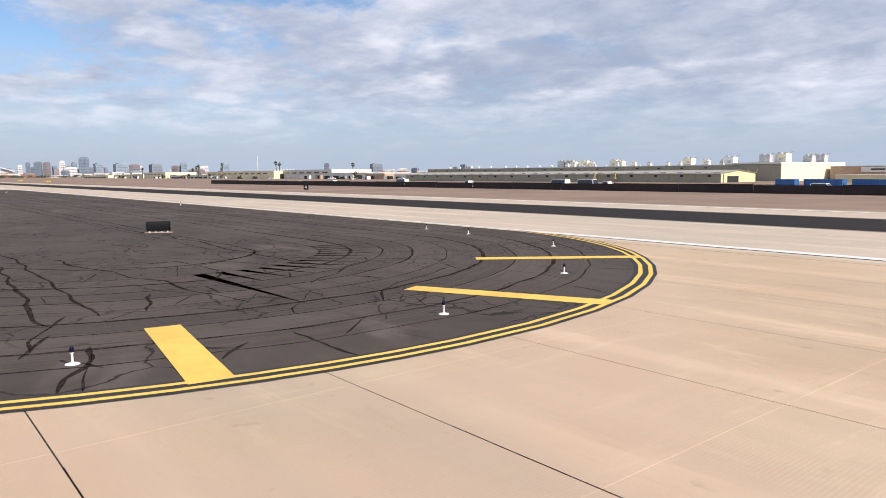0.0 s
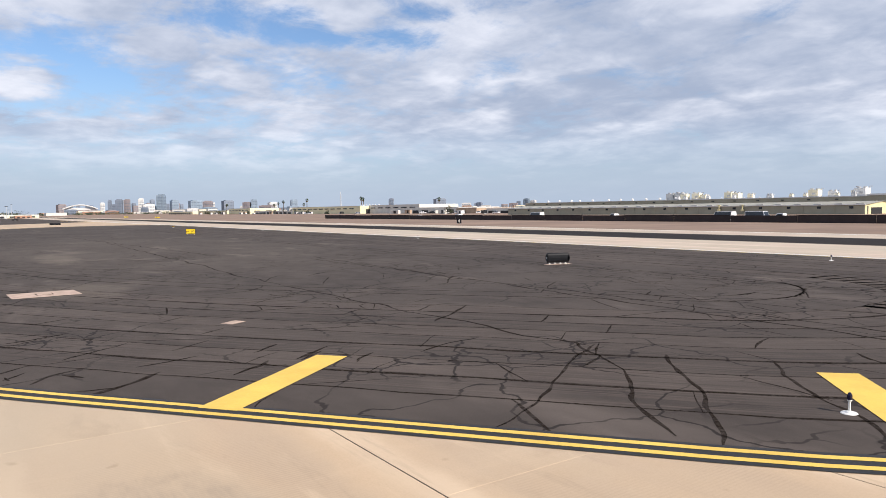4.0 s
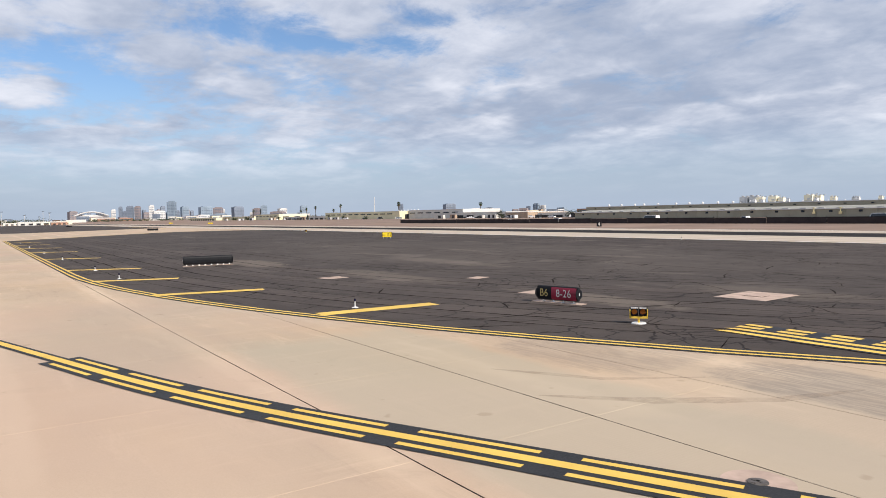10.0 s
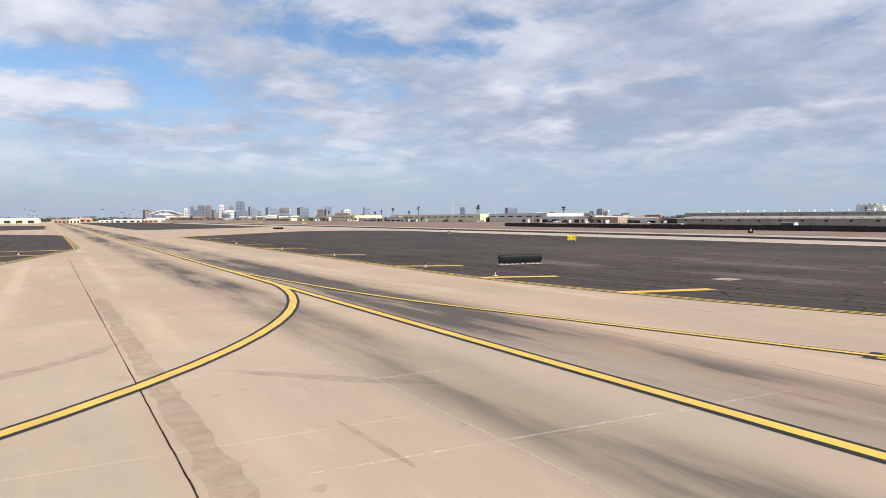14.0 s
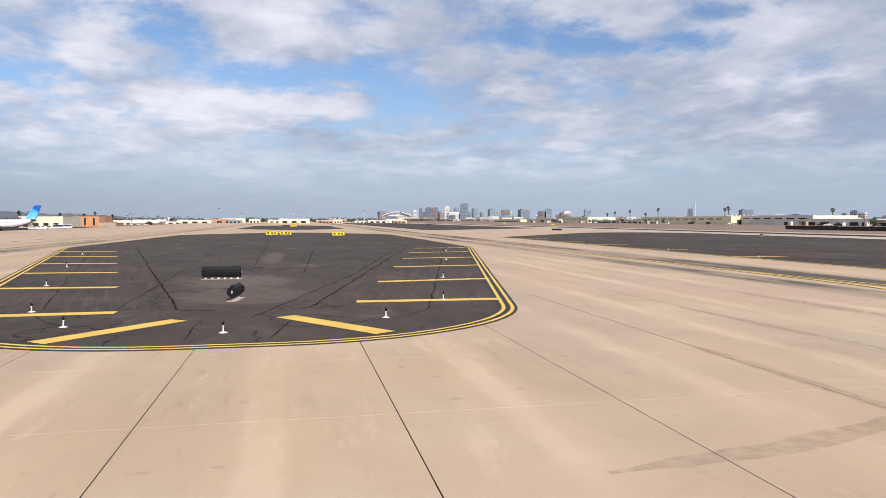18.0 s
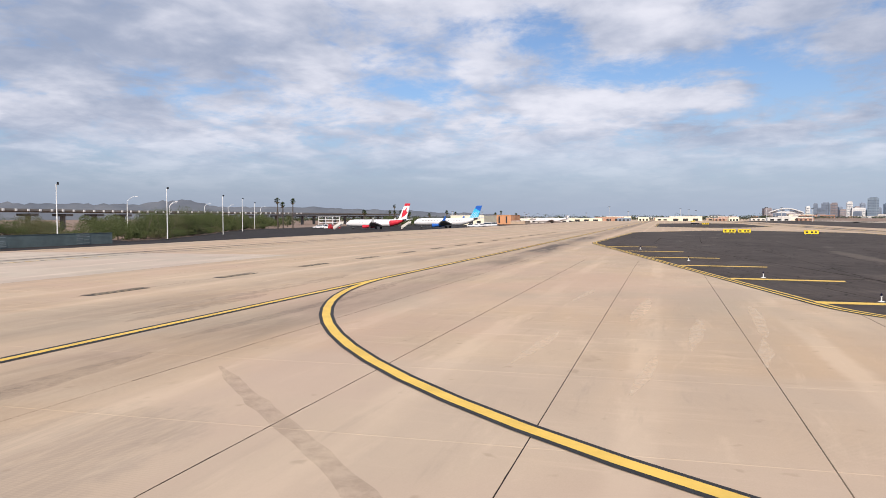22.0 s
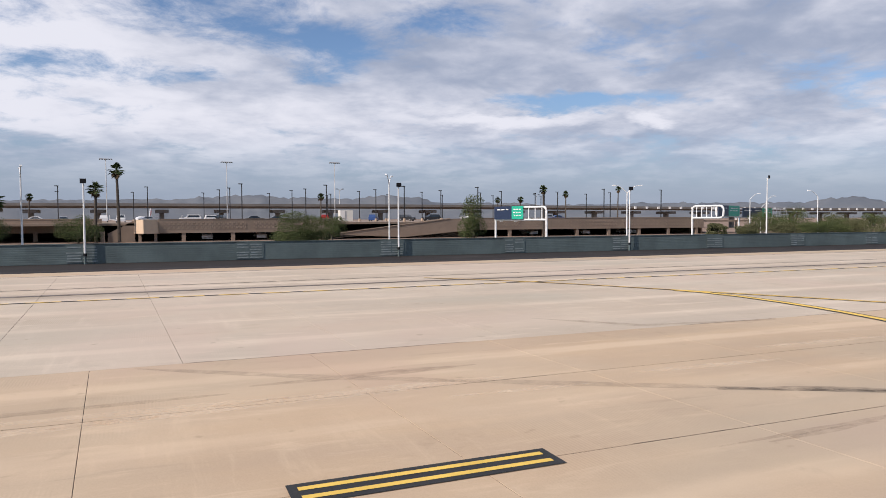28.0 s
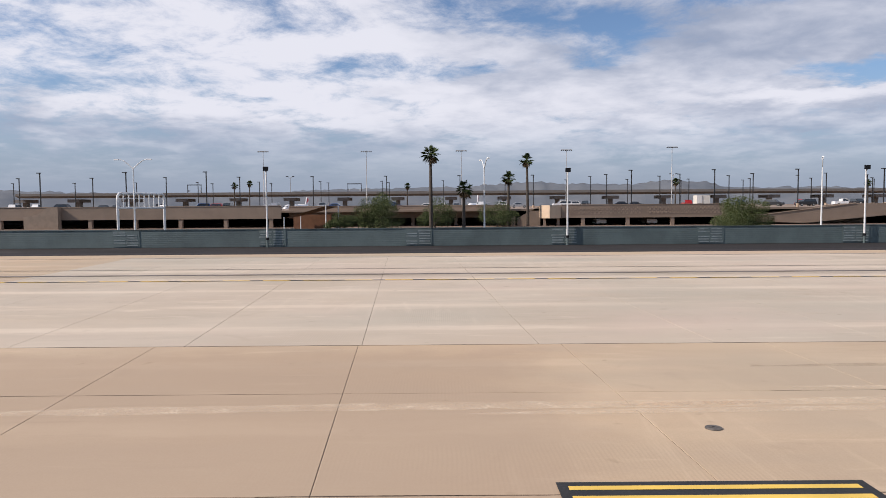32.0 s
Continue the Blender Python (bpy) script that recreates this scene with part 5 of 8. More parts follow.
flat_sign(-147.4, 12.0, 58.0, 1.6, "B5", "yellow direction sign with black arrow reading B5")
flat_sign(-240.0, -93.0, 90.0, 3.0, "", "wide yellow direction sign on the far side of the island")
flat_sign(-240.0, -89.6, 90.0, 3.0, "", "yellow direction sign beside its twin")
flat_sign(-227.0, -77.2, 90.0, 3.0, "", "yellow direction sign with a pale face")
for x, y, w in ((-445, -88, 3.6), (-700, -85, 4.0), (-520, 88, 3.0), (-640, 90, 3.0)):
    flat_sign(x, y, 75.0, w, "", "far-off yellow direction sign beside the pavement")
for x, y, rz, l in ((-470.0, -92.0, 88.0, 5.0), (-300.0, 6.0, 70.0, 4.0), (-560.0, 8.0, 80.0, 4.0)):
    barrel_sign("airfield_sign", x, y, rz + 180, l, [("", l - 0.1, SIGN_YELLOW, BLACK)], "far-off black sign back on white legs", False)


def guard_light(x, y, rz):
    ob = thing("guard_light", x, y, Z_ASPH, rz, "runway guard light with two amber lamps on yellow bracket", "guard light", "guard lights")
    ob.scale = (0.72, 0.72, 0.72)
    part("foot", Shape().tube((0, 0, 0), (0, 0, 0.05), 0.36, 0.33, 18), WHITE_METAL, ob)
    part("post", Shape().tube((0, 0, 0.05), (0, 0, 0.28), 0.05, 0.05, 8), YELLOW_METAL, ob)
    part("bracket", Shape().box(0, 0, 0.26, 0.86, 0.22, 0.10).box(-0.41, 0, 0.26, 0.05, 0.22, 0.42).box(0.41, 0, 0.26, 0.05, 0.22, 0.42), YELLOW_METAL, ob, "yellow cradle")
    for k in (-0.2, 0.2):
        h = part("lamp_housing", Shape().box(k, 0.06, 0.38, 0.37, 0.22, 0.42), BLACK_METAL, ob)
        part("lens", Shape().tube((k, -0.06, 0.58), (k, -0.02, 0.58), 0.13, 0.14, 16), AMBER, h, "round amber lens")
        part("hood", Shape().tube((k, -0.20, 0.59), (k, -0.05, 0.59), 0.155, 0.155, 16, caps=False), BLACK_METAL, h)
        part("corner_plate", Shape().box(k, -0.055, 0.74, 0.34, 0.012, 0.05), WHITE_METAL, h)


guard_light(-59.9, -27.55, 42.0)
guard_light(-210.0, 24.0, 30.0)


def marker(x, y, text):
    ob = thing("distance_marker", x, y, 0, 35.0, "small black distance marker with a white number", "marker")
    part("board", Shape().box(0, 0, 0.12, 1.15, 0.30, 1.15), BLACK_METAL, ob)
    part("leg", Shape().box(-0.4, 0, 0, 0.08, 0.2, 0.12), WHITE_METAL, ob)
    part("leg", Shape().box(0.4, 0, 0, 0.08, 0.2, 0.12), WHITE_METAL, ob)
    letters(text, 1.2, WHITE, ob, pose(0, -0.16, 0.70, 90, 0, 0), "white figure")


marker(-166.0, 83.0, "4")


def manhole(x, y, r, ring=0.0):
    ob = thing("manhole_cover", x, y, Z_SLAB, 0, "round iron manhole cover set in the concrete", "manhole", "manhole covers")
    if ring:
        part("collar", Shape().tube((0, 0, 0.001), (0, 0, 0.005), ring, ring, 36), PAD, ob, "round pale concrete collar")
    part("frame_ring", Shape().tube((0, 0, 0.004), (0, 0, 0.022), r, r * 0.98, 28), IRON, ob)
    part("lid", Shape().tube((0, 0, 0.010), (0, 0, 0.027), r * 0.82, r * 0.80, 28), IRON, ob)
    part("rib", Shape().box(0, 0, 0.02, r * 1.3, 0.05, 0.012).box(0, 0, 0.02, 0.05, r * 1.3, 0.012), IRON, ob)


manhole(-49.2, -37.6, 0.15, 0.52)
manhole(-41.7, -27.3, 0.14)
manhole(-58.2, -125.2, 0.16)
manhole(-7.26, -139.5, 0.15)
manhole(-21.5, -139.8, 0.15)


def pad(x, y, sx, sy, rz, lid, label):
    ob = tagged(thing("concrete_pad", x, y, Z_ASPH, rz), label, "pad", "concrete pads", "structure")
    part("slab", Shape().box(0, 0, 0.0, sx, sy, 0.012), PAD, ob)
    if lid:
        part("lid_gap", Shape().box(0, 0, 0.012, lid * 1.15, lid * 0.95, 0.004), TAR, ob)
        part("lid", Shape().box(0, 0, 0.016, lid, lid * 0.8, 0.012), PAD, ob)


pad(-61.65, -17.55, 2.4, 3.0, 3.0, 0.8, "pink square concrete pad with a recessed lid")
pad(-84.7, -27.6, 1.3, 1.6, 8.0, 0.5, "small pink concrete pad in the asphalt")
pad(-78.0, -21.0, 0.9, 1.3, 20.0, 0.0, "small grey concrete pad in the asphalt")
pad(-68.9, -23.6, 2.6, 1.3, 10.0, 0.4, "small worn concrete pad behind a sign")
pad(-46.7, -12.9, 0.5, 0.7, 30.0, 0.0, "small flat metal cover in the asphalt")


# ---- north side: fence, hangars, works ----
# olive tone of walls in shade; sunlit east ends get cream instead
OLIVE = plain("shaded_olive_cladding", (0.34, 0.325, 0.245), 0.6, vary=0.08, scale=0.2, fine=3.0)
PALE_CREAM = plain("pale_cream_wall", (0.80, 0.73, 0.54), 0.7, vary=0.05, scale=0.2, fine=3.0)
CREAM = plain("cream_wall", (0.78, 0.68, 0.38), 0.7, vary=0.06, scale=0.2, fine=3.0)
OFFWHITE = plain("off_white_wall", (0.66, 0.64, 0.58), 0.65, vary=0.07, scale=0.2, fine=3.0)
ROOF_WHITE = plain("white_roof_sheet", (0.74, 0.73, 0.70), 0.5, vary=0.06, scale=0.3)
ROOF_OLIVE = plain("olive_grey_roof_sheet", (0.36, 0.35, 0.29), 0.6, vary=0.1, scale=0.3)
GREY_METAL = plain("grey_duct_metal", (0.50, 0.50, 0.49), 0.5, 0.0, vary=0.2, scale=0.7)
# near-black for bays, doorways and intakes; paints the shade inside them
DARK_OPEN = plain("dark_opening_shade", (0.02, 0.02, 0.022), 0.7)
WINDOW = plain("dark_window_glass", (0.03, 0.04, 0.05), 0.12, vary=0.3, scale=0.5)
MESH_DARK = plain("dark_fence_screen", (0.030, 0.020, 0.020), 0.8, vary=0.3, scale=0.4)
BLUE_BOX = plain("blue_container_paint", (0.03, 0.13, 0.36), 0.5)
BRICK_TAN = plain("tan_block_wall", (0.46, 0.34, 0.24), 0.8, vary=0.1, scale=0.3)
RUBBER = plain("tyre_rubber", (0.015, 0.015, 0.015), 0.8)
CAR_WHITE = plain("white_car_paint", (0.78, 0.78, 0.77), 0.25, vary=0.03)
CAR_SILVER = plain("silver_car_paint", (0.42, 0.43, 0.44), 0.25, 0.5, vary=0.05)
CAR_DARK = plain("dark_car_paint", (0.025, 0.027, 0.03), 0.22, vary=0.05)
CAR_RED = plain("red_car_paint", (0.36, 0.02, 0.02), 0.25, vary=0.05)
CAR_BLUE = plain("blue_car_paint", (0.03, 0.07, 0.2), 0.25, vary=0.05)


def fence():
    ob = thing("perimeter_fence", 0, 0, 0, 0, "dark screened perimeter fence with posts along the field", "fence")
    for k in range(40):
        x0 = -324.0 + 15.0 * k
        part("screen", Shape().box(x0 + 7.5, 119.6, 0.0, 14.9, 0.05, 1.55 + 0.08 * math.sin(k * 2.1)), MESH_DARK, ob)
        part("post", Shape().tube((x0, 119.5, 0), (x0, 119.5, 1.85), 0.06, 0.06, 6), BLACK_METAL, ob)
    part("top_rail", Shape().box(-24.0, 119.5, 1.55, 600.0, 0.04, 0.05), BLACK_METAL, ob)


fence()


def block(name, x0, x1, y0, y1, h, wall, roof, label, cat="building", lip=0.3, group=""):
    """A flat-roofed building with a parapet and its own roof sheet."""
    ob = thing(name, (x0 + x1) / 2, (y0 + y1) / 2, 0, 0, label, cat, group)
    w, d = x1 - x0, y1 - y0
    part("wall", Shape().box(0, 0, 0, w, d, h), wall, ob)
    part("roof", Shape().box(0, 0, h, w + lip, d + lip, 0.25), roof, ob)
    return ob


def openings(ob, face, us, z, w, h, material, name="window", deep=0.12):
    """Windows or doors on one wall of a block; face: s, e or w."""
    me = ob.children[0].data
    xs, ys = [v.co.x for v in me.vertices], [v.co.y for v in me.vertices]
    for u in us:
        if face == "s":
            s = Shape().box(u, min(ys) - 0.03, z, w, deep, h)
        elif face == "e":
            s = Shape().box(max(xs) + 0.03, u, z, deep, w, h)
        else:
            s = Shape().box(min(xs) - 0.03, u, z, deep, w, h)
        part(name, s, material, ob)


def hangar():
    ob = thing("long_hangar", -225.7, 237.0, 0, 0, "long low hangar with white eaves, shaded olive sides and sunlit cream end wall", "hangar")
    L, d, e, r = 183.0, 24.0, 3.1, 4.2
    # side walls carry shade in their olive, gable ends sunlight in their cream
    part("side_wall", Shape().box(0, -d / 2, 0, L, 0.3, e), OLIVE, ob)
    part("back_wall", Shape().box(0, d / 2, 0, L, 0.3, e), OLIVE, ob)
    for sx in (-1, 1):
        x = sx * (L / 2 - 0.15)
        vs = [(x + a, y, z) for a in (-0.15, 0.15) for y, z in ((-d / 2, 0), (d / 2, 0), (d / 2, e), (0, r), (-d / 2, e))]
        part("end_wall", Shape().add(vs, [(4, 3, 2, 1, 0), (5, 6, 7, 8, 9)] + [(i, (i + 1) % 5, 5 + (i + 1) % 5, 5 + i) for i in range(5)]), CREAM, ob, "gabled end wall in sunlit cream")
    for sy in (-1, 1):
        y1 = sy * (d / 2 + 0.5)
        vs = [(-L / 2 - 0.4, 0, r + 0.05), (L / 2 + 0.4, 0, r + 0.05), (L / 2 + 0.4, y1, e), (-L / 2 - 0.4, y1, e)]
        vs += [(x, y, z + 0.14) for x, y, z in vs]
        part("roof", Shape().add(vs, [(0, 1, 2, 3), (7, 6, 5, 4), (0, 1, 5, 4), (1, 2, 6, 5), (2, 3, 7, 6), (3, 0, 4, 7)]), ROOF_OLIVE, ob, "olive-grey roof sheet")
    part("eave_band", Shape().box(0, -d / 2 - 0.55, e - 0.05, L + 0.8, 0.14, 0.30), ROOF_WHITE, ob, "white eaves band")
    for k in range(17):
        x = -L / 2 + 6 + k * 10.8
        part("window", Shape().box(x, -d / 2 - 0.17, 1.9, 1.3, 0.10, 0.8), WINDOW, ob)
        part("pilaster", Shape().box(x + 5.2, -d / 2 - 0.2, 0, 0.35, 0.2, e - 0.3), OLIVE, ob)
    for k in range(26):
        x = -L / 2 + 4 + k * 7.1
        part("eave_vent", Shape().box(x, -d / 2 + 0.2, e + 0.25, 2.6, 0.5, 0.35), GREY_METAL, ob)
    part("end_door", Shape().box(L / 2 + 0.05, -4.0, 0, 0.12, 7.5, 2.2), DARK_OPEN, ob)
    for x in (38.0, 48.0):
        part("dust_hood", Shape().box(x, -d / 2 - 0.9, 1.2, 0.9, 0.9, 0.9).tube((x, -d / 2 - 0.9, 2.1), (x, -d / 2 - 0.9, 3.5), 0.2, 0.2, 8).box(x, -d / 2 - 0.9, 3.4, 1.0, 0.6, 0.3), CREAM, ob, "cream duct on the wall")


hangar()

big = block("assembly_works", -345.0, -150.0, 262.0, 318.0, 6.2, OLIVE, ROOF_WHITE, "large olive flat-roofed works hall behind the hangar", "factory")
openings(big, "s", [-90 + 11 * k for k in range(17)], 5.1, 1.2, 0.4, WINDOW)
rnd = random.Random(3)


def roof_unit(x, y, z, s, kind):
    ob = thing("roof_unit", x, y, z, rnd.uniform(-8, 8), "", "roof unit", "roof machinery")
    if kind == "dome":
        tagged(ob, "small white turbine vent on a flat roof")
        part("neck", Shape().tube((0, 0, 0), (0, 0, 0.5 * s), 0.5 * s, 0.5 * s, 10), GREY_METAL, ob)
        part("dome", Shape().blob((0, 0, 0.8 * s), 0.75 * s, 4, 0.02, 12, 0.8), ROOF_WHITE, ob, "white ribbed cap", smooth=True)
    else:
        tagged(ob, "boxy grey and white cooling plant on a flat roof")
        part("casing", Shape().box(0, 0, 0.4, 3.6 * s, 3.0 * s, 2.3 * s), rnd.choice((ROOF_WHITE, PALE_CREAM, GREY_METAL, PALE_CREAM)), ob)
        part("skid", Shape().box(0, 0, 0, 3.8 * s, 3.2 * s, 0.4), GREY_METAL, ob)
        part("louvre", Shape().box(0.4, -1.5 * s - 0.03, 0.9, 1.3 * s, 0.1, 0.7 * s), GREY_METAL, ob)
        for k in (-1, 1):
            part("fan_cowl", Shape().tube((k * s, 0, 0.4 + 2.3 * s), (k * s, 0, 0.9 + 2.3 * s), 0.6 * s, 0.65 * s, 12), GREY_METAL, ob)
            part("pipe", Shape().pipe([(k * 1.5 * s, 1.2 * s, 0.4), (k * 1.7 * s, 1.2 * s, 3.1 * s), (k * 2.6 * s, 1.2 * s, 3.1 * s)], 0.16, 6), GREY_METAL, ob)


for k in range(11):
    roof_unit(-335 + 9.0 * k + rnd.uniform(-2, 2), 272, 6.45, 0.9, "dome")
for x, s in ((-249, 1.25), (-244, 1.3), (-239.5, 1.0), (-234, 1.15), (-230, 0.8), (-217, 1.2), (-211.5, 1.0), (-206, 0.7), (-196, 0.5), (-176, 1.2), (-170, 0.9), (-161, 0.8), (-158, 1.3)):
    roof_unit(x, 272 + rnd.uniform(-3, 5), 6.45, s * 0.95, "plant")
for k in range(16):
    roof_unit(-248 + 6.3 * k + rnd.uniform(-2, 2), 268, 6.45, 0.42, rnd.choice(("dome", "plant")))

tall = block("white_works_block", -150.0, -130.7, 261.0, 318.0, 6.9, OLIVE, ROOF_WHITE, "tall pale cream industrial block with stacks on its roof", "factory")
# cream sheet paints the sunlit east face, olive walls the shaded ones
part("lit_wall", Shape().box(9.72, 0, 0, 0.2, 57.0, 6.9), PALE_CREAM, tall, "end wall sheet in sunlit pale cream")
part("roof_edge", Shape().box(0, -28.7, 6.5, 19.6, 0.2, 0.4), ROOF_WHITE, tall)
for u in (-7, -3.5, 0):
    part("brace", Shape().pipe([(u - 0.9, -29.6, 0.2), (u + 0.9, -28.5, 4.6)], 0.16, 6), PALE_CREAM, tall)
openings(tall, "e", [-20, -6, 8], 0.0, 4.0, 2.6, DARK_OPEN, "door")
for x, y, s in ((-141, 270, 1.1), (-137, 276, 1.3), (-134, 292, 1.0), (-135, 305, 1.2)):
    roof_unit(x, y, 7.15, s, "plant")
low = block("low_works_annexe", -129.0, -100.0, 300.0, 330.0, 5.4, BRICK_TAN, ROOF_WHITE, "tan block annexe with a white sign board", "factory")
part("sign_board", Shape().box(3, -15.2, 3.2, 12.0, 0.2, 2.0), ROOF_WHITE, low, "white board with dark bars")
part("bar", Shape().box(3, -15.35, 4.0, 5.0, 0.1, 0.5), BLACK_METAL, low)
block("ochre_shed", -112.0, -40.0, 262.0, 280.0, 2.2, CREAM, ROOF_WHITE, "long low ochre shed beyond the fence", "shed")
for k in range(7):
    x = -84.0 + 5.2 * k
    ob = thing("container", x, 165.0 + 3 * (k % 2), 0, rnd.uniform(-6, 6), "blue steel container standing behind the fence", "container", "blue containers")
    part("box", Shape().box(0, 0, 0, 4.4, 2.4, 1.85), BLUE_BOX, ob)
    for j in range(5):
        part("rib", Shape().box(-1.8 + 0.9 * j, -1.24, 0.15, 0.16, 0.08, 1.65), BLUE_BOX, ob)
    part("lid", Shape().box(0, 0, 1.85, 4.5, 2.5, 0.12), BLUE_BOX, ob)


# ---- vehicles ----
def car(kind, paint, x, y, z, rz, label, group="parked cars"):
    """A parked vehicle, nose along its own +x."""
    ob = thing("pickup_truck" if kind == "pickup" else "van" if kind == "van" else "car", x, y, z, rz, label, "truck" if kind == "pickup" else kind, group)
    L, W, H = {"car": (4.6, 1.8, 1.45), "pickup": (5.6, 1.95, 1.85), "van": (5.8, 2.0, 2.3), "suv": (4.8, 1.9, 1.75)}[kind]
    sill, waist = 0.32, 0.62 * H if kind != "van" else 0.5 * H
    prof = [(-L / 2, sill), (L / 2, sill), (L / 2, waist * 0.82), (L / 2 - 0.15, waist * 0.95), (L * 0.22, waist), (-L / 2 + 0.05, waist)]
    vs = [(px, s * W / 2, pz) for s in (-1, 1) for px, pz in prof]
    n = len(prof)
    part("body", Shape().add(vs, [tuple(range(n)), tuple(range(2 * n - 1, n - 1, -1))] + [(i, n + i, n + (i + 1) % n, (i + 1) % n) for i in range(n)]), paint, ob)
    a, b, c, d = {"car": (0.24, 0.06, -0.22, -0.42), "pickup": (0.22, 0.10, -0.12, -0.16), "van": (0.40, 0.30, -0.48, -0.49), "suv": (0.24, 0.10, -0.42, -0.48)}[kind]
    cab = [(a * L, waist), (b * L, H), (c * L, H), (d * L, waist)]
    vs = [(px, s * (W / 2 - (0.05 if pz == waist else 0.2)), pz) for s in (-1, 1) for px, pz in cab]
    part("cabin", Shape().add(vs, [(0, 1, 2, 3), (7, 6, 5, 4)] + [(i, 4 + i, 4 + (i + 1) % 4, (i + 1) % 4) for i in range(4)]), paint, ob)
    for s in (-1, 1):
        zs = [(a * L - 0.25, waist + 0.06), (b * L - 0.05, H - 0.12), (c * L + 0.1, H - 0.12), (d * L + 0.3, waist + 0.06)]
        vs = [(px, s * (W / 2 - (0.04 if pz < H - 0.3 else 0.165)), pz) for px, pz in zs]
        part("side_window", Shape().add(vs, [(0, 1, 2, 3)]), WINDOW, ob)
    vs = [(a * L - 0.02, -W / 2 + 0.15, waist + 0.05), (a * L - 0.02, W / 2 - 0.15, waist + 0.05), (b * L + 0.06, W / 2 - 0.28, H - 0.1), (b * L + 0.06, -W / 2 + 0.28, H - 0.1)]
    part("windscreen", Shape().add([(px + 0.03, py, pz + 0.02) for px, py, pz in vs], [(0, 1, 2, 3)]), WINDOW, ob)
    for sx in (-0.31, 0.31):
        for s in (-1, 1):
            w = part("wheel", Shape().tube((sx * L, s * (W / 2 - 0.2), 0.33), (sx * L, s * (W / 2 + 0.01), 0.33), 0.33, 0.33, 14), RUBBER, ob)
            part("rim", Shape().tube((sx * L, s * (W / 2 + 0.005), 0.33), (sx * L, s * (W / 2 + 0.025), 0.33), 0.2, 0.18, 10), CAR_SILVER, w)
    for s in (-0.7, 0.7):
        part("headlight", Shape().box(L / 2 + 0.005, s * W * 0.5, waist * 0.66, 0.04, 0.32, 0.14), ROOF_WHITE, ob)
    return ob


for x, y, kind in ((-187, 128, "van"), (-120, 126, "van"), (-112, 127, "van"), (-106, 126, "pickup"), (-228, 127, "suv"), (-155, 128, "pickup"), (-278, 127, "car"), (-258, 130, "car"), (-60, 127, "suv")):
    car(kind, CAR_WHITE, x, y, 0, rnd.choice((0, 180)) + rnd.uniform(-8, 8), "white " + ("pickup truck" if kind == "pickup" else kind) + " parked behind the dark fence", "vehicles by the fence")

# ---- far works to the west ----
PALE_YELLOW = plain("pale_yellow_wall", (0.82, 0.745, 0.48), 0.7, vary=0.05, scale=0.1)
for x0, x1, y0, h, wall, words in ((-1400, -1235, 300, 4.6, PALE_YELLOW, "low pale yellow warehouse with a shaded side"), (-1200, -1050, 300, 5.3, PALE_YELLOW, "pale yellow warehouse with a blank front"),
                                   (-1025, -935, 295, 7.6, PALE_YELLOW, "taller yellow warehouse with a dark canopy"), (-930, -790, 300, 3.6, OFFWHITE, "white low cargo shed with open bays"),
                                   (-778, -613, 290, 7.2, PALE_YELLOW, "long cream hangar with a band of windows"), (-613, -525, 300, 7.6, OFFWHITE, "white roofed hangar with a long ridge"),
                                   (-522, -455, 290, 4.6, OFFWHITE, "white workshop with a tall door"), (-450, -425, 285, 4.0, BRICK_TAN, "small tan workshop with a blank front"), (-420, -352, 290, 3.2, OFFWHITE, "open steel canopy with white roof")):
    ob = block("warehouse", x0, x1, y0, y0 + 40, h, wall, ROOF_WHITE, words, "warehouse", group="works buildings")
    n = int((x1 - x0) / 14)
    openings(ob, "s", [-(x1 - x0) / 2 + 7 + 14 * k for k in range(n)], 0.0 if h < 5 else h * 0.62, 9.0, h * 0.12 if h > 5 else h * 0.55, WINDOW if h > 5 else DARK_OPEN, "window" if h > 5 else "bay")
    openings(ob, "e", [-10, 6], 0.0, 8.0, h * 0.6, DARK_OPEN, "door")
for x in (-640, -634, -628, -622, -616, -610, -604):
    roof_unit(x, 305, 7.45, 0.9, "dome")
ob = thing("steel_mast", -735, 330, 0, 0, "thin steel lattice mast beside the hangars", "mast")
part("mast", Shape().tube((0, 0, 0), (0, 0, 24), 0.8, 0.3, 4), GREY_METAL, ob)
for k in range(24):
    car(rnd.choice(("car", "suv", "van", "pickup")), rnd.choice((CAR_WHITE, CAR_SILVER, CAR_DARK)), rnd.uniform(-900, -340), rnd.uniform(268, 284), 0, rnd.uniform(0, 360), "parked vehicle far off beside the works", "far vehicles")

# ---- downtown skyline ----
# grey, brown and window tones include distance haze: paler and bluer
GLASS_BLUE = plain("blue_glass_facade", (0.26, 0.33, 0.40), 0.35, vary=0.15, scale=0.02, fine=0.3)
TOWER_GREY = plain("hazy_grey_tower_facade", (0.21, 0.25, 0.31), 0.6, vary=0.1, scale=0.02, fine=0.3)
TOWER_PALE = plain("pale_tower_facade", (0.62, 0.62, 0.60), 0.6, vary=0.1, scale=0.02, fine=0.3)
TOWER_BROWN = plain("hazy_brown_tower_facade", (0.29, 0.25, 0.25), 0.6, vary=0.1, scale=0.02, fine=0.3)
FAR_GLASS = plain("hazy_far_window_glass", (0.14, 0.18, 0.235), 0.3, vary=0.2, scale=0.05, fine=0.4)
FACADES = {"b": GLASS_BLUE, "g": TOWER_GREY, "p": TOWER_PALE, "r": TOWER_BROWN}
FACADE_WORDS = {"b": "blue glass", "g": "dark grey", "p": "pale concrete", "r": "brown brick"}


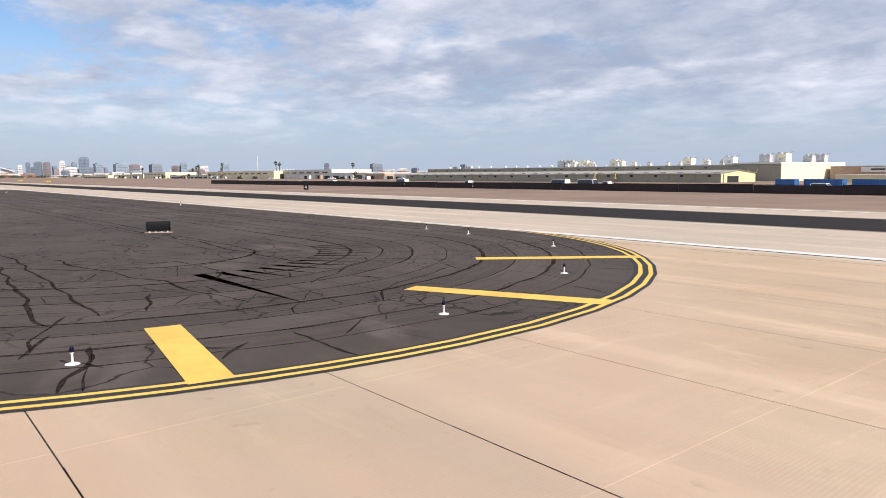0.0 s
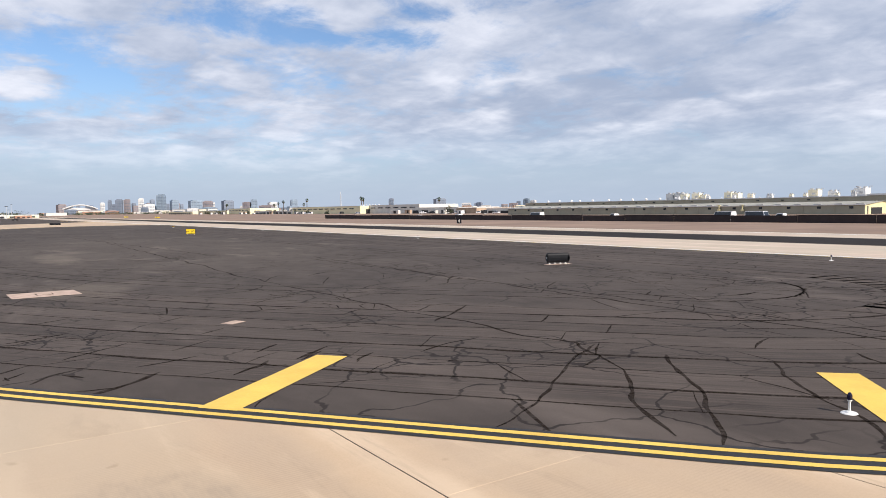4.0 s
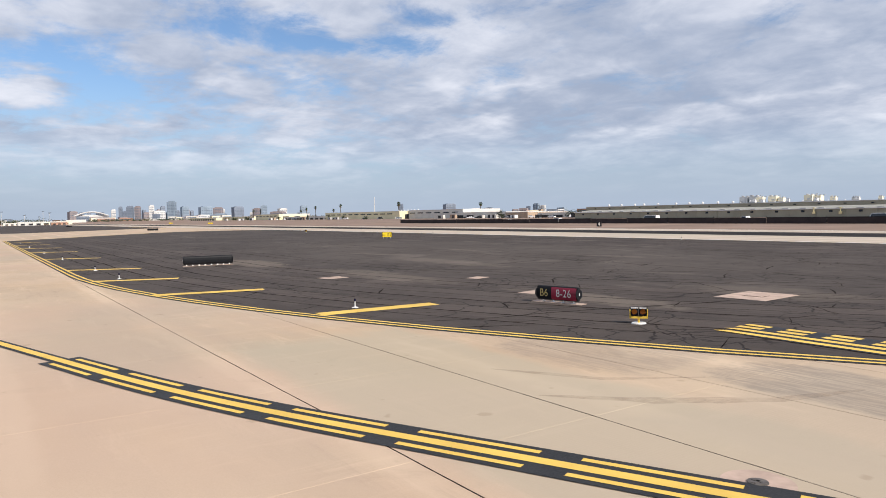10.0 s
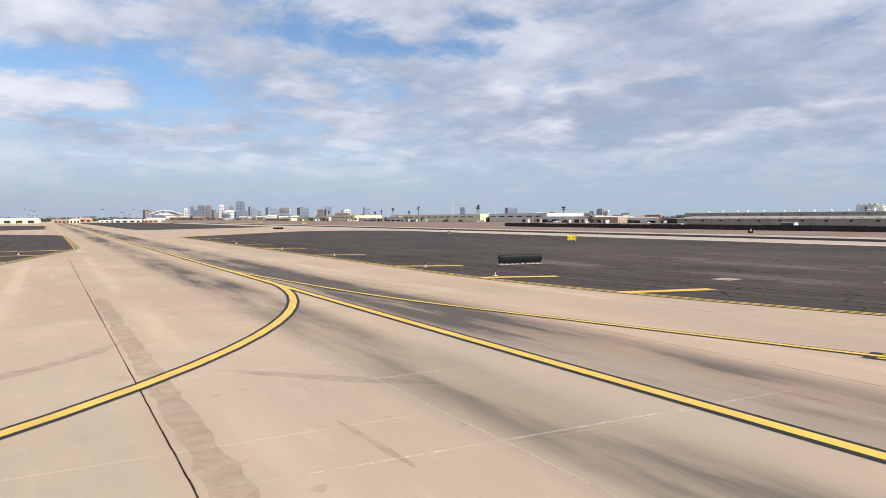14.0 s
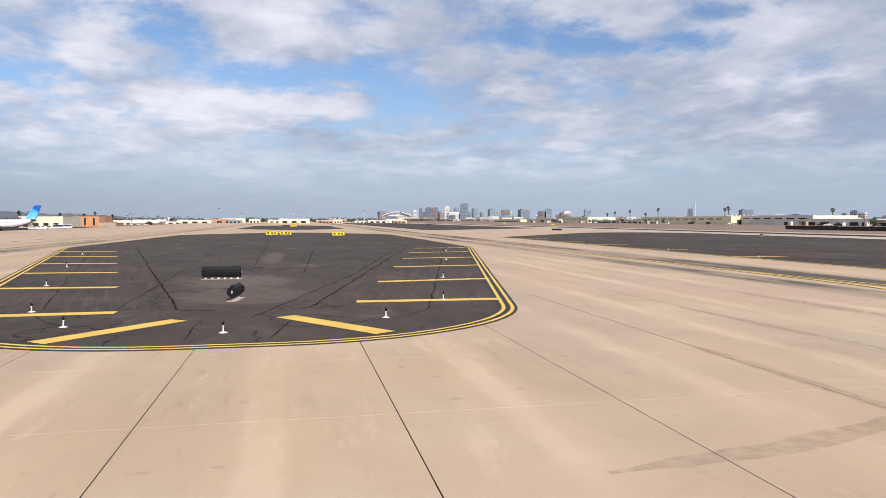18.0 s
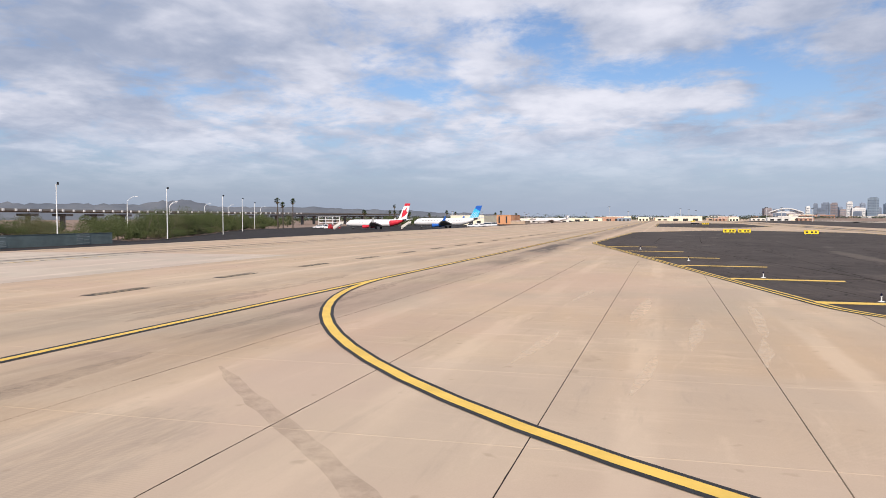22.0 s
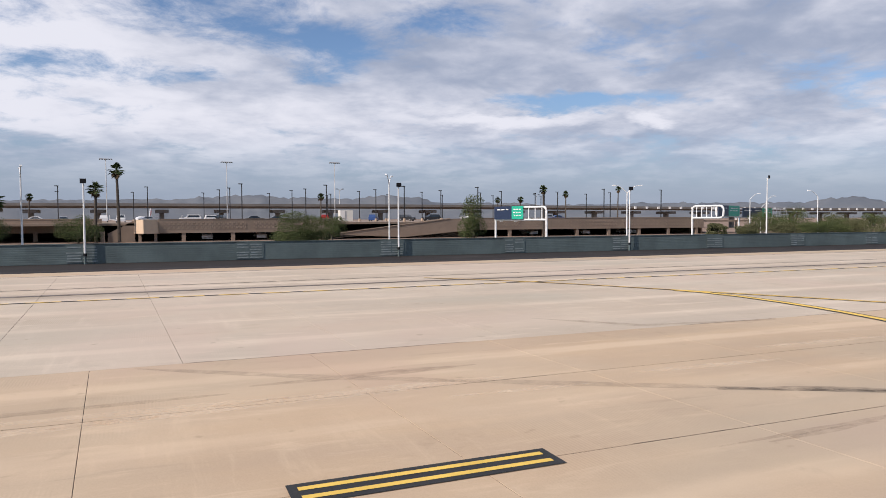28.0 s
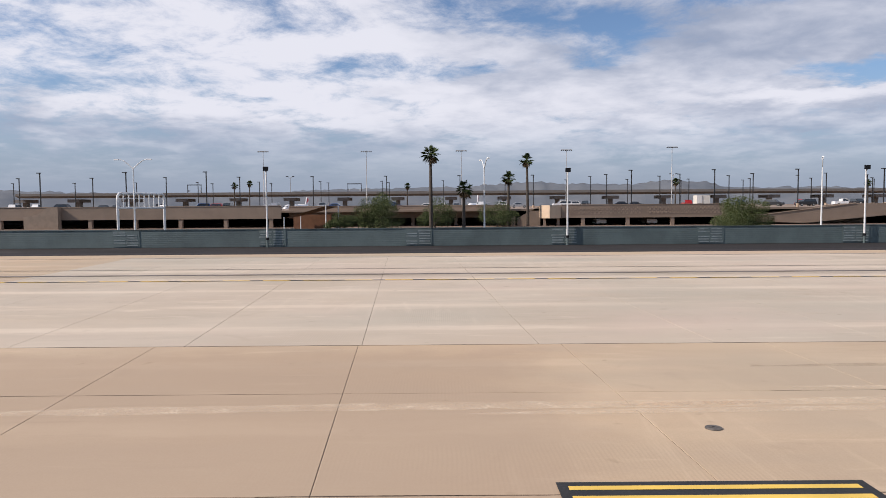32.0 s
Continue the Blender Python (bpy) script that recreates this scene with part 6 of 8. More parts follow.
def tower(bearing, width, height, tone, far=4000.0):
    a = radians(bearing)
    x, y = -55 - far * math.sin(a), -75 + far * math.cos(a)
    ob = thing("tower_block", x, y, 0, bearing + 24 * math.sin(bearing * 37.0), FACADE_WORDS[tone] + " tower of the far city skyline", "tower", "city skyline")
    m = FACADES[tone]
    width *= 0.86
    deep = width * 0.75
    h = height - 2
    part("shaft", Shape().box(0, 0, 0, width, deep, h * 0.94), m, ob)
    part("crown", Shape().box(width * 0.06, 0, h * 0.94, width * 0.72, deep * 0.8, h * 0.06), m, ob)
    floors = max(2, int(h / 9.0))
    for k in range(floors):
        z = 4 + k * (h * 0.9 - 4) / floors
        part("window_band", Shape().box(0, -deep / 2 - 0.2, z, width * 0.9, 0.5, 2.4), FAR_GLASS, ob)
    for k in range(floors):
        z = 4 + k * (h * 0.9 - 4) / floors
        part("window_band", Shape().box(width / 2 + 0.2, 0, z, 0.5, deep * 0.86, 2.4), FAR_GLASS, ob)
    for u in (-0.3, 0.0, 0.3):
        part("fin", Shape().box(u * width, -deep / 2 - 0.6, 0, width * 0.05, 1.0, h * 0.92), m, ob)


SKYLINE = ((83.25, 45, 54, "r"), (80.57, 24, 61, "p"), (80.08, 20, 75, "g"), (79.45, 36, 78, "g"), (78.91, 32, 77, "r"), (77.95, 31, 82, "p"), (77.45, 67, 51, "p"), (77.16, 25, 75, "g"),
           (76.53, 47, 102, "b"), (75.6, 44, 72, "b"), (75.08, 19, 50, "g"), (74.1, 71, 70, "b"), (73.17, 54, 65, "r"), (71.7, 64, 67, "g"), (70.27, 43, 57, "r"), (69.7, 38, 73, "b"),
           (68.3, 51, 55, "p"), (66.63, 40, 67, "b"), (58.85, 31, 68, "g"), (54.9, 70, 63, "g"), (51.86, 31, 35, "g"), (48.5, 25, 41, "g"), (47.85, 38, 55, "b"), (47.34, 34, 45, "p"))
for row in SKYLINE:
    tower(*row)
for k in range(30):
    b = rnd.uniform(44, 86)
    tower(b, rnd.uniform(30, 70), rnd.uniform(16, 34), rnd.choice("pgrb"), rnd.uniform(3300, 3900))
for k in range(22):
    b = rnd.uniform(69, 83.5)
    tower(b, rnd.uniform(20, 44), rnd.uniform(34, 62), rnd.choice("pgrbg"), rnd.uniform(4050, 4300))
TERRACOTTA = plain("terracotta_wall", (0.42, 0.24, 0.16), 0.8, vary=0.1, scale=0.05)
LOW_PAINTS = ((OFFWHITE, "white"), (OFFWHITE, "white"), (TOWER_GREY, "grey"), (TERRACOTTA, "terracotta"), (BRICK_TAN, "tan"), (PALE_CREAM, "cream"))
for k in range(90):          # low town along the horizon
    a, far = radians(rnd.uniform(40, 96)), rnd.uniform(2300, 3300)
    paint, word = rnd.choice(LOW_PAINTS)
    w, h = rnd.uniform(14, 55), rnd.uniform(5, 15)
    ob = thing("town_house", -55 - far * math.sin(a), -75 + far * math.cos(a), 0, math.degrees(a) + rnd.uniform(-30, 30), "small %s building of the far town" % word, "building", "far town")
    part("wall", Shape().box(0, 0, 0, w, 18, h), paint, ob)
    part("roof", Shape().box(0, 0, h, w + 1, 19, 0.8), rnd.choice((ROOF_WHITE, TOWER_GREY)), ob)
    part("window_band", Shape().box(0, -9.1, h * 0.45, w * 0.8, 0.4, h * 0.2), FAR_GLASS, ob)


def arena():
    a = radians(82.0)
    ob = thing("arena", -55 - 3900 * math.sin(a), -75 + 3900 * math.cos(a), 0, 82.0, "wide arena with an arched white roof truss and brick base", "arena")
    part("base", Shape().box(0, 0, 0, 155, 60, 22), TOWER_BROWN, ob)
    part("upper_wall", Shape().box(0, 4, 22, 140, 50, 10), TOWER_PALE, ob)
    arc = [(-78 + 156 * i / 16, -32, 26 + 20 * math.sin(math.pi * i / 16)) for i in range(17)]
    part("arch", Shape().pipe(arc, 3.0, 6), TOWER_PALE, ob, "pale steel roof arch")
    part("roof", Shape().add([(x, y, z - 4) for y in (-30, 30) for x, _, z in arc], [(i, i + 1, 18 + i, 17 + i) for i in range(16)]), TOWER_GREY, ob)


arena()


# ---- plants ----
def leaf_mat(name, dark, light):
    m = Nodes(name, 0.7)
    m.bsdf.inputs["Specular IOR Level"].default_value = 0.08
    c = m.mix(m.island(), dark, light)
    c = m.mix(m.math("MULTIPLY", m.noise(0.9, 3.0), 0.5), c, dark)
    return m.done(c)


LEAF = leaf_mat("olive_leaves", (0.060, 0.078, 0.030), (0.115, 0.135, 0.058))
LEAF_DRY = leaf_mat("dry_olive_leaves", (0.075, 0.080, 0.040), (0.15, 0.15, 0.075))
LEAF_FAR = leaf_mat("far_dark_leaves", (0.045, 0.056, 0.034), (0.085, 0.098, 0.062))
PALM_LEAF = leaf_mat("palm_fronds", (0.030, 0.048, 0.018), (0.075, 0.095, 0.035))
PALM_DEAD = leaf_mat("dead_palm_fronds", (0.12, 0.085, 0.05), (0.20, 0.15, 0.09))
PALM_BARK = plain("dark_palm_trunk", (0.075, 0.060, 0.047), 0.9, vary=0.3, scale=3.0, bump=0.4)
BARK = plain("rough_bark", (0.13, 0.10, 0.075), 0.9, vary=0.3, scale=3.0, bump=0.4)


def leaves(shape, c, rx, ry, rz, count, size, rng):
    for _ in range(count):
        a, u = rng.uniform(0, 2 * math.pi), rng.uniform(-0.9, 1)
        q = rng.uniform(0.35, 1.0) ** 0.6
        w = math.sqrt(max(0, 1 - u * u))
        p = Vector((c[0] + rx * q * w * math.cos(a), c[1] + ry * q * w * math.sin(a), c[2] + rz * q * u))
        d = Vector((rng.uniform(-1, 1), rng.uniform(-1, 1), rng.uniform(-0.6, 1))).normalized()
        e = d.orthogonal().normalized()
        f = d.cross(e)
        s = size * rng.uniform(0.6, 1.4)
        shape.add([p - e * s, p + f * s * 0.5, p + e * s, p - f * s * 0.5], [(0, 1, 2, 3)])


def tree(name, x, y, h, w, seed, material=LEAF, label="", leaf=0.16, count=1500, z=0.0):
    """A broad desert tree: forked trunk, limbs and a crown of leaf clumps."""
    rng = random.Random(seed)
    ob = thing(name, x, y, z, 0, label or "bushy olive-green desert tree beside the yard", name, "desert shrubs" if name == "shrub" else "desert trees")
    trunk, crown = Shape(), Shape()
    trunk.pipe([(0, 0, 0), (rng.uniform(-.1, .1), 0.05, h * 0.2), (rng.uniform(-.3, .3), 0.1, h * 0.4)], 0.05 * h * 0.6, 8, 0.03 * h * 0.6)
    part("trunk", trunk, BARK, ob)
    clumps = max(12, int(w * 3.4))
    count, leaf = int(count * 11.0), leaf * 0.48
    for k in range(clumps):
        a, r = rng.uniform(0, 2 * math.pi), w / 2 * math.sqrt(rng.random()) * 0.85
        top = 1 - 0.5 * (r / (w / 2)) ** 2
        cz = h * rng.uniform(0.16, 0.84) * top + 0.04 * h
        c = (r * math.cos(a), r * math.sin(a) * 0.8, cz)
        if k < 6:
            part("limb", Shape().pipe([(0, 0, h * 0.15), (c[0] * 0.5, c[1] * 0.5, cz * 0.65), (c[0] * 0.9, c[1] * 0.9, cz)], 0.02 * h, 5, 0.006 * h), BARK, ob)
        leaves(crown, c, w * rng.uniform(0.16, 0.26), w * rng.uniform(0.15, 0.24), h * rng.uniform(0.13, 0.22), count // clumps, leaf, rng)
    part("crown", crown, material, ob)
    return ob


def palm(x, y, h, seed, label="", z=0.0, crown=1.0):
    """A tall fan palm: leaning trunk, ball of fronds, hanging dead skirt."""
    rng = random.Random(seed)
    ob = thing("fan_palm", x, y, z, rng.uniform(0, 360), label or "tall fan palm with a round crown of fronds", "palm", "fan palms")
    lean = rng.uniform(-0.25, 0.25)
    top = Vector((lean, 0.1, h - 1.1 * crown))
    part("trunk", Shape().pipe([(0, 0, 0), (lean * 0.2, 0, h * 0.3), (lean * 0.6, 0.05, h * 0.7), top], 0.30 * crown, 9, 0.19 * crown), PALM_BARK, ob)
    green, dead = Shape(), Shape()
    for k in range(44):
        dry = k >= 34
        az, el = rng.uniform(0, 2 * math.pi), radians(rng.uniform(-85, -50) if dry else rng.uniform(-38, 85))
        d = Vector((math.cos(az) * math.cos(el), math.sin(az) * math.cos(el), math.sin(el)))
        side = Vector((-math.sin(az), math.cos(az), 0))
        stem, fan = rng.uniform(0.5, 0.8) * crown, rng.uniform(0.75, 1.05) * crown
        hub = top + Vector((0, 0, 0.25)) + d * stem
        s = dead if dry else green
        s.pipe([top + Vector((0, 0, 0.2)), hub], 0.03, 4)
        for j in range(-5, 6):
            w = d * math.cos(j * 0.26) + side * math.sin(j * 0.26)
            tip = hub + w * fan * (1 - 0.035 * abs(j)) - Vector((0, 0, 0.16 * fan))
            up = d.cross(side) * 0.04
            s.add([hub, hub + w * fan * 0.55 + side * 0.06 + up, tip, hub + w * fan * 0.55 - side * 0.06 - up], [(0, 1, 2, 3)])
    part("frond_crown", green, PALM_LEAF, ob)
    part("dead_skirt", dead, PALM_DEAD, ob, "dry brown hanging fronds")
    return ob


palm(-1.0, -230.0, 12.3, 1, "tall fan palm with a thick dark trunk")
palm(-19.1, -262.0, 13.4, 2, "tall slim fan palm beside the garage stair")
palm(-15.4, -262.6, 10.1, 3, "middle-sized fan palm before the garage")
palm(-5.8, -231.5, 7.3, 4, "short fan palm with a full crown")
for k, (x, y, h) in enumerate(((-94.5, -245, 9.9), (-136, -347, 10.9), (-147.8, -321.8, 12.3), (-166, -319, 13.9), (-133, -325, 10.6), (62, -346.5, 11.3), (62.5, -366, 12.6), (8.8, -360, 11.2), (-69.2, -327.5, 11.0),
                               (-358.0, -289, 15.0), (-359.5, -287.0, 13.0), (-365.5, -285.0, 14.8), (-764, -388, 19.5))):
    palm(x, y, h, 10 + k, crown=0.62 if k == 0 else 1.5 if x < -700 else 1.1 if x < -200 else 0.8)
tree("tree", 5.8, -226.0, 6.6, 7.6, 21, LEAF, "broad light-green desert tree beside the sail")
tree("tree", 14.5, -246.0, 3.2, 5.2, 22, LEAF, "low dark green bush by the garage wall", count=700)
tree("tree", -13.0, -258.6, 5.2, 7.6, 23, LEAF, "round green tree before the garage", count=1100)
tree("tree", -1.4, -247.0, 6.2, 6.4, 27, LEAF, "round green tree behind a palm", count=900)
tree("tree", -42.6, -221.5, 5.1, 8.0, 24, LEAF, "dense round green tree at the foot of the ramp", count=1700)
tree("tree", -69.4, -223.0, 7.6, 4.6, 25, LEAF, "narrow dark green tree beside the sign gantry", count=1000)
for k, (x, y, h, w, m) in enumerate(((-131, -238, 3.0, 4.5, LEAF_DRY), (-140, -239, 3.2, 5, LEAF_DRY), (-150, -239, 3.2, 7, LEAF_DRY), (-160, -240, 3.4, 8, LEAF), (-170, -243, 4.6, 9, LEAF), (-179, -244, 5.0, 9, LEAF_DRY), (-175, -262, 5.0, 12, LEAF))):
    tree("tree", x, y, h, w, 40 + k, m, "bushy olive-green desert tree along the yard" if m is LEAF else "dry grey-green desert shrub along the yard", leaf=0.2, count=900)
for k in range(25):          # the dense belt along the apron's edge
    x = -190.0 - 7.9 * k
    tree("tree", x, apron_edge(x) - 6.0 - 2.5 * math.sin(k * 1.9), (6.4 if k < 2 else 8.3) + 1.0 * math.sin(k * 2.3), 10.5 + 1.5 * math.sin(k * 1.7), 70 + k, LEAF_DRY if k == 5 else LEAF, "bushy olive-green desert tree along the apron edge", leaf=0.2, count=900)

tree("tree", -54.5, -252.0, 5.9, 5.6, 28, LEAF, "small round green tree beside the ramp", count=800)
for k in range(26):          # a second, looser row behind it
    x = -166.0 - 11.0 * k
    tree("tree", x, apron_edge(x) - (24.0 if x < -190 else 34.0) - 9.0 * math.sin(k * 2.9), 6.6 + 1.4 * math.sin(k * 1.3), 10.0 + 2.0 * math.sin(k * 2.1), 130 + k, LEAF_DRY if k % 6 == 2 else LEAF, "bushy desert tree in the strip behind the apron", leaf=0.22, count=700)
for k in range(28):          # undergrowth along the front of the belt
    x = -172.0 - 7.2 * k
    y = apron_edge(x) - 2.0 - 1.2 * math.sin(k * 1.9) if x < -188 else -233.0
    tree("shrub", x, y, 2.2 + 1.2 * abs(math.sin(k * 2.7)), 6.5 + 2.0 * math.sin(k * 1.3), 600 + k, LEAF_DRY if k % 5 == 0 else LEAF, "dense dark green shrub along the apron edge", 0.22, 420)

# ---- south side: poles, lamps, gantries ----
FENCE_TEAL = plain("grey_teal_fence_steel", (0.108, 0.145, 0.144), 0.7, vary=0.16, scale=0.35, fine=5.0)
POLE_WHITE = plain("white_pole_paint", (0.76, 0.76, 0.74), 0.45, vary=0.08)
POLE_BLACK = plain("dark_bronze_pole_paint", (0.018, 0.017, 0.016), 0.5)
SIGN_GREEN = plain("green_road_sign", (0.016, 0.42, 0.27), 0.45, vary=0.06)
SIGN_NAVY = plain("navy_road_sign", (0.02, 0.034, 0.075), 0.45, vary=0.06)


def flood_pole(x, y, h, rz=0.0):
    low = -0.9 if x > -165 else 0.0
    y = -212.55 if x > -110 else y
    ob = thing("floodlight_pole", x, y, 0, rz, "white yard pole with a square black floodlight", "light pole", "yard floodlights")
    part("foot", Shape().tube((0, 0, 0.0), (0, 0, 0.3), 0.19, 0.17, 10), BLACK_METAL, ob)
    part("stub", Shape().tube((0, 0, low), (0, 0, 0.02), 0.13, 0.13, 8), FENCE_TEAL, ob)
    part("pole", Shape().tube((0, 0, 0.3), (0, 0, h - 0.5), 0.12, 0.085, 10), POLE_WHITE, ob)
    part("arm", Shape().box(0, 0.1, h - 0.65, 0.08, 0.5, 0.08), POLE_WHITE, ob)
    part("floodlight", Shape().box(0, 0.28, h - 0.55, 0.62, 0.26, 0.50), BLACK_METAL, ob, "square black floodlight head")


for x, y, h, rz in ((18.7, -213.0, 8.9, 5), (-17.8, -214.3, 8.5, 0), (-54.0, -214.4, 8.6, -5), (-90.1, -217.0, 8.6, 0), (-123.8, -218.7, 11.3, 50), (-160.0, -218.8, 11.1, 55), (-200.0, -226.0, 13.2, 60), (55.5, -212.5, 8.9, 0), (-244.5, -241.0, 12.8, 60), (-290.0, -264.0, 13.3, 60), (-336.0, -288.0, 12.8, 60), (92.0, -212.0, 8.9, 0)):
    flood_pole(x, y, h, rz)


def street_lamp(x, y, h, rz, arms):
    ob = thing("street_lamp", x, y, 0, rz, "white street lamp with %s curved arm%s" % (("one", "") if arms == 1 else ("two", "s")), "street lamp", "white street lamps")
    part("pole", Shape().tube((0, 0, 0), (0, 0, h - 1.4), 0.14, 0.09, 10), POLE_WHITE, ob)
    part("foot", Shape().box(0, 0, 0, 0.5, 0.5, 0.25), POLE_WHITE, ob)
    for s in (-1, 1)[:arms]:
        arc = [(s * 2.2 * t, 0, h - 1.4 + 1.4 * math.sin(t * math.pi / 2)) for t in (0, 0.15, 0.35, 0.6, 0.8, 1.0)]
        a = part("arm", Shape().pipe(arc, 0.08, 8, 0.055), POLE_WHITE, ob)
        part("lamp_head", Shape().box(s * 2.45, 0, h - 0.12, 0.75, 0.32, 0.18, 0, 0.8), POLE_WHITE, a)


for x, y, h, rz, arms in ((-58.7, -231.0, 10.7, 62, 2), (43.2, -232.0, 11.2, 0, 2), (-103.5, -231.0, 9.8, -15, 2), (-155.3, -253.0, 9.6, -10, 1), (-164.8, -242.5, 10.0, 170, 1), (-214.5, -251.0, 11.6, -40, 1),
                          (-265.6, -278.0, 11.5, -40, 1), (-300.4, -306.0, 12.0, -40, 1), (-313.0, -298.0, 12.0, -40, 1), (-358.3, -317.4, 12.2, -40, 1), (-400.0, -325.0, 12.2, -40, 1), (-8.9, -232.0, 10.9, 100, 2), (-170, -262, 9.6, -10, 1), (-182, -275, 9.0, 0, 1), (130, -232, 10.9, 0, 2)):
    street_lamp(x, y, h, rz, arms)


def gantry(x, y, rz, span, h, panels, bars, label, legs=(-1, 1)):
    """A white tube frame over the road; panels: (from, to, paint, rows of lettering)."""
    ob = thing("sign_gantry", x, y, 0, rz, label, "sign gantry", "road sign gantries")
    w, r, lo = span / 2, 0.20, h - 2.2
    for s in (-1, 1):
        rise = [(s * w, 0, h - 0.9), (s * (w - 0.12), 0, h - 0.35), (s * (w - 0.45), 0, h - 0.06), (s * (w - 0.9), 0, h)]
        if s in legs:
            part("leg", Shape().pipe([(s * w, 0, 0), (s * w, 0, lo - 0.5)] + rise, r, 10), POLE_WHITE, ob)
        else:
            part("end_loop", Shape().pipe([(s * (w - 0.9), 0, lo), (s * (w - 0.45), 0, lo + 0.06), (s * (w - 0.12), 0, lo + 0.35)] + rise, r, 10), POLE_WHITE, ob)
    part("top_chord", Shape().tube((-w + 0.8, 0, h), (w - 0.8, 0, h), r, r, 10), POLE_WHITE, ob)
    part("bottom_chord", Shape().tube((-w if -1 in legs else 0.85 - w, 0, lo), (w if 1 in legs else w - 0.85, 0, lo), r * 0.9, r * 0.9, 10), POLE_WHITE, ob)
    for k in range(bars[2]):
        bx = bars[0] + (bars[1] - bars[0]) * (k + 0.5) / bars[2]
        part("web_post", Shape().tube((bx, 0, lo), (bx, 0, h), 0.10, 0.10, 8), POLE_WHITE, ob)
    for a, b, paint, rows in panels:
        p = part("sign_panel", Shape().box((a + b) / 2, 0.35, lo + 0.1, b - a, 0.10, h - lo + 0.15), paint, ob, "road sign panel with pale bars")
        for j in range(rows):
            z = h - 0.45 - j * 0.55
            for i in range(3):
                part("bar", Shape().box(a + (b - a) * (0.25 + 0.24 * i + 0.04 * (j % 2)), 0.42, z, (b - a) * (0.19 if i != j else 0.13), 0.02, 0.20), ROOF_WHITE, p)
        part("lamp", Shape().box((a + b) / 2, 0.75, lo - 0.35, 0.3, 0.5, 0.15), POLE_WHITE, p)
    return ob


gantry(-85.9, -238.7, -80.0, 14.6, 5.9, [(1.9, 7.2, SIGN_NAVY, 1), (-1.4, 1.9, SIGN_GREEN, 3)], (-7.0, -1.6, 3), "white tube gantry with navy and green road signs")
gantry(-120.2, -229.0, -77.0, 6.6, 6.1, [], (-2.4, 2.9, 5), "white one-legged sign arm with empty bars, seen from behind", (1,))
gantry(-145.4, -249.8, 26.0, 14.4, 6.4, [(0.6, 6.8, SIGN_NAVY, 1), (-6.4, 0.6, SIGN_GREEN, 2)], (-7.0, 7.0, 2), "white one-legged gantry carrying a navy and a green sign", (-1,))
gantry(-180.5, -273.0, 16.5, 28.0, 7.2, [(5.6, 11.5, SIGN_NAVY, 1), (0.9, 5.5, SIGN_NAVY, 1), (-4.7, 0.8, SIGN_GREEN, 2)], (-13.6, -5.0, 4), "wide white gantry with dark and green signs")
gantry(44.2, -237.0, 74.0, 10.6, 6.2, [], (-4.6, 4.6, 8), "white tube gantry with empty bars beside the garage")


def deck_pole(x, y, top):
    ob = thing("deck_lamp", x, y, 3.3, 0, "dark bronze lamp pole standing on the garage deck", "lamp pole", "garage deck lamps")
    part("pole", Shape().box(0, 0, 0, 0.17, 0.17, top - 3.3), POLE_BLACK, ob)
    part("head", Shape().box(0.22, 0, top - 3.45, 0.75, 0.36, 0.17), POLE_BLACK, ob)
    part("base", Shape().tube((0, 0, 0), (0, 0, 0.7), 0.3, 0.28, 10), BRICK_TAN, ob)
    return ob


DECK_ROWS = ([(x, -263.5) for x in (58.4, 42.9, 91.5, 75.0)] + [(x, -268.5) for x in (-40.7, -57.4, -74.2, -91.5, -108.5, -125.0, -142.0)] + [(60.2 - 16.75 * k, -288.0) for k in range(-3, 13)]
             + [(-39.0 - 16.9 * k, -299.0) for k in range(7)] + [(64.0 - 16.8 * k, -320.0) for k in range(-3, 13)] + [(x, -331.0) for x in (63.5, 46.5, 30.0, 12.5, -72.0, -90.0, -128.0)])
first = None
for x, y in DECK_ROWS:
    if first is None:
        first = deck_pole(x, y, 10.9)
    else:
        copy_thing(first, pose(x, y, 3.3))

for x, h in ((-87.8, 25.2), (-48.8, 24.4), (-10.0, 24.4), (25.0, 24.4), (63.0, 24.6)):
    y = -387.5
    ob = thing("high_mast", x, y, 0, 0, "tall thin lighting mast with a ring of lamps", "light mast", "high masts")
    part("mast", Shape().tube((0, 0, 0), (0, 0, h), 0.20, 0.10, 8), GREY_METAL, ob)
    part("lamp_ring", Shape().box(0, 0, h - 0.2, 3.9, 0.22, 0.18), GREY_METAL, ob)
    for j in range(6):
        part("lamp", Shape().box(-1.8 + 0.72 * j, 0, h - 0.48, 0.4, 0.4, 0.28), POLE_BLACK, ob)

# ---- parking garage ----
GARAGE = plain("tan_precast_concrete", (0.265, 0.20, 0.15), 0.85, vary=0.10, scale=0.3, fine=6.0, bump=0.2)
GARAGE_RELIEF = plain("tan_relief_concrete", (0.30, 0.228, 0.17), 0.85, vary=0.10, scale=1.0, fine=6.0)


# garage tan brightened to look sunlit
STAIR_TAN = plain("sunlit_tan_stair_concrete", (0.62, 0.47, 0.33), 0.85, vary=0.08, scale=0.5, fine=6.0)


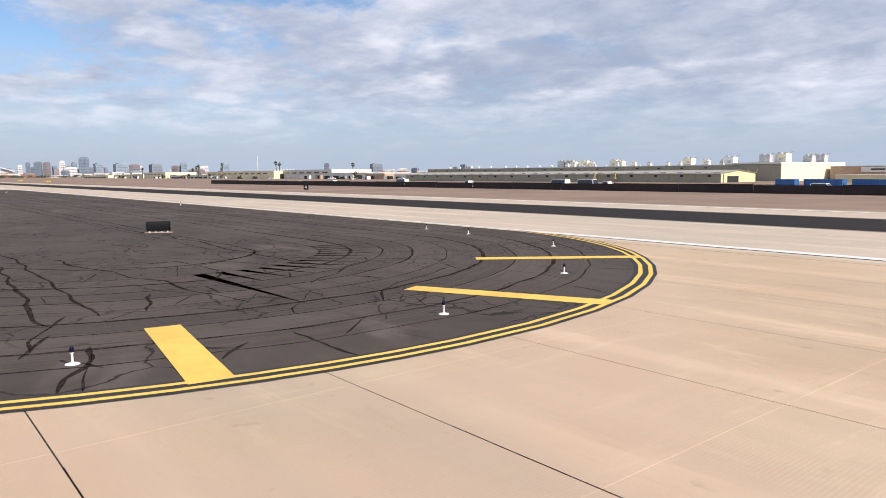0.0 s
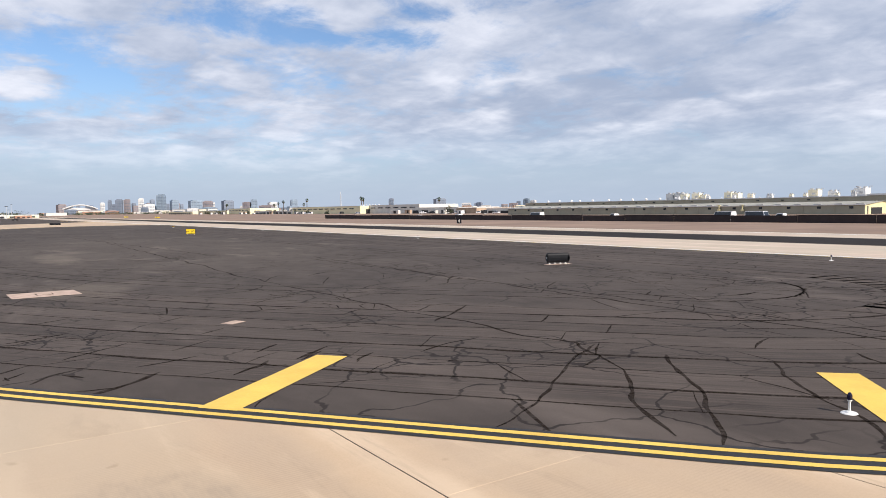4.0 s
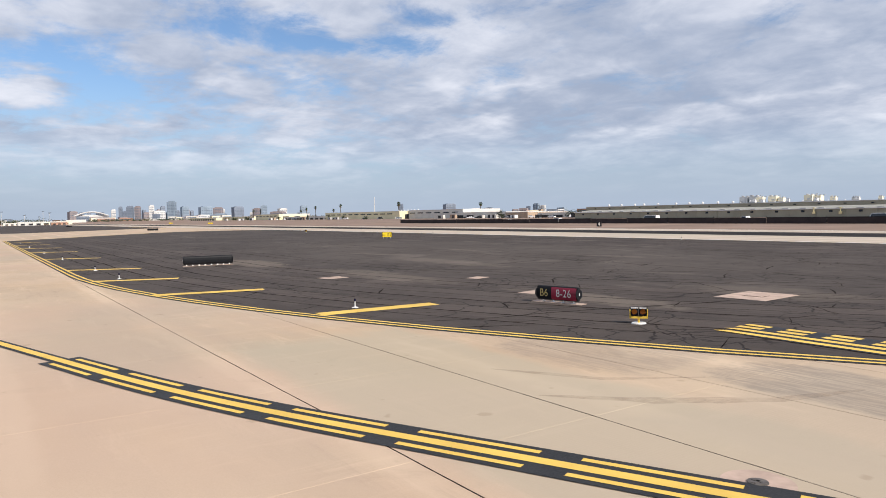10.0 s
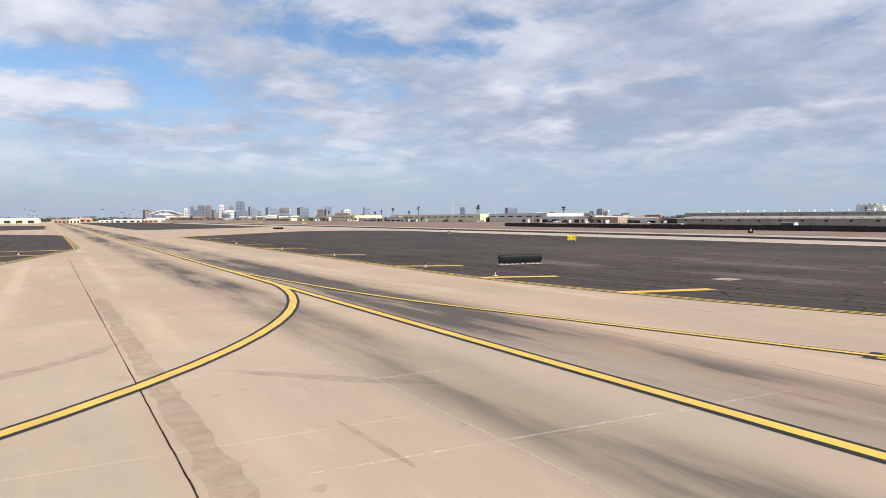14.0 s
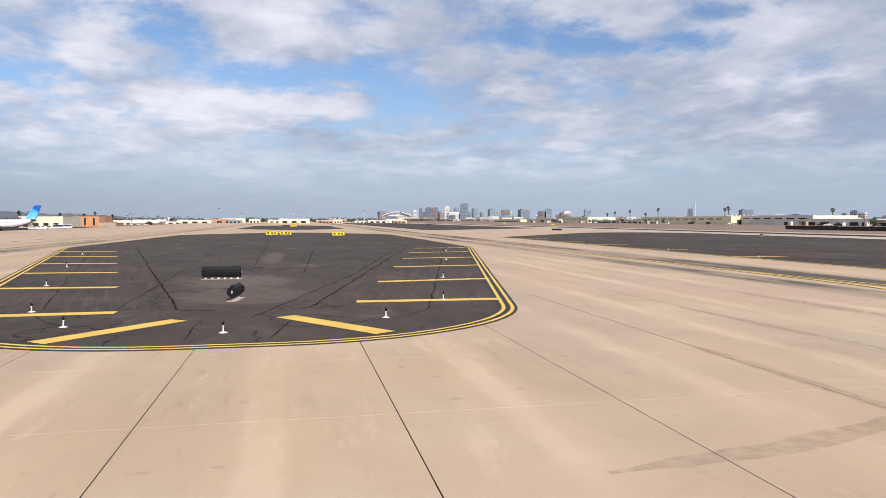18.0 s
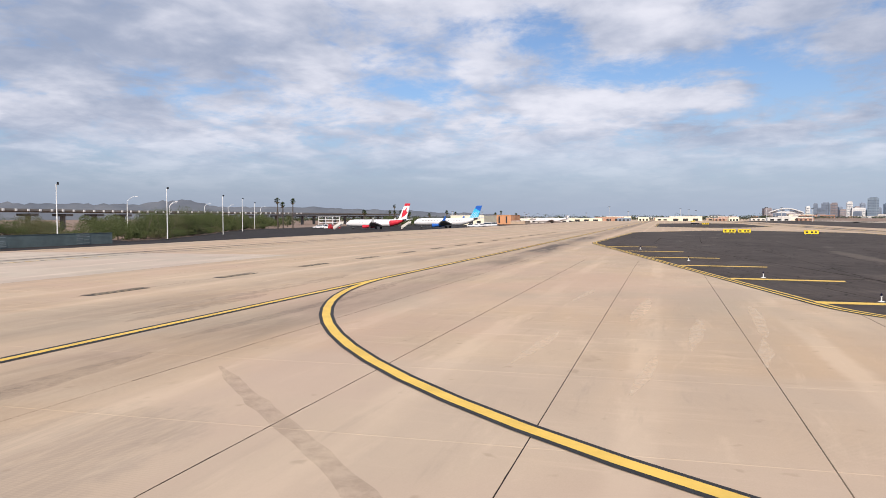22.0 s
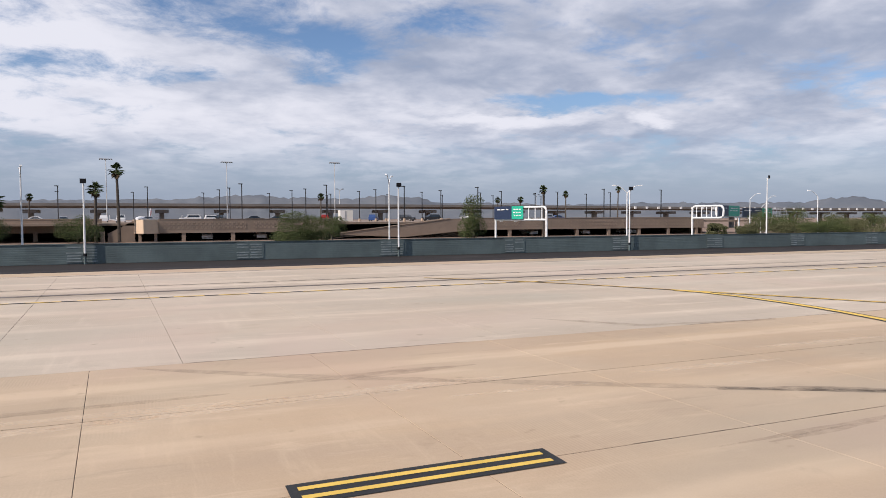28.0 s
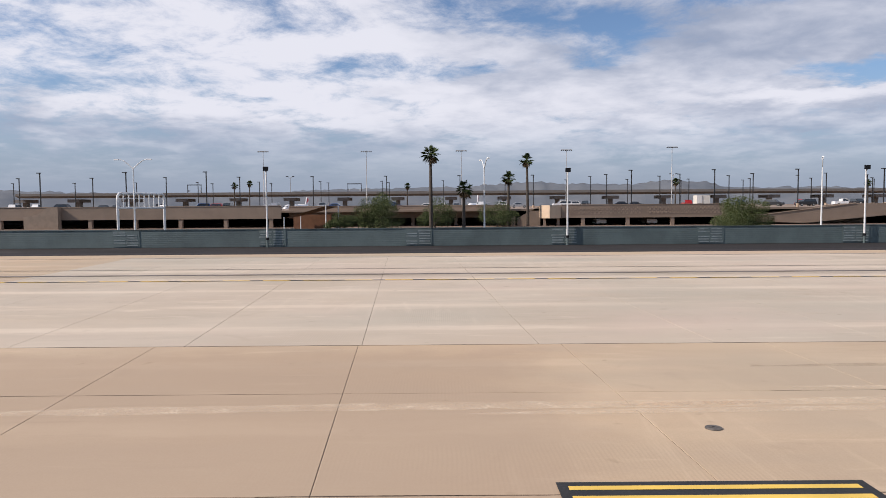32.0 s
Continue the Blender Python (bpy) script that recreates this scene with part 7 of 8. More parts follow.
def garage():
    ob = thing("parking_garage", 0, 0, 0, 0, "long low tan concrete parking garage with open ground floor", "garage")
    part("deck", Shape().box(-25.0, -322.0, 2.9, 290.0, 118.0, 0.4), GARAGE, ob)
    part("back_wall", Shape().box(-25.0, -381.0, 0, 290.0, 0.4, 3.0), GARAGE, ob)
    # near-black sheet puts the shade below the deck into colour
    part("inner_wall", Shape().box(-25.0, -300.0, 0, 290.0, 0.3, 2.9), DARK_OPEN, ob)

    def parapet(x0, x1, y, z0=1.5, z1=3.95, relief=True):
        part("parapet", Shape().box((x0 + x1) / 2, y, z0, x1 - x0, 0.35, z1 - z0), GARAGE, ob)
        part("coping", Shape().box((x0 + x1) / 2, y, z1, x1 - x0, 0.5, 0.12), GARAGE_RELIEF, ob)
        if relief:
            n = max(1, int((x1 - x0) / 11))
            for k in range(n):
                a = x0 + (x1 - x0) * k / n + 0.6
                b = x0 + (x1 - x0) * (k + 1) / n - 0.6
                s = Shape()
                m = int((b - a) / 0.75)
                for j in range(m):
                    cx = a + (b - a) * (j + 0.5) / m
                    for zz in (z0 + 0.75, z0 + 1.45):
                        s.box(cx, y + 0.21, zz, 0.42, 0.08, 0.42, 0, 0.6)
                        s.box(cx + 0.36, y + 0.21, zz + 0.3, 0.2, 0.07, 0.3)
                part("relief_panel", s, GARAGE_RELIEF, ob, "patterned relief panel")
        k = x0 + 2.0
        while k < x1:
            part("column", Shape().box(k, y - 0.3, 0, 0.7, 0.7, z0), GARAGE, ob)
            k += 8.6

    parapet(-57.5, -25.5, -262.0)
    parapet(-150.0, -88.0, -262.5)
    parapet(28.0, 115.0, -261.0, 1.75, 4.15, False)
    part("stair_wedge", Shape().add([(x, y, z) for y in (-260.8, -259.6) for x, z in ((69.7, 0), (76.2, 0), (76.2, 2.4), (73.7, 2.8), (71.5, 4.25), (69.7, 4.25))], [(5, 4, 3, 2, 1, 0), (6, 7, 8, 9, 10, 11)] + [(i, (i + 1) % 6, 6 + (i + 1) % 6, 6 + i) for i in range(6)]), GARAGE_RELIEF, ob, "sloping stair wall")
    parapet(-16.0, 28.0, -268.0, 1.6, 4.0, False)
    part("end_wall", Shape().box(-150.0, -322.0, 0, 0.4, 118.0, 3.9), GARAGE, ob)
    # stair block with sunlight put into a brighter garage tan, and slanting rail
    part("stair_block", Shape().box(-23.6, -262.6, 1.45, 3.2, 3.0, 2.5, 32), STAIR_TAN, ob, "pale stair block with sunlight in its colour")
    part("stair_wall", Shape().box(-19.4, -263.2, 0, 4.4, 0.4, 1.6), GARAGE, ob)
    part("stair_wall", Shape().add([(-21.7, -263.0, 1.6), (-17.4, -263.0, 1.6), (-21.7, -263.0, 3.9), (-21.7, -263.4, 1.6), (-17.4, -263.4, 1.6), (-21.7, -263.4, 3.9)], [(0, 1, 2), (5, 4, 3), (1, 4, 5, 2), (0, 3, 4, 1)]), GARAGE, ob)
    part("stair_post", Shape().box(-16.4, -262.9, 0, 0.7, 0.5, 1.9), GARAGE_RELIEF, ob)
    for x in (-25.0, -22.4):
        part("column", Shape().box(x, -262.6, 0, 0.5, 0.5, 1.5), GARAGE_RELIEF, ob)
    # ramp rising from east to west
    for y in (-262.0, -268.0):
        vs = [(-56.5, y, 0.0), (-88.0, y, 0.0), (-88.0, y, 3.95), (-82.0, y, 3.85), (-56.5, y, 0.9)]
        vs += [(a, b - 0.35, c) for a, b, c in vs]
        if y == -262.0:
            vs[1] = (-88.0, y, 1.6); vs[0] = (-72.0, y, 0.2); vs[6] = (-88.0, y - 0.35, 1.6); vs[5] = (-72.0, y - 0.35, 0.2)
        part("ramp_wall", Shape().add(vs, [(4, 3, 2, 1, 0), (5, 6, 7, 8, 9)] + [(i, 5 + i, 5 + (i + 1) % 5, (i + 1) % 5) for i in range(5)]), GARAGE, ob, "slanting ramp wall")
    part("ramp_deck", Shape().add([(-56.5, -262.3, 0.05), (-56.5, -268, 0.05), (-88, -268, 3.0), (-88, -262.3, 3.0)], [(0, 1, 2, 3)]), GARAGE, ob)
    part("ramp_rail", Shape().pipe([(-57.0, -261.95, 1.0), (-82.0, -261.95, 3.98)], 0.09, 6), GARAGE_RELIEF, ob)
    part("kiosk", Shape().box(-75.8, -325.0, 3.3, 3.6, 3.0, 3.1), OFFWHITE, ob, "cream rooftop kiosk")
    part("kiosk_sign", Shape().box(-74.6, -323.4, 4.2, 1.4, 0.1, 2.1), ROOF_WHITE, ob)


garage()
rnd = random.Random(8)
PAINTS = ((CAR_WHITE, "white"), (CAR_WHITE, "white"), (CAR_SILVER, "silver"), (CAR_DARK, "black"), (CAR_DARK, "black"), (CAR_RED, "red"), (CAR_BLUE, "dark blue"))
x, k_car = 108.0, 0
while x > -146.0:
    if not -92 < x < -60:
        k_car += 1
        p, word = rnd.choice(PAINTS)
        kind = rnd.choice(("car", "suv", "pickup", "car", "suv"))
        y = -318.0 if k_car % 2 else -302.0
        car(kind, p, x, y - rnd.uniform(0, 1.5), 3.3, rnd.choice((90, -90, 0, 180)) + rnd.uniform(-4, 4), "%s %s parked on the garage deck" % (word, "pickup truck" if kind == "pickup" else kind), "cars on the garage deck")
    x -= rnd.uniform(4.2, 9.5)
for x, y in ((-66, -309), (-78, -304), (-90, -312), (-40, -310), (10, -308), (60, -310)):
    p, word = rnd.choice(PAINTS)
    car("suv", p, x, y, 3.3, rnd.uniform(0, 360), word + " suv parked further back on the garage deck", "cars on the garage deck")
for x in (-104, -118, -131, -34, -44):
    car("pickup", CAR_WHITE, x, -268, 0, 90, "white pickup truck parked under the garage deck", "cars under the deck")

SAIL_DARK = plain("dark_rust_wall", (0.20, 0.09, 0.045), 0.85, vary=0.12)
SAIL = plain("rust_orange_sail_cloth", (0.34, 0.155, 0.07), 0.8, vary=0.1)
ob = thing("shade_sail", 20.0, -247.0, 0, 0, "rust-orange cloth shade sail on pale posts", "shade sail")
vs = [(4.1, 1.0, 2.1), (-2.9, 0.6, 4.1), (-4.4, -3.6, 4.0), (2.2, -3.4, 2.4)]
part("sail", Shape().add(vs + [(a, b, c - 0.05) for a, b, c in vs], [(0, 1, 2, 3), (7, 6, 5, 4)]), SAIL, ob)
part("wall", Shape().box(0.3, -4.2, 0, 6.6, 0.2, 2.6), SAIL_DARK, ob)
for a, b, c in vs:
    part("post", Shape().tube((a, b, 0), (a, b, c + 0.2), 0.09, 0.09, 8), POLE_WHITE, ob)

# ---- blast fence ----
FENCE_PALE = plain("pale_grey_louvre_steel", (0.22, 0.26, 0.26), 0.6, vary=0.3, scale=0.9, fine=6.0)
ob = thing("blast_fence", 0, -213.0, -0.9, 0, "long low grey-teal steel blast fence with horizontal ribs", "fence")
ribbed = Shape()
W = 3.66
prof = [(-0.05, 0.02), (0.02, 0.02)]
for k in range(9):
    z0 = 0.02 + 0.238 * k
    prof += [(0.028, z0 + 0.05), (0.028, z0 + 0.19), (0.02, z0 + 0.236)]
prof += [(-0.05, 2.16)]
n = len(prof)
ribbed.add([(x, y, z) for x in (-W / 2, W / 2) for y, z in prof], [(i, (i + 1) % n, n + (i + 1) % n, n + i) for i in range(n)] + [tuple(range(n - 1, -1, -1)), tuple(range(n, 2 * n))])
ribbed = ribbed.mesh("panel")
post = Shape().box(0, -0.25, 0, 0.12, 0.3, 2.15).box(0, -0.7, 0, 0.10, 0.9, 0.12).mesh("post")
for k in range(78):
    x = 116.0 - 3.66 * k
    part("panel", ribbed, FENCE_TEAL, ob).location = (x, 0, 0)
    part("post", post, FENCE_TEAL, ob).location = (x + 1.83, 0, 0)
part("top_rail", Shape().box(-24.9, 0.02, 2.165, 285.5, 0.16, 0.05), FENCE_TEAL, ob)
rng = random.Random(31)
for k in range(15):
    x = 89.6 - 17.85 * k
    vent = part("louvre_panel", Shape().box(x, 0.07, 0.15, 3.3, 0.02, 1.95), FENCE_TEAL, ob, "louvred panel with pale worn slats")
    for j in range(6):
        for side in (-1, 1):
            if rng.random() < 0.85:
                part("slat", Shape().box(x + side * 0.78 + 0.04 * (j % 2), 0.09, 0.24 + 0.31 * j, rng.uniform(1.2, 1.6), 0.03, 0.14), FENCE_PALE, vent)

# ---- flyover ----
FLY = plain("grey_tan_bridge_concrete", (0.19, 0.175, 0.16), 0.85, vary=0.1, scale=0.2)
ob = thing("flyover", 0, 0, 0, 0, "long tan concrete flyover on hammerhead piers behind the garage", "bridge")
xs = [160 - 20.8 * k for k in range(48)]
deck_z = lambda x: 8.95 - 0.004 * min(230, max(0.0, -130 - x))
FRAME_X, LAMP_X = 93.0, 56.5
for a, b in zip(xs, xs[1:]):
    za, zb = deck_z(a), deck_z(b)
    vs = [(x, y, z) for x, z in ((a, za), (b, zb)) for y, z in ((-396, z - 0.25), (-398, z - 0.9), (-408, z - 0.9), (-410, z - 0.25), (-410, z + 0.7), (-396, z + 0.7))]
    part("span", Shape().add(vs, [(0, 1, 2, 3, 4, 5), (11, 10, 9, 8, 7, 6)] + [(i, 6 + i, 6 + (i + 1) % 6, (i + 1) % 6) for i in range(6)]), FLY, ob)
    part("pier", Shape().box(a, -403, -1.35, 1.6, 2.0, za - 1.25), FLY, ob)
    part("pier_cap", Shape().box(a, -403, za - 2.7, 4.6, 9.0, 1.2), FLY, ob)
for k in range(52):
    x = -232.2 - 6.7 * k
    part("light_box", Shape().box(x, -395.8, deck_z(x) - 0.45, 1.1, 0.4, 1.1), POLE_WHITE, ob, "white box on the bridge rail")

for x in (FRAME_X, FRAME_X - 62.0):
    ob = thing("overhead_sign_frame", x, -400.0, deck_z(x) + 0.7, 0, "thin dark steel sign frame on the flyover", "sign frame", "flyover sign frames")
    for s in (-1, 1):
        part("leg", Shape().box(s * 2.6, 0, 0, 0.22, 0.22, 3.1), POLE_BLACK, ob)
    part("beam", Shape().box(0, 0, 2.9, 5.6, 0.25, 0.32), POLE_BLACK, ob)
    for s in (-1, 1):
        part("lamp", Shape().box(s * 2.2, -0.2, 0.5, 0.8, 0.4, 0.5), GREY_METAL, ob)
for x in (LAMP_X, LAMP_X - 150.0, LAMP_X - 240.0):
    ob = thing("flyover_lamp", x, -403.0, deck_z(x) + 0.7, 0, "grey twin-headed lamp on the flyover median", "street lamp", "flyover lamps")
    part("pole", Shape().tube((0, 0, 0), (0, 0, 6.0), 0.16, 0.10, 8), GREY_METAL, ob)
    for s in (-1, 1):
        arm = part("arm", Shape().pipe([(0, 0, 5.2), (s * 0.5, 0, 5.9), (s * 1.0, 0, 6.2)], 0.07, 6), GREY_METAL, ob)
        part("lamp_head", Shape().box(s * 1.2, 0, 6.05, 0.8, 0.5, 0.3), POLE_BLACK, arm)

# ---- parked airliners ----
FUSE = plain("white_aircraft_paint", (0.80, 0.80, 0.79), 0.3, vary=0.04, scale=0.3)
A_RED = plain("red_aircraft_paint", (0.62, 0.03, 0.05), 0.3)
A_BLUE = plain("blue_aircraft_paint", (0.02, 0.12, 0.48), 0.3)
A_SKY = plain("sky_blue_aircraft_paint", (0.05, 0.45, 0.72), 0.3)


def airliner(x, y, rz, L, fin_paint, engine_paint, belly_paint, label, tall=11.2, rear_engines=False):
    """An airliner with its nose along its own +x; it stands on its wheels."""
    ob = thing("airliner", x, y, 0, rz, label, "airplane", "parked airliners")
    r, zc = 1.95 * L / 36, 3.3 * L / 36
    fus = Shape()
    n, prof = 16, ((-0.5, 0.10, 0.9), (-0.44, 0.30, 0.75), (-0.33, 0.72, 0.30), (-0.22, 0.98, 0.02), (-0.1, 1, 0), (0.36, 1, 0), (0.43, 0.86, -0.06), (0.475, 0.55, -0.22), (0.497, 0.16, -0.36))
    vs = [(u * L, s * r * math.cos(2 * math.pi * k / n), zc + dz * r + s * r * math.sin(2 * math.pi * k / n)) for u, s, dz in prof for k in range(n)]
    m = len(prof)
    fus.add(vs, [(i * n + k, (i + 1) * n + k, (i + 1) * n + (k + 1) % n, i * n + (k + 1) % n) for i in range(m - 1) for k in range(n)] + [tuple(range(n)), tuple(range(m * n - 1, (m - 1) * n - 1, -1))])
    part("fuselage", fus, FUSE, ob, "white fuselage", smooth=True)
    def plate(pts, t, axis):
        v = []
        for s in (-1, 1):
            for p in pts:
                q = list(p)
                q[axis] += s * t / 2
                v.append(tuple(q))
        k = len(pts)
        return Shape().add(v, [tuple(range(k)), tuple(range(2 * k - 1, k - 1, -1))] + [(i, k + i, k + (i + 1) % k, (i + 1) % k) for i in range(k)])
    fx = lambda u, z: (-0.34 * L - u * 0.13 * L - (z - zc - 0.85 * r) / (tall - zc - 0.85 * r) * (0.115 - 0.05 * u) * L, 0, z)
    zf = lambda k: zc + 0.85 * r + k * (tall - zc - 0.85 * r)
    if fin_paint is A_RED:
        part("fin_tip", plate([fx(0, zf(0.86)), fx(1, zf(0.86)), fx(1, zf(1.005)), fx(0, zf(1.005))], 0.41, 1), A_RED, ob, "red fin tip")
        part("fin_motif", plate([fx(0.35, zf(0.10)), fx(0.75, zf(0.30)), fx(0.95, zf(0.45)), fx(0.70, zf(0.55)), fx(0.62, zf(0.78)), fx(0.38, zf(0.58)), fx(0.15, zf(0.62)), fx(0.22, zf(0.38))], 0.41, 1), A_RED, ob, "plain red shape on the fin")
    elif fin_paint is A_BLUE:
        part("fin_lower", plate([fx(0, zf(0.0)), fx(1, zf(0.0)), fx(1, zf(0.55)), fx(0, zf(0.80))], 0.41, 1), A_SKY, ob, "sky-blue lower fin")
        for k in range(4):
            part("fin_line", plate([fx(0.05 + 0.22 * k, zf(0.04)), fx(0.10 + 0.22 * k, zf(0.04)), fx(0.17 + 0.22 * k, zf(0.52)), fx(0.14 + 0.22 * k, zf(0.52))], 0.44, 1), FUSE, ob)
    part("fin", plate([(-0.34 * L, 0, zc + 0.85 * r), (-0.47 * L, 0, zc + 0.85 * r), (-0.535 * L, 0, tall), (-0.455 * L, 0, tall)], 0.35, 1), FUSE if fin_paint is A_RED else fin_paint, ob, "tall tail fin")
    if belly_paint:
        v2 = [(u * L, s * 1.012 * r * math.cos(a), zc + dz * r + s * 1.012 * r * math.sin(a)) for u, s, dz in prof[1:4] for a in [math.pi * (0.75 + 1.5 * k / 12) for k in range(13)]]
        part("tail_paint", Shape().add(v2, [(i * 13 + k, (i + 1) * 13 + k, (i + 1) * 13 + k + 1, i * 13 + k + 1) for i in range(2) for k in range(12)]), belly_paint, ob)
    tz = tall - 0.2 if rear_engines else zc + 0.9 * r
    for s in (-1, 1):
        part("tailplane", plate([(-0.40 * L, 0, tz), (-0.47 * L, 0, tz), (-0.52 * L, s * 0.17 * L, tz + 0.4), (-0.48 * L, s * 0.17 * L, tz + 0.4)], 0.22, 2), FUSE, ob)
        w = part("wing", plate([(0.12 * L, s * 0.6 * r, zc - 0.6 * r), (-0.10 * L, s * 0.6 * r, zc - 0.6 * r), (-0.13 * L, s * 0.46 * L, zc + 0.35 * r), (-0.085 * L, s * 0.46 * L, zc + 0.35 * r)], 0.4, 2), GREY_METAL, ob)
        part("winglet", plate([(-0.085 * L, s * 0.46 * L, zc + 0.3 * r), (-0.13 * L, s * 0.46 * L, zc + 0.3 * r), (-0.145 * L, s * 0.47 * L, zc + 1.5 * r), (-0.125 * L, s * 0.47 * L, zc + 1.5 * r)], 0.14, 1), GREY_METAL if fin_paint is A_RED else engine_paint, w)
        if rear_engines:
            e = part("engine", Shape().tube((-0.28 * L, s * 1.75 * r, zc + 0.5 * r), (-0.40 * L, s * 1.75 * r, zc + 0.6 * r), 0.55 * r, 0.40 * r, 14), FUSE, ob)
        else:
            e = part("engine", Shape().tube((0.155 * L, s * 0.16 * L, zc - 0.95 * r), (0.06 * L, s * 0.16 * L, zc - 0.85 * r), 0.52 * r, 0.36 * r, 16), engine_paint, ob, "coloured engine pod")
            part("intake", Shape().tube((0.158 * L, s * 0.16 * L, zc - 0.95 * r), (0.153 * L, s * 0.16 * L, zc - 0.95 * r), 0.45 * r, 0.45 * r, 16), DARK_OPEN, e)
        part("gear_leg", Shape().tube((-0.03 * L, s * 0.10 * L, 0.5), (-0.03 * L, s * 0.10 * L, zc - 0.5 * r), 0.14, 0.14, 8), GREY_METAL, ob)
        part("wheel", Shape().tube((-0.03 * L, s * 0.10 * L - 0.45, 0.55), (-0.03 * L, s * 0.10 * L + 0.45, 0.55), 0.55, 0.55, 14), RUBBER, ob)
        for k in range(26):
            part("window", Shape().box(-0.24 * L + k * 0.0235 * L, s * 0.985 * r, zc + 0.22 * r, 0.24, 0.06, 0.34), WINDOW, ob)
    part("gear_leg", Shape().tube((0.38 * L, 0, 0.4), (0.38 * L, 0, zc - 0.8 * r), 0.12, 0.12, 8), GREY_METAL, ob)
    part("wheel", Shape().tube((0.38 * L, -0.3, 0.4), (0.38 * L, 0.3, 0.4), 0.4, 0.4, 12), RUBBER, ob)
    part("cockpit_window", Shape().box(0.455 * L, 0, zc + 0.32 * r, 0.5, 1.35 * r, 0.4), WINDOW, ob)
    return ob


airliner(-367.0, -240.5, 272.0, 32.0, A_RED, A_RED, A_RED, "white airliner with a red tail fin and red engines", 12.2)
airliner(-393.0, -213.5, 270.0, 35.0, A_BLUE, A_BLUE, None, "white airliner with a blue tail fin and blue engines", 11.2)
airliner(-668.0, -203.0, 268.0, 30.0, FUSE, FUSE, None, "small white regional jet with engines at its tail", 6.4, True)
airliner(78.0, -520.0, 80.0, 36.0, A_RED, A_RED, None, "distant airliner with a dark red tail behind the garage", 11.5)
airliner(-20.0, -500.0, 80.0, 36.0, A_RED, A_RED, None, "distant airliner with a dark red tail behind the garage", 11.5)
for x, y in ((-376, -272), (-384, -281), (-392, -283), (-371, -268), (-404, -287), (-424, -206), (-436, -212), (-444, -208), (-452, -213), (-460, -209), (-470, -214), (-478, -210)):
    car(rnd.choice(("van", "pickup", "suv")), CAR_WHITE, x, y, 0, rnd.uniform(0, 360), "white service vehicle parked on the apron", "apron vehicles")
car("van", CAR_RED, -369.0, -266.0, 0, 200, "red baggage tractor van beside an airliner", "apron vehicles")
car("suv", CAR_RED, -366.0, -262.0, 0, 150, "red service vehicle beside an airliner", "apron vehicles")
for x, y, rz in ((-360, -257, 80), (-383, -231, 80)):
    ob = thing("boarding_stairs", x, y, 0, rz, "pale mobile boarding stairs beside an airliner", "stairs", "boarding stairs")
    for j in range(8):
        part("step", Shape().box(-2.4 + 0.55 * j, 0, 0.35 * j, 0.6, 1.6, 0.3), OFFWHITE, ob)
    for s in (-0.85, 0.85):
        part("side_panel", Shape().add([(-2.8, s, 0.3), (2.0, s, 2.9), (2.0, s, 4.0), (-2.8, s, 1.4), (-2.8, s + 0.06, 0.3), (2.0, s + 0.06, 2.9), (2.0, s + 0.06, 4.0), (-2.8, s + 0.06, 1.4)], [(0, 1, 2, 3), (7, 6, 5, 4), (3, 2, 6, 7)]), OFFWHITE, ob)
ob = thing("equipment_frame", -425.0, -295.0, 0, 118, "white steel frame stand for airport equipment", "frame")
for a in (-6, -2, 2, 6):
    for b in (-2, 2):
        part("post", Shape().box(a, b, 0, 0.3, 0.3, 6.0), POLE_WHITE, ob)
for zz in (2.8, 4.4, 6.0):
    part("deck", Shape().box(0, 0, zz, 12.5, 4.6, 0.25), POLE_WHITE, ob)

ORANGE_WALL = plain("orange_stucco", (0.58, 0.28, 0.14), 0.8, vary=0.06, scale=0.2)
ob = block("orange_terminal", -650, -612, -246, -227, 7.4, ORANGE_WALL, ORANGE_WALL, "orange stucco terminal block with window strips", "terminal")
openings(ob, "e", [-6, 0, 6], 1.0, 1.2, 5.5, WINDOW)
ob = block("beige_terminal", -600, -560, -262, -236, 7.2, PALE_CREAM, ROOF_WHITE, "beige terminal hall with a blank wall", "terminal")
openings(ob, "e", [-9, -3, 3, 9], 0.5, 3.0, 2.5, DARK_OPEN, "bay")
block("low_terminal", -628, -606, -226, -214, 2.6, BRICK_TAN, ROOF_WHITE, "low tan apron building", "terminal")
for x, y, w, h in ((-1560, -90, 26, 5), (-1450, -215, 30, 4), (-1500, -330, 34, 5), (-1800, 130, 40, 6), (-1250, -330, 26, 5), (-1900, -10, 36, 7), (-1700, -140, 22, 5)):
    block("far_building", x, x + 40, y, y + w, h, OFFWHITE, ROOF_WHITE, "pale low building far across the field", "building", group="far buildings")

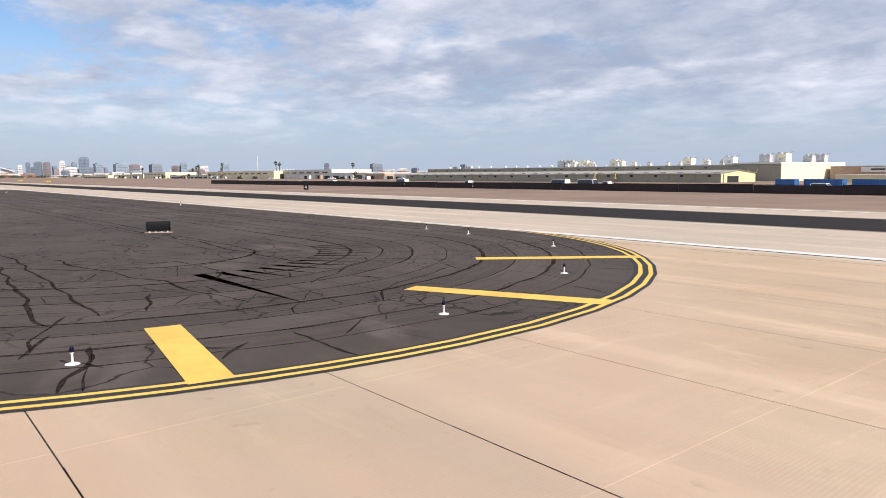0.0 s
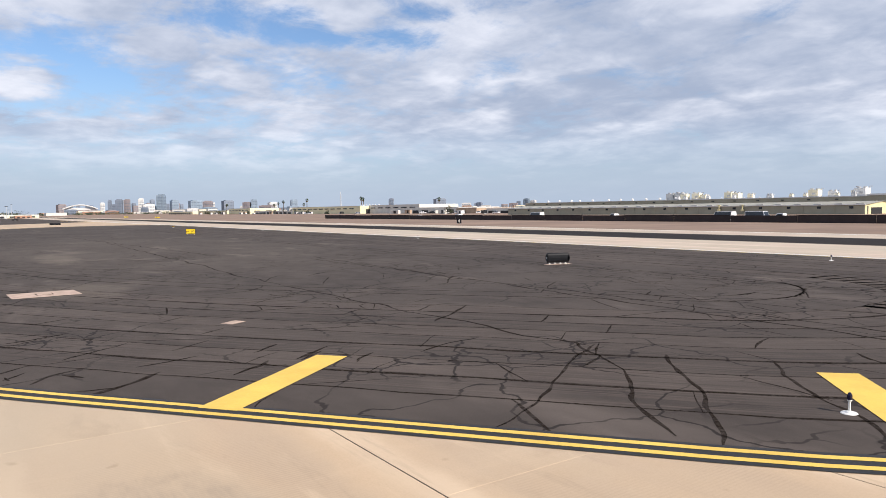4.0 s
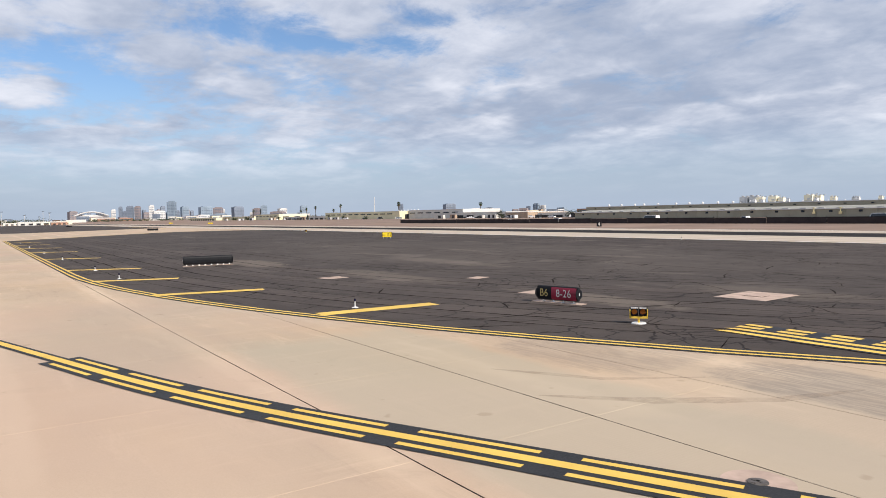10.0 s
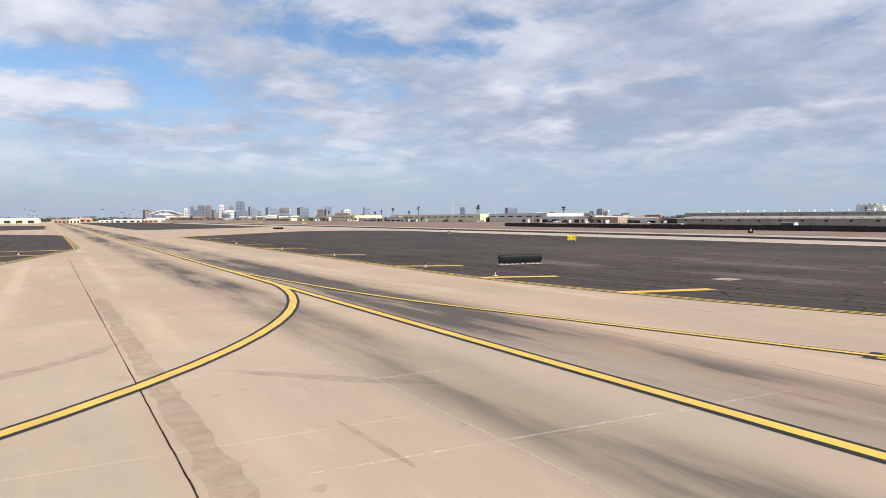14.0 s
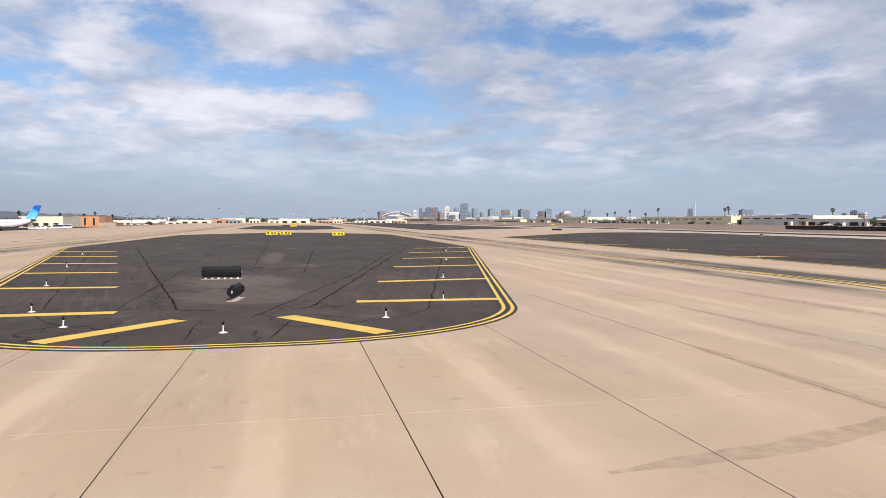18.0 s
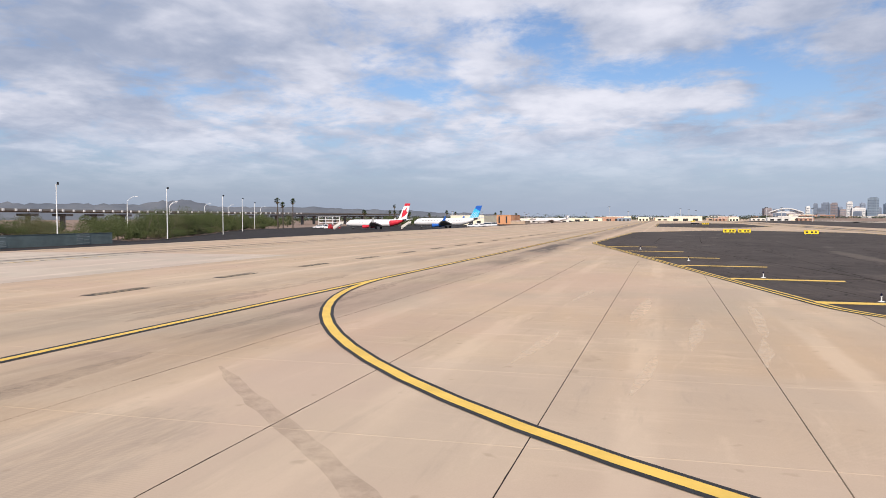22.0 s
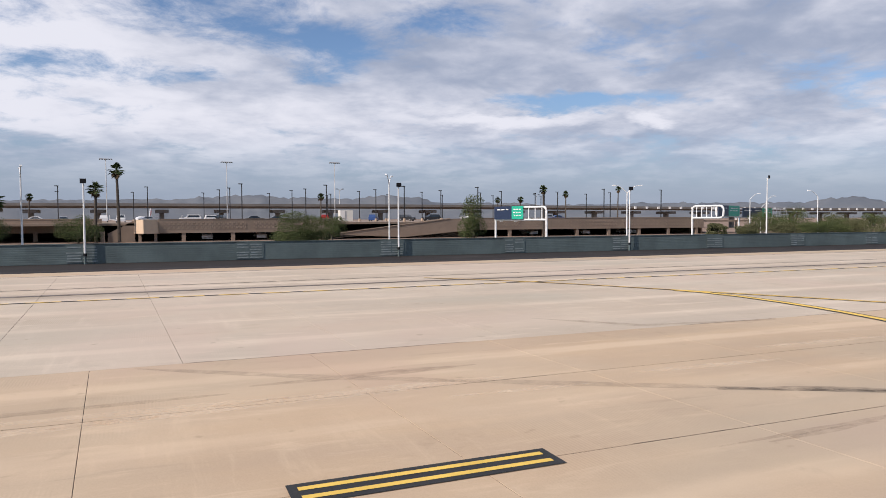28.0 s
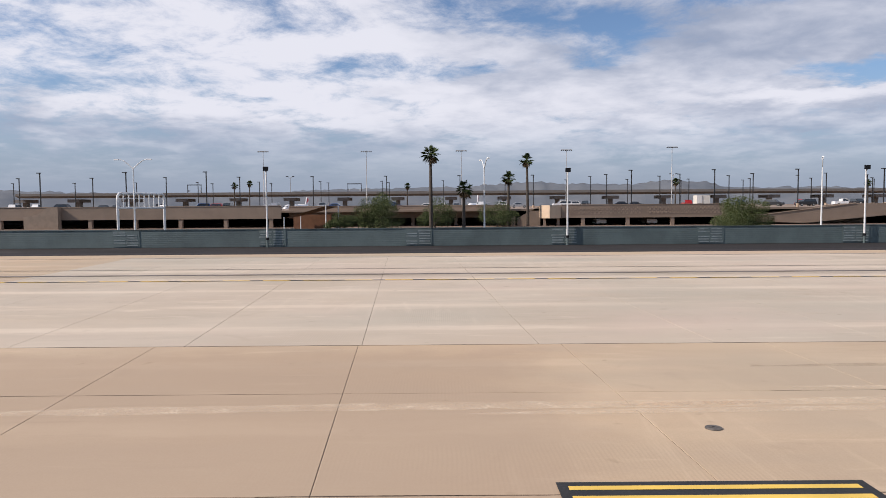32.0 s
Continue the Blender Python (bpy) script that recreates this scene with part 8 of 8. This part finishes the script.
for k in range(46):
    b, far_off = radians(rnd.uniform(82, 110)), rnd.uniform(760, 1150)
    x, y = -55 - far_off * math.sin(b), -75 + far_off * math.cos(b)
    w, h = rnd.uniform(8, 34), rnd.uniform(2.4, 5.2)
    wall, word = rnd.choice(LOW_PAINTS)
    ob = block("far_building", x, x + 14, y - w / 2, y + w / 2, h, wall, rnd.choice((ROOF_WHITE, ROOF_WHITE, TOWER_GREY)), "low %s building far across the field" % word, "building", group="far buildings")
    openings(ob, "e", [w * u for u in (-0.3, 0.0, 0.3)], 0.3, w * 0.16, h * 0.5, DARK_OPEN, "bay")
for k in range(20):
    b, far_off = radians(rnd.uniform(80, 112)), rnd.uniform(650, 1100)
    ob = thing("field_mast", -55 - far_off * math.sin(b), -75 + far_off * math.cos(b), 0, 0, "thin grey lighting mast far across the field", "mast", "far masts")
    h = rnd.uniform(9, 16)
    part("mast", Shape().tube((0, 0, 0), (0, 0, h), 0.22, 0.14, 6), GREY_METAL, ob)
    part("lamp_bar", Shape().box(0, 0, h, 0.5, 2.4, 0.45), POLE_BLACK, ob)
# yard clutter before the works on the north side
for k in range(34):
    x, y = rnd.uniform(-1150, -350), rnd.uniform(262, 288)
    if k % 3 == 0:
        tree("tree", x, y, rnd.uniform(3.5, 6.5), rnd.uniform(4, 8), 700 + k, LEAF_FAR, "dark green tree in the works yard", 0.4, 90)
    else:
        paint, word = rnd.choice(((ROOF_WHITE, "white"), (CAR_DARK, "black"), (BRICK_TAN, "tan"), (OFFWHITE, "off-white"), (GREY_METAL, "grey")))
        ob = thing("yard_container", x, y, 0, rnd.uniform(-20, 20), word + " steel container in the works yard", "container", "yard containers")
        l, h = rnd.uniform(4, 12), rnd.uniform(2.0, 3.2)
        part("box", Shape().box(0, 0, 0.15, l, 2.5, h), paint, ob)
        part("door", Shape().box(0.1 * l, -1.28, 0.3, l * 0.3, 0.08, h * 0.8), DARK_OPEN, ob)
        part("skid", Shape().box(0, 0, 0, l, 2.2, 0.15), GREY_METAL, ob)
for k in range(9):
    x = -560 - 62.0 * k + rnd.uniform(-20, 20)
    palm(x, 296 + rnd.uniform(-8, 60), rnd.uniform(12, 17), 820 + k, "tall fan palm among the works buildings", 0, 1.5)

# far woods and palms along the western horizon
far = Shape()
rng = random.Random(77)
for k in range(1500):
    b = radians(rng.uniform(38, 124))
    R = rng.uniform(1150, 1500) if math.degrees(b) > 84 else rng.uniform(1900, 2400)
    x, y = -55 - R * math.sin(b), -75 + R * math.cos(b)
    h = rng.uniform(3.5, 8.5) * (1.5 if rng.random() < 0.14 else 1)
    leaves(far, (x, y, h * 0.42), h * rng.uniform(0.7, 1.8), h * 0.9, h * 0.5, 30, 1.0, rng)
tagged(part("far_woods", far, LEAF_FAR), "low dark green trees along the far horizon", "trees", kind="stuff")
for k in range(12):
    tree("tree", -440 - 14.0 * k + rng.uniform(-5, 5), -268 - 3.0 * k + rng.uniform(-6, 6), rng.uniform(5.0, 8.5), rng.uniform(6, 10), 500 + k, LEAF, "dark green tree behind the parked airliners", 0.3, 300)
for k in range(26):
    b = radians(rng.uniform(96, 122))
    R = rng.uniform(420, 900)
    tree("tree", -55 - R * math.sin(b), -130 + R * math.cos(b) - 60, rng.uniform(4, 8), rng.uniform(7, 12), 300 + k, LEAF, "dark green tree beyond the apron", 0.5, 70)
for k in range(16):
    b = radians(rng.uniform(98, 112))
    R = rng.uniform(480, 760)
    palm(-55 - R * math.sin(b), -110 + R * math.cos(b) - 40, rng.uniform(9, 13), 400 + k, "fan palm beyond the apron", 0, 1.3)

# ---- mountains ----
# distance haze is mixed into the hill colour as pale blue-grey
HILL = Nodes("hazy_desert_hills", 0.95)
HILL = HILL.done(HILL.mix(HILL.span(HILL.noise(0.006, 6.0, 0.6), 0.3, 0.7), (0.105, 0.122, 0.145), (0.145, 0.157, 0.172)))
RIDGE = ((100, 10), (106, 30), (113.4, 52), (119.3, 66), (124.9, 66), (128.5, 102), (132, 78), (136.1, 80), (142.7, 82), (148, 74), (153.4, 86), (158.6, 90), (160.5, 118), (162.4, 130), (167.1, 115), (170, 118), (173.3, 133), (180, 108), (188.2, 100), (199, 65), (212, 88), (225, 60), (240, 40))


def ridge(scale, R, seed, label):
    s, n = Shape(), 420
    vs = []
    for k in range(n + 1):
        b = 100 + 140 * k / n
        for (b0, h0), (b1, h1) in zip(RIDGE, RIDGE[1:]):
            if b0 <= b <= b1:
                u = (b - b0) / (b1 - b0)
                h = h0 + (h1 - h0) * (3 * u * u - 2 * u ** 3)
                break
        h = h * scale + 7 * noise.noise(Vector((b * 0.9, seed, 0))) + 4 * noise.noise(Vector((b * 3.1, seed, 2)))
        a = radians(b)
        for q, (dr, f) in enumerate(((0, 0.0), (120, 0.45), (240, 0.8), (330, 1.0), (460, 0.7))):
            rr = R + dr + 35 * noise.noise(Vector((b * 1.7, q, seed)))
            vs.append((-55 - rr * math.sin(a), -75 + rr * math.cos(a), max(0.2, h) * f * (1 + 0.12 * noise.noise(Vector((b * 4.0, q * 2.0, seed)))) if f else 0.0))
    fs = [(k * 5 + q, (k + 1) * 5 + q, (k + 1) * 5 + q + 1, k * 5 + q + 1) for k in range(n) for q in range(4)]
    tagged(part("backdrop_hills", s.add(vs, fs), HILL, smooth=True), label, "hills", kind="structure")


ridge(1.0, 3650.0, 3.0, "bare desert hills on the horizon, blue-grey from painted haze")
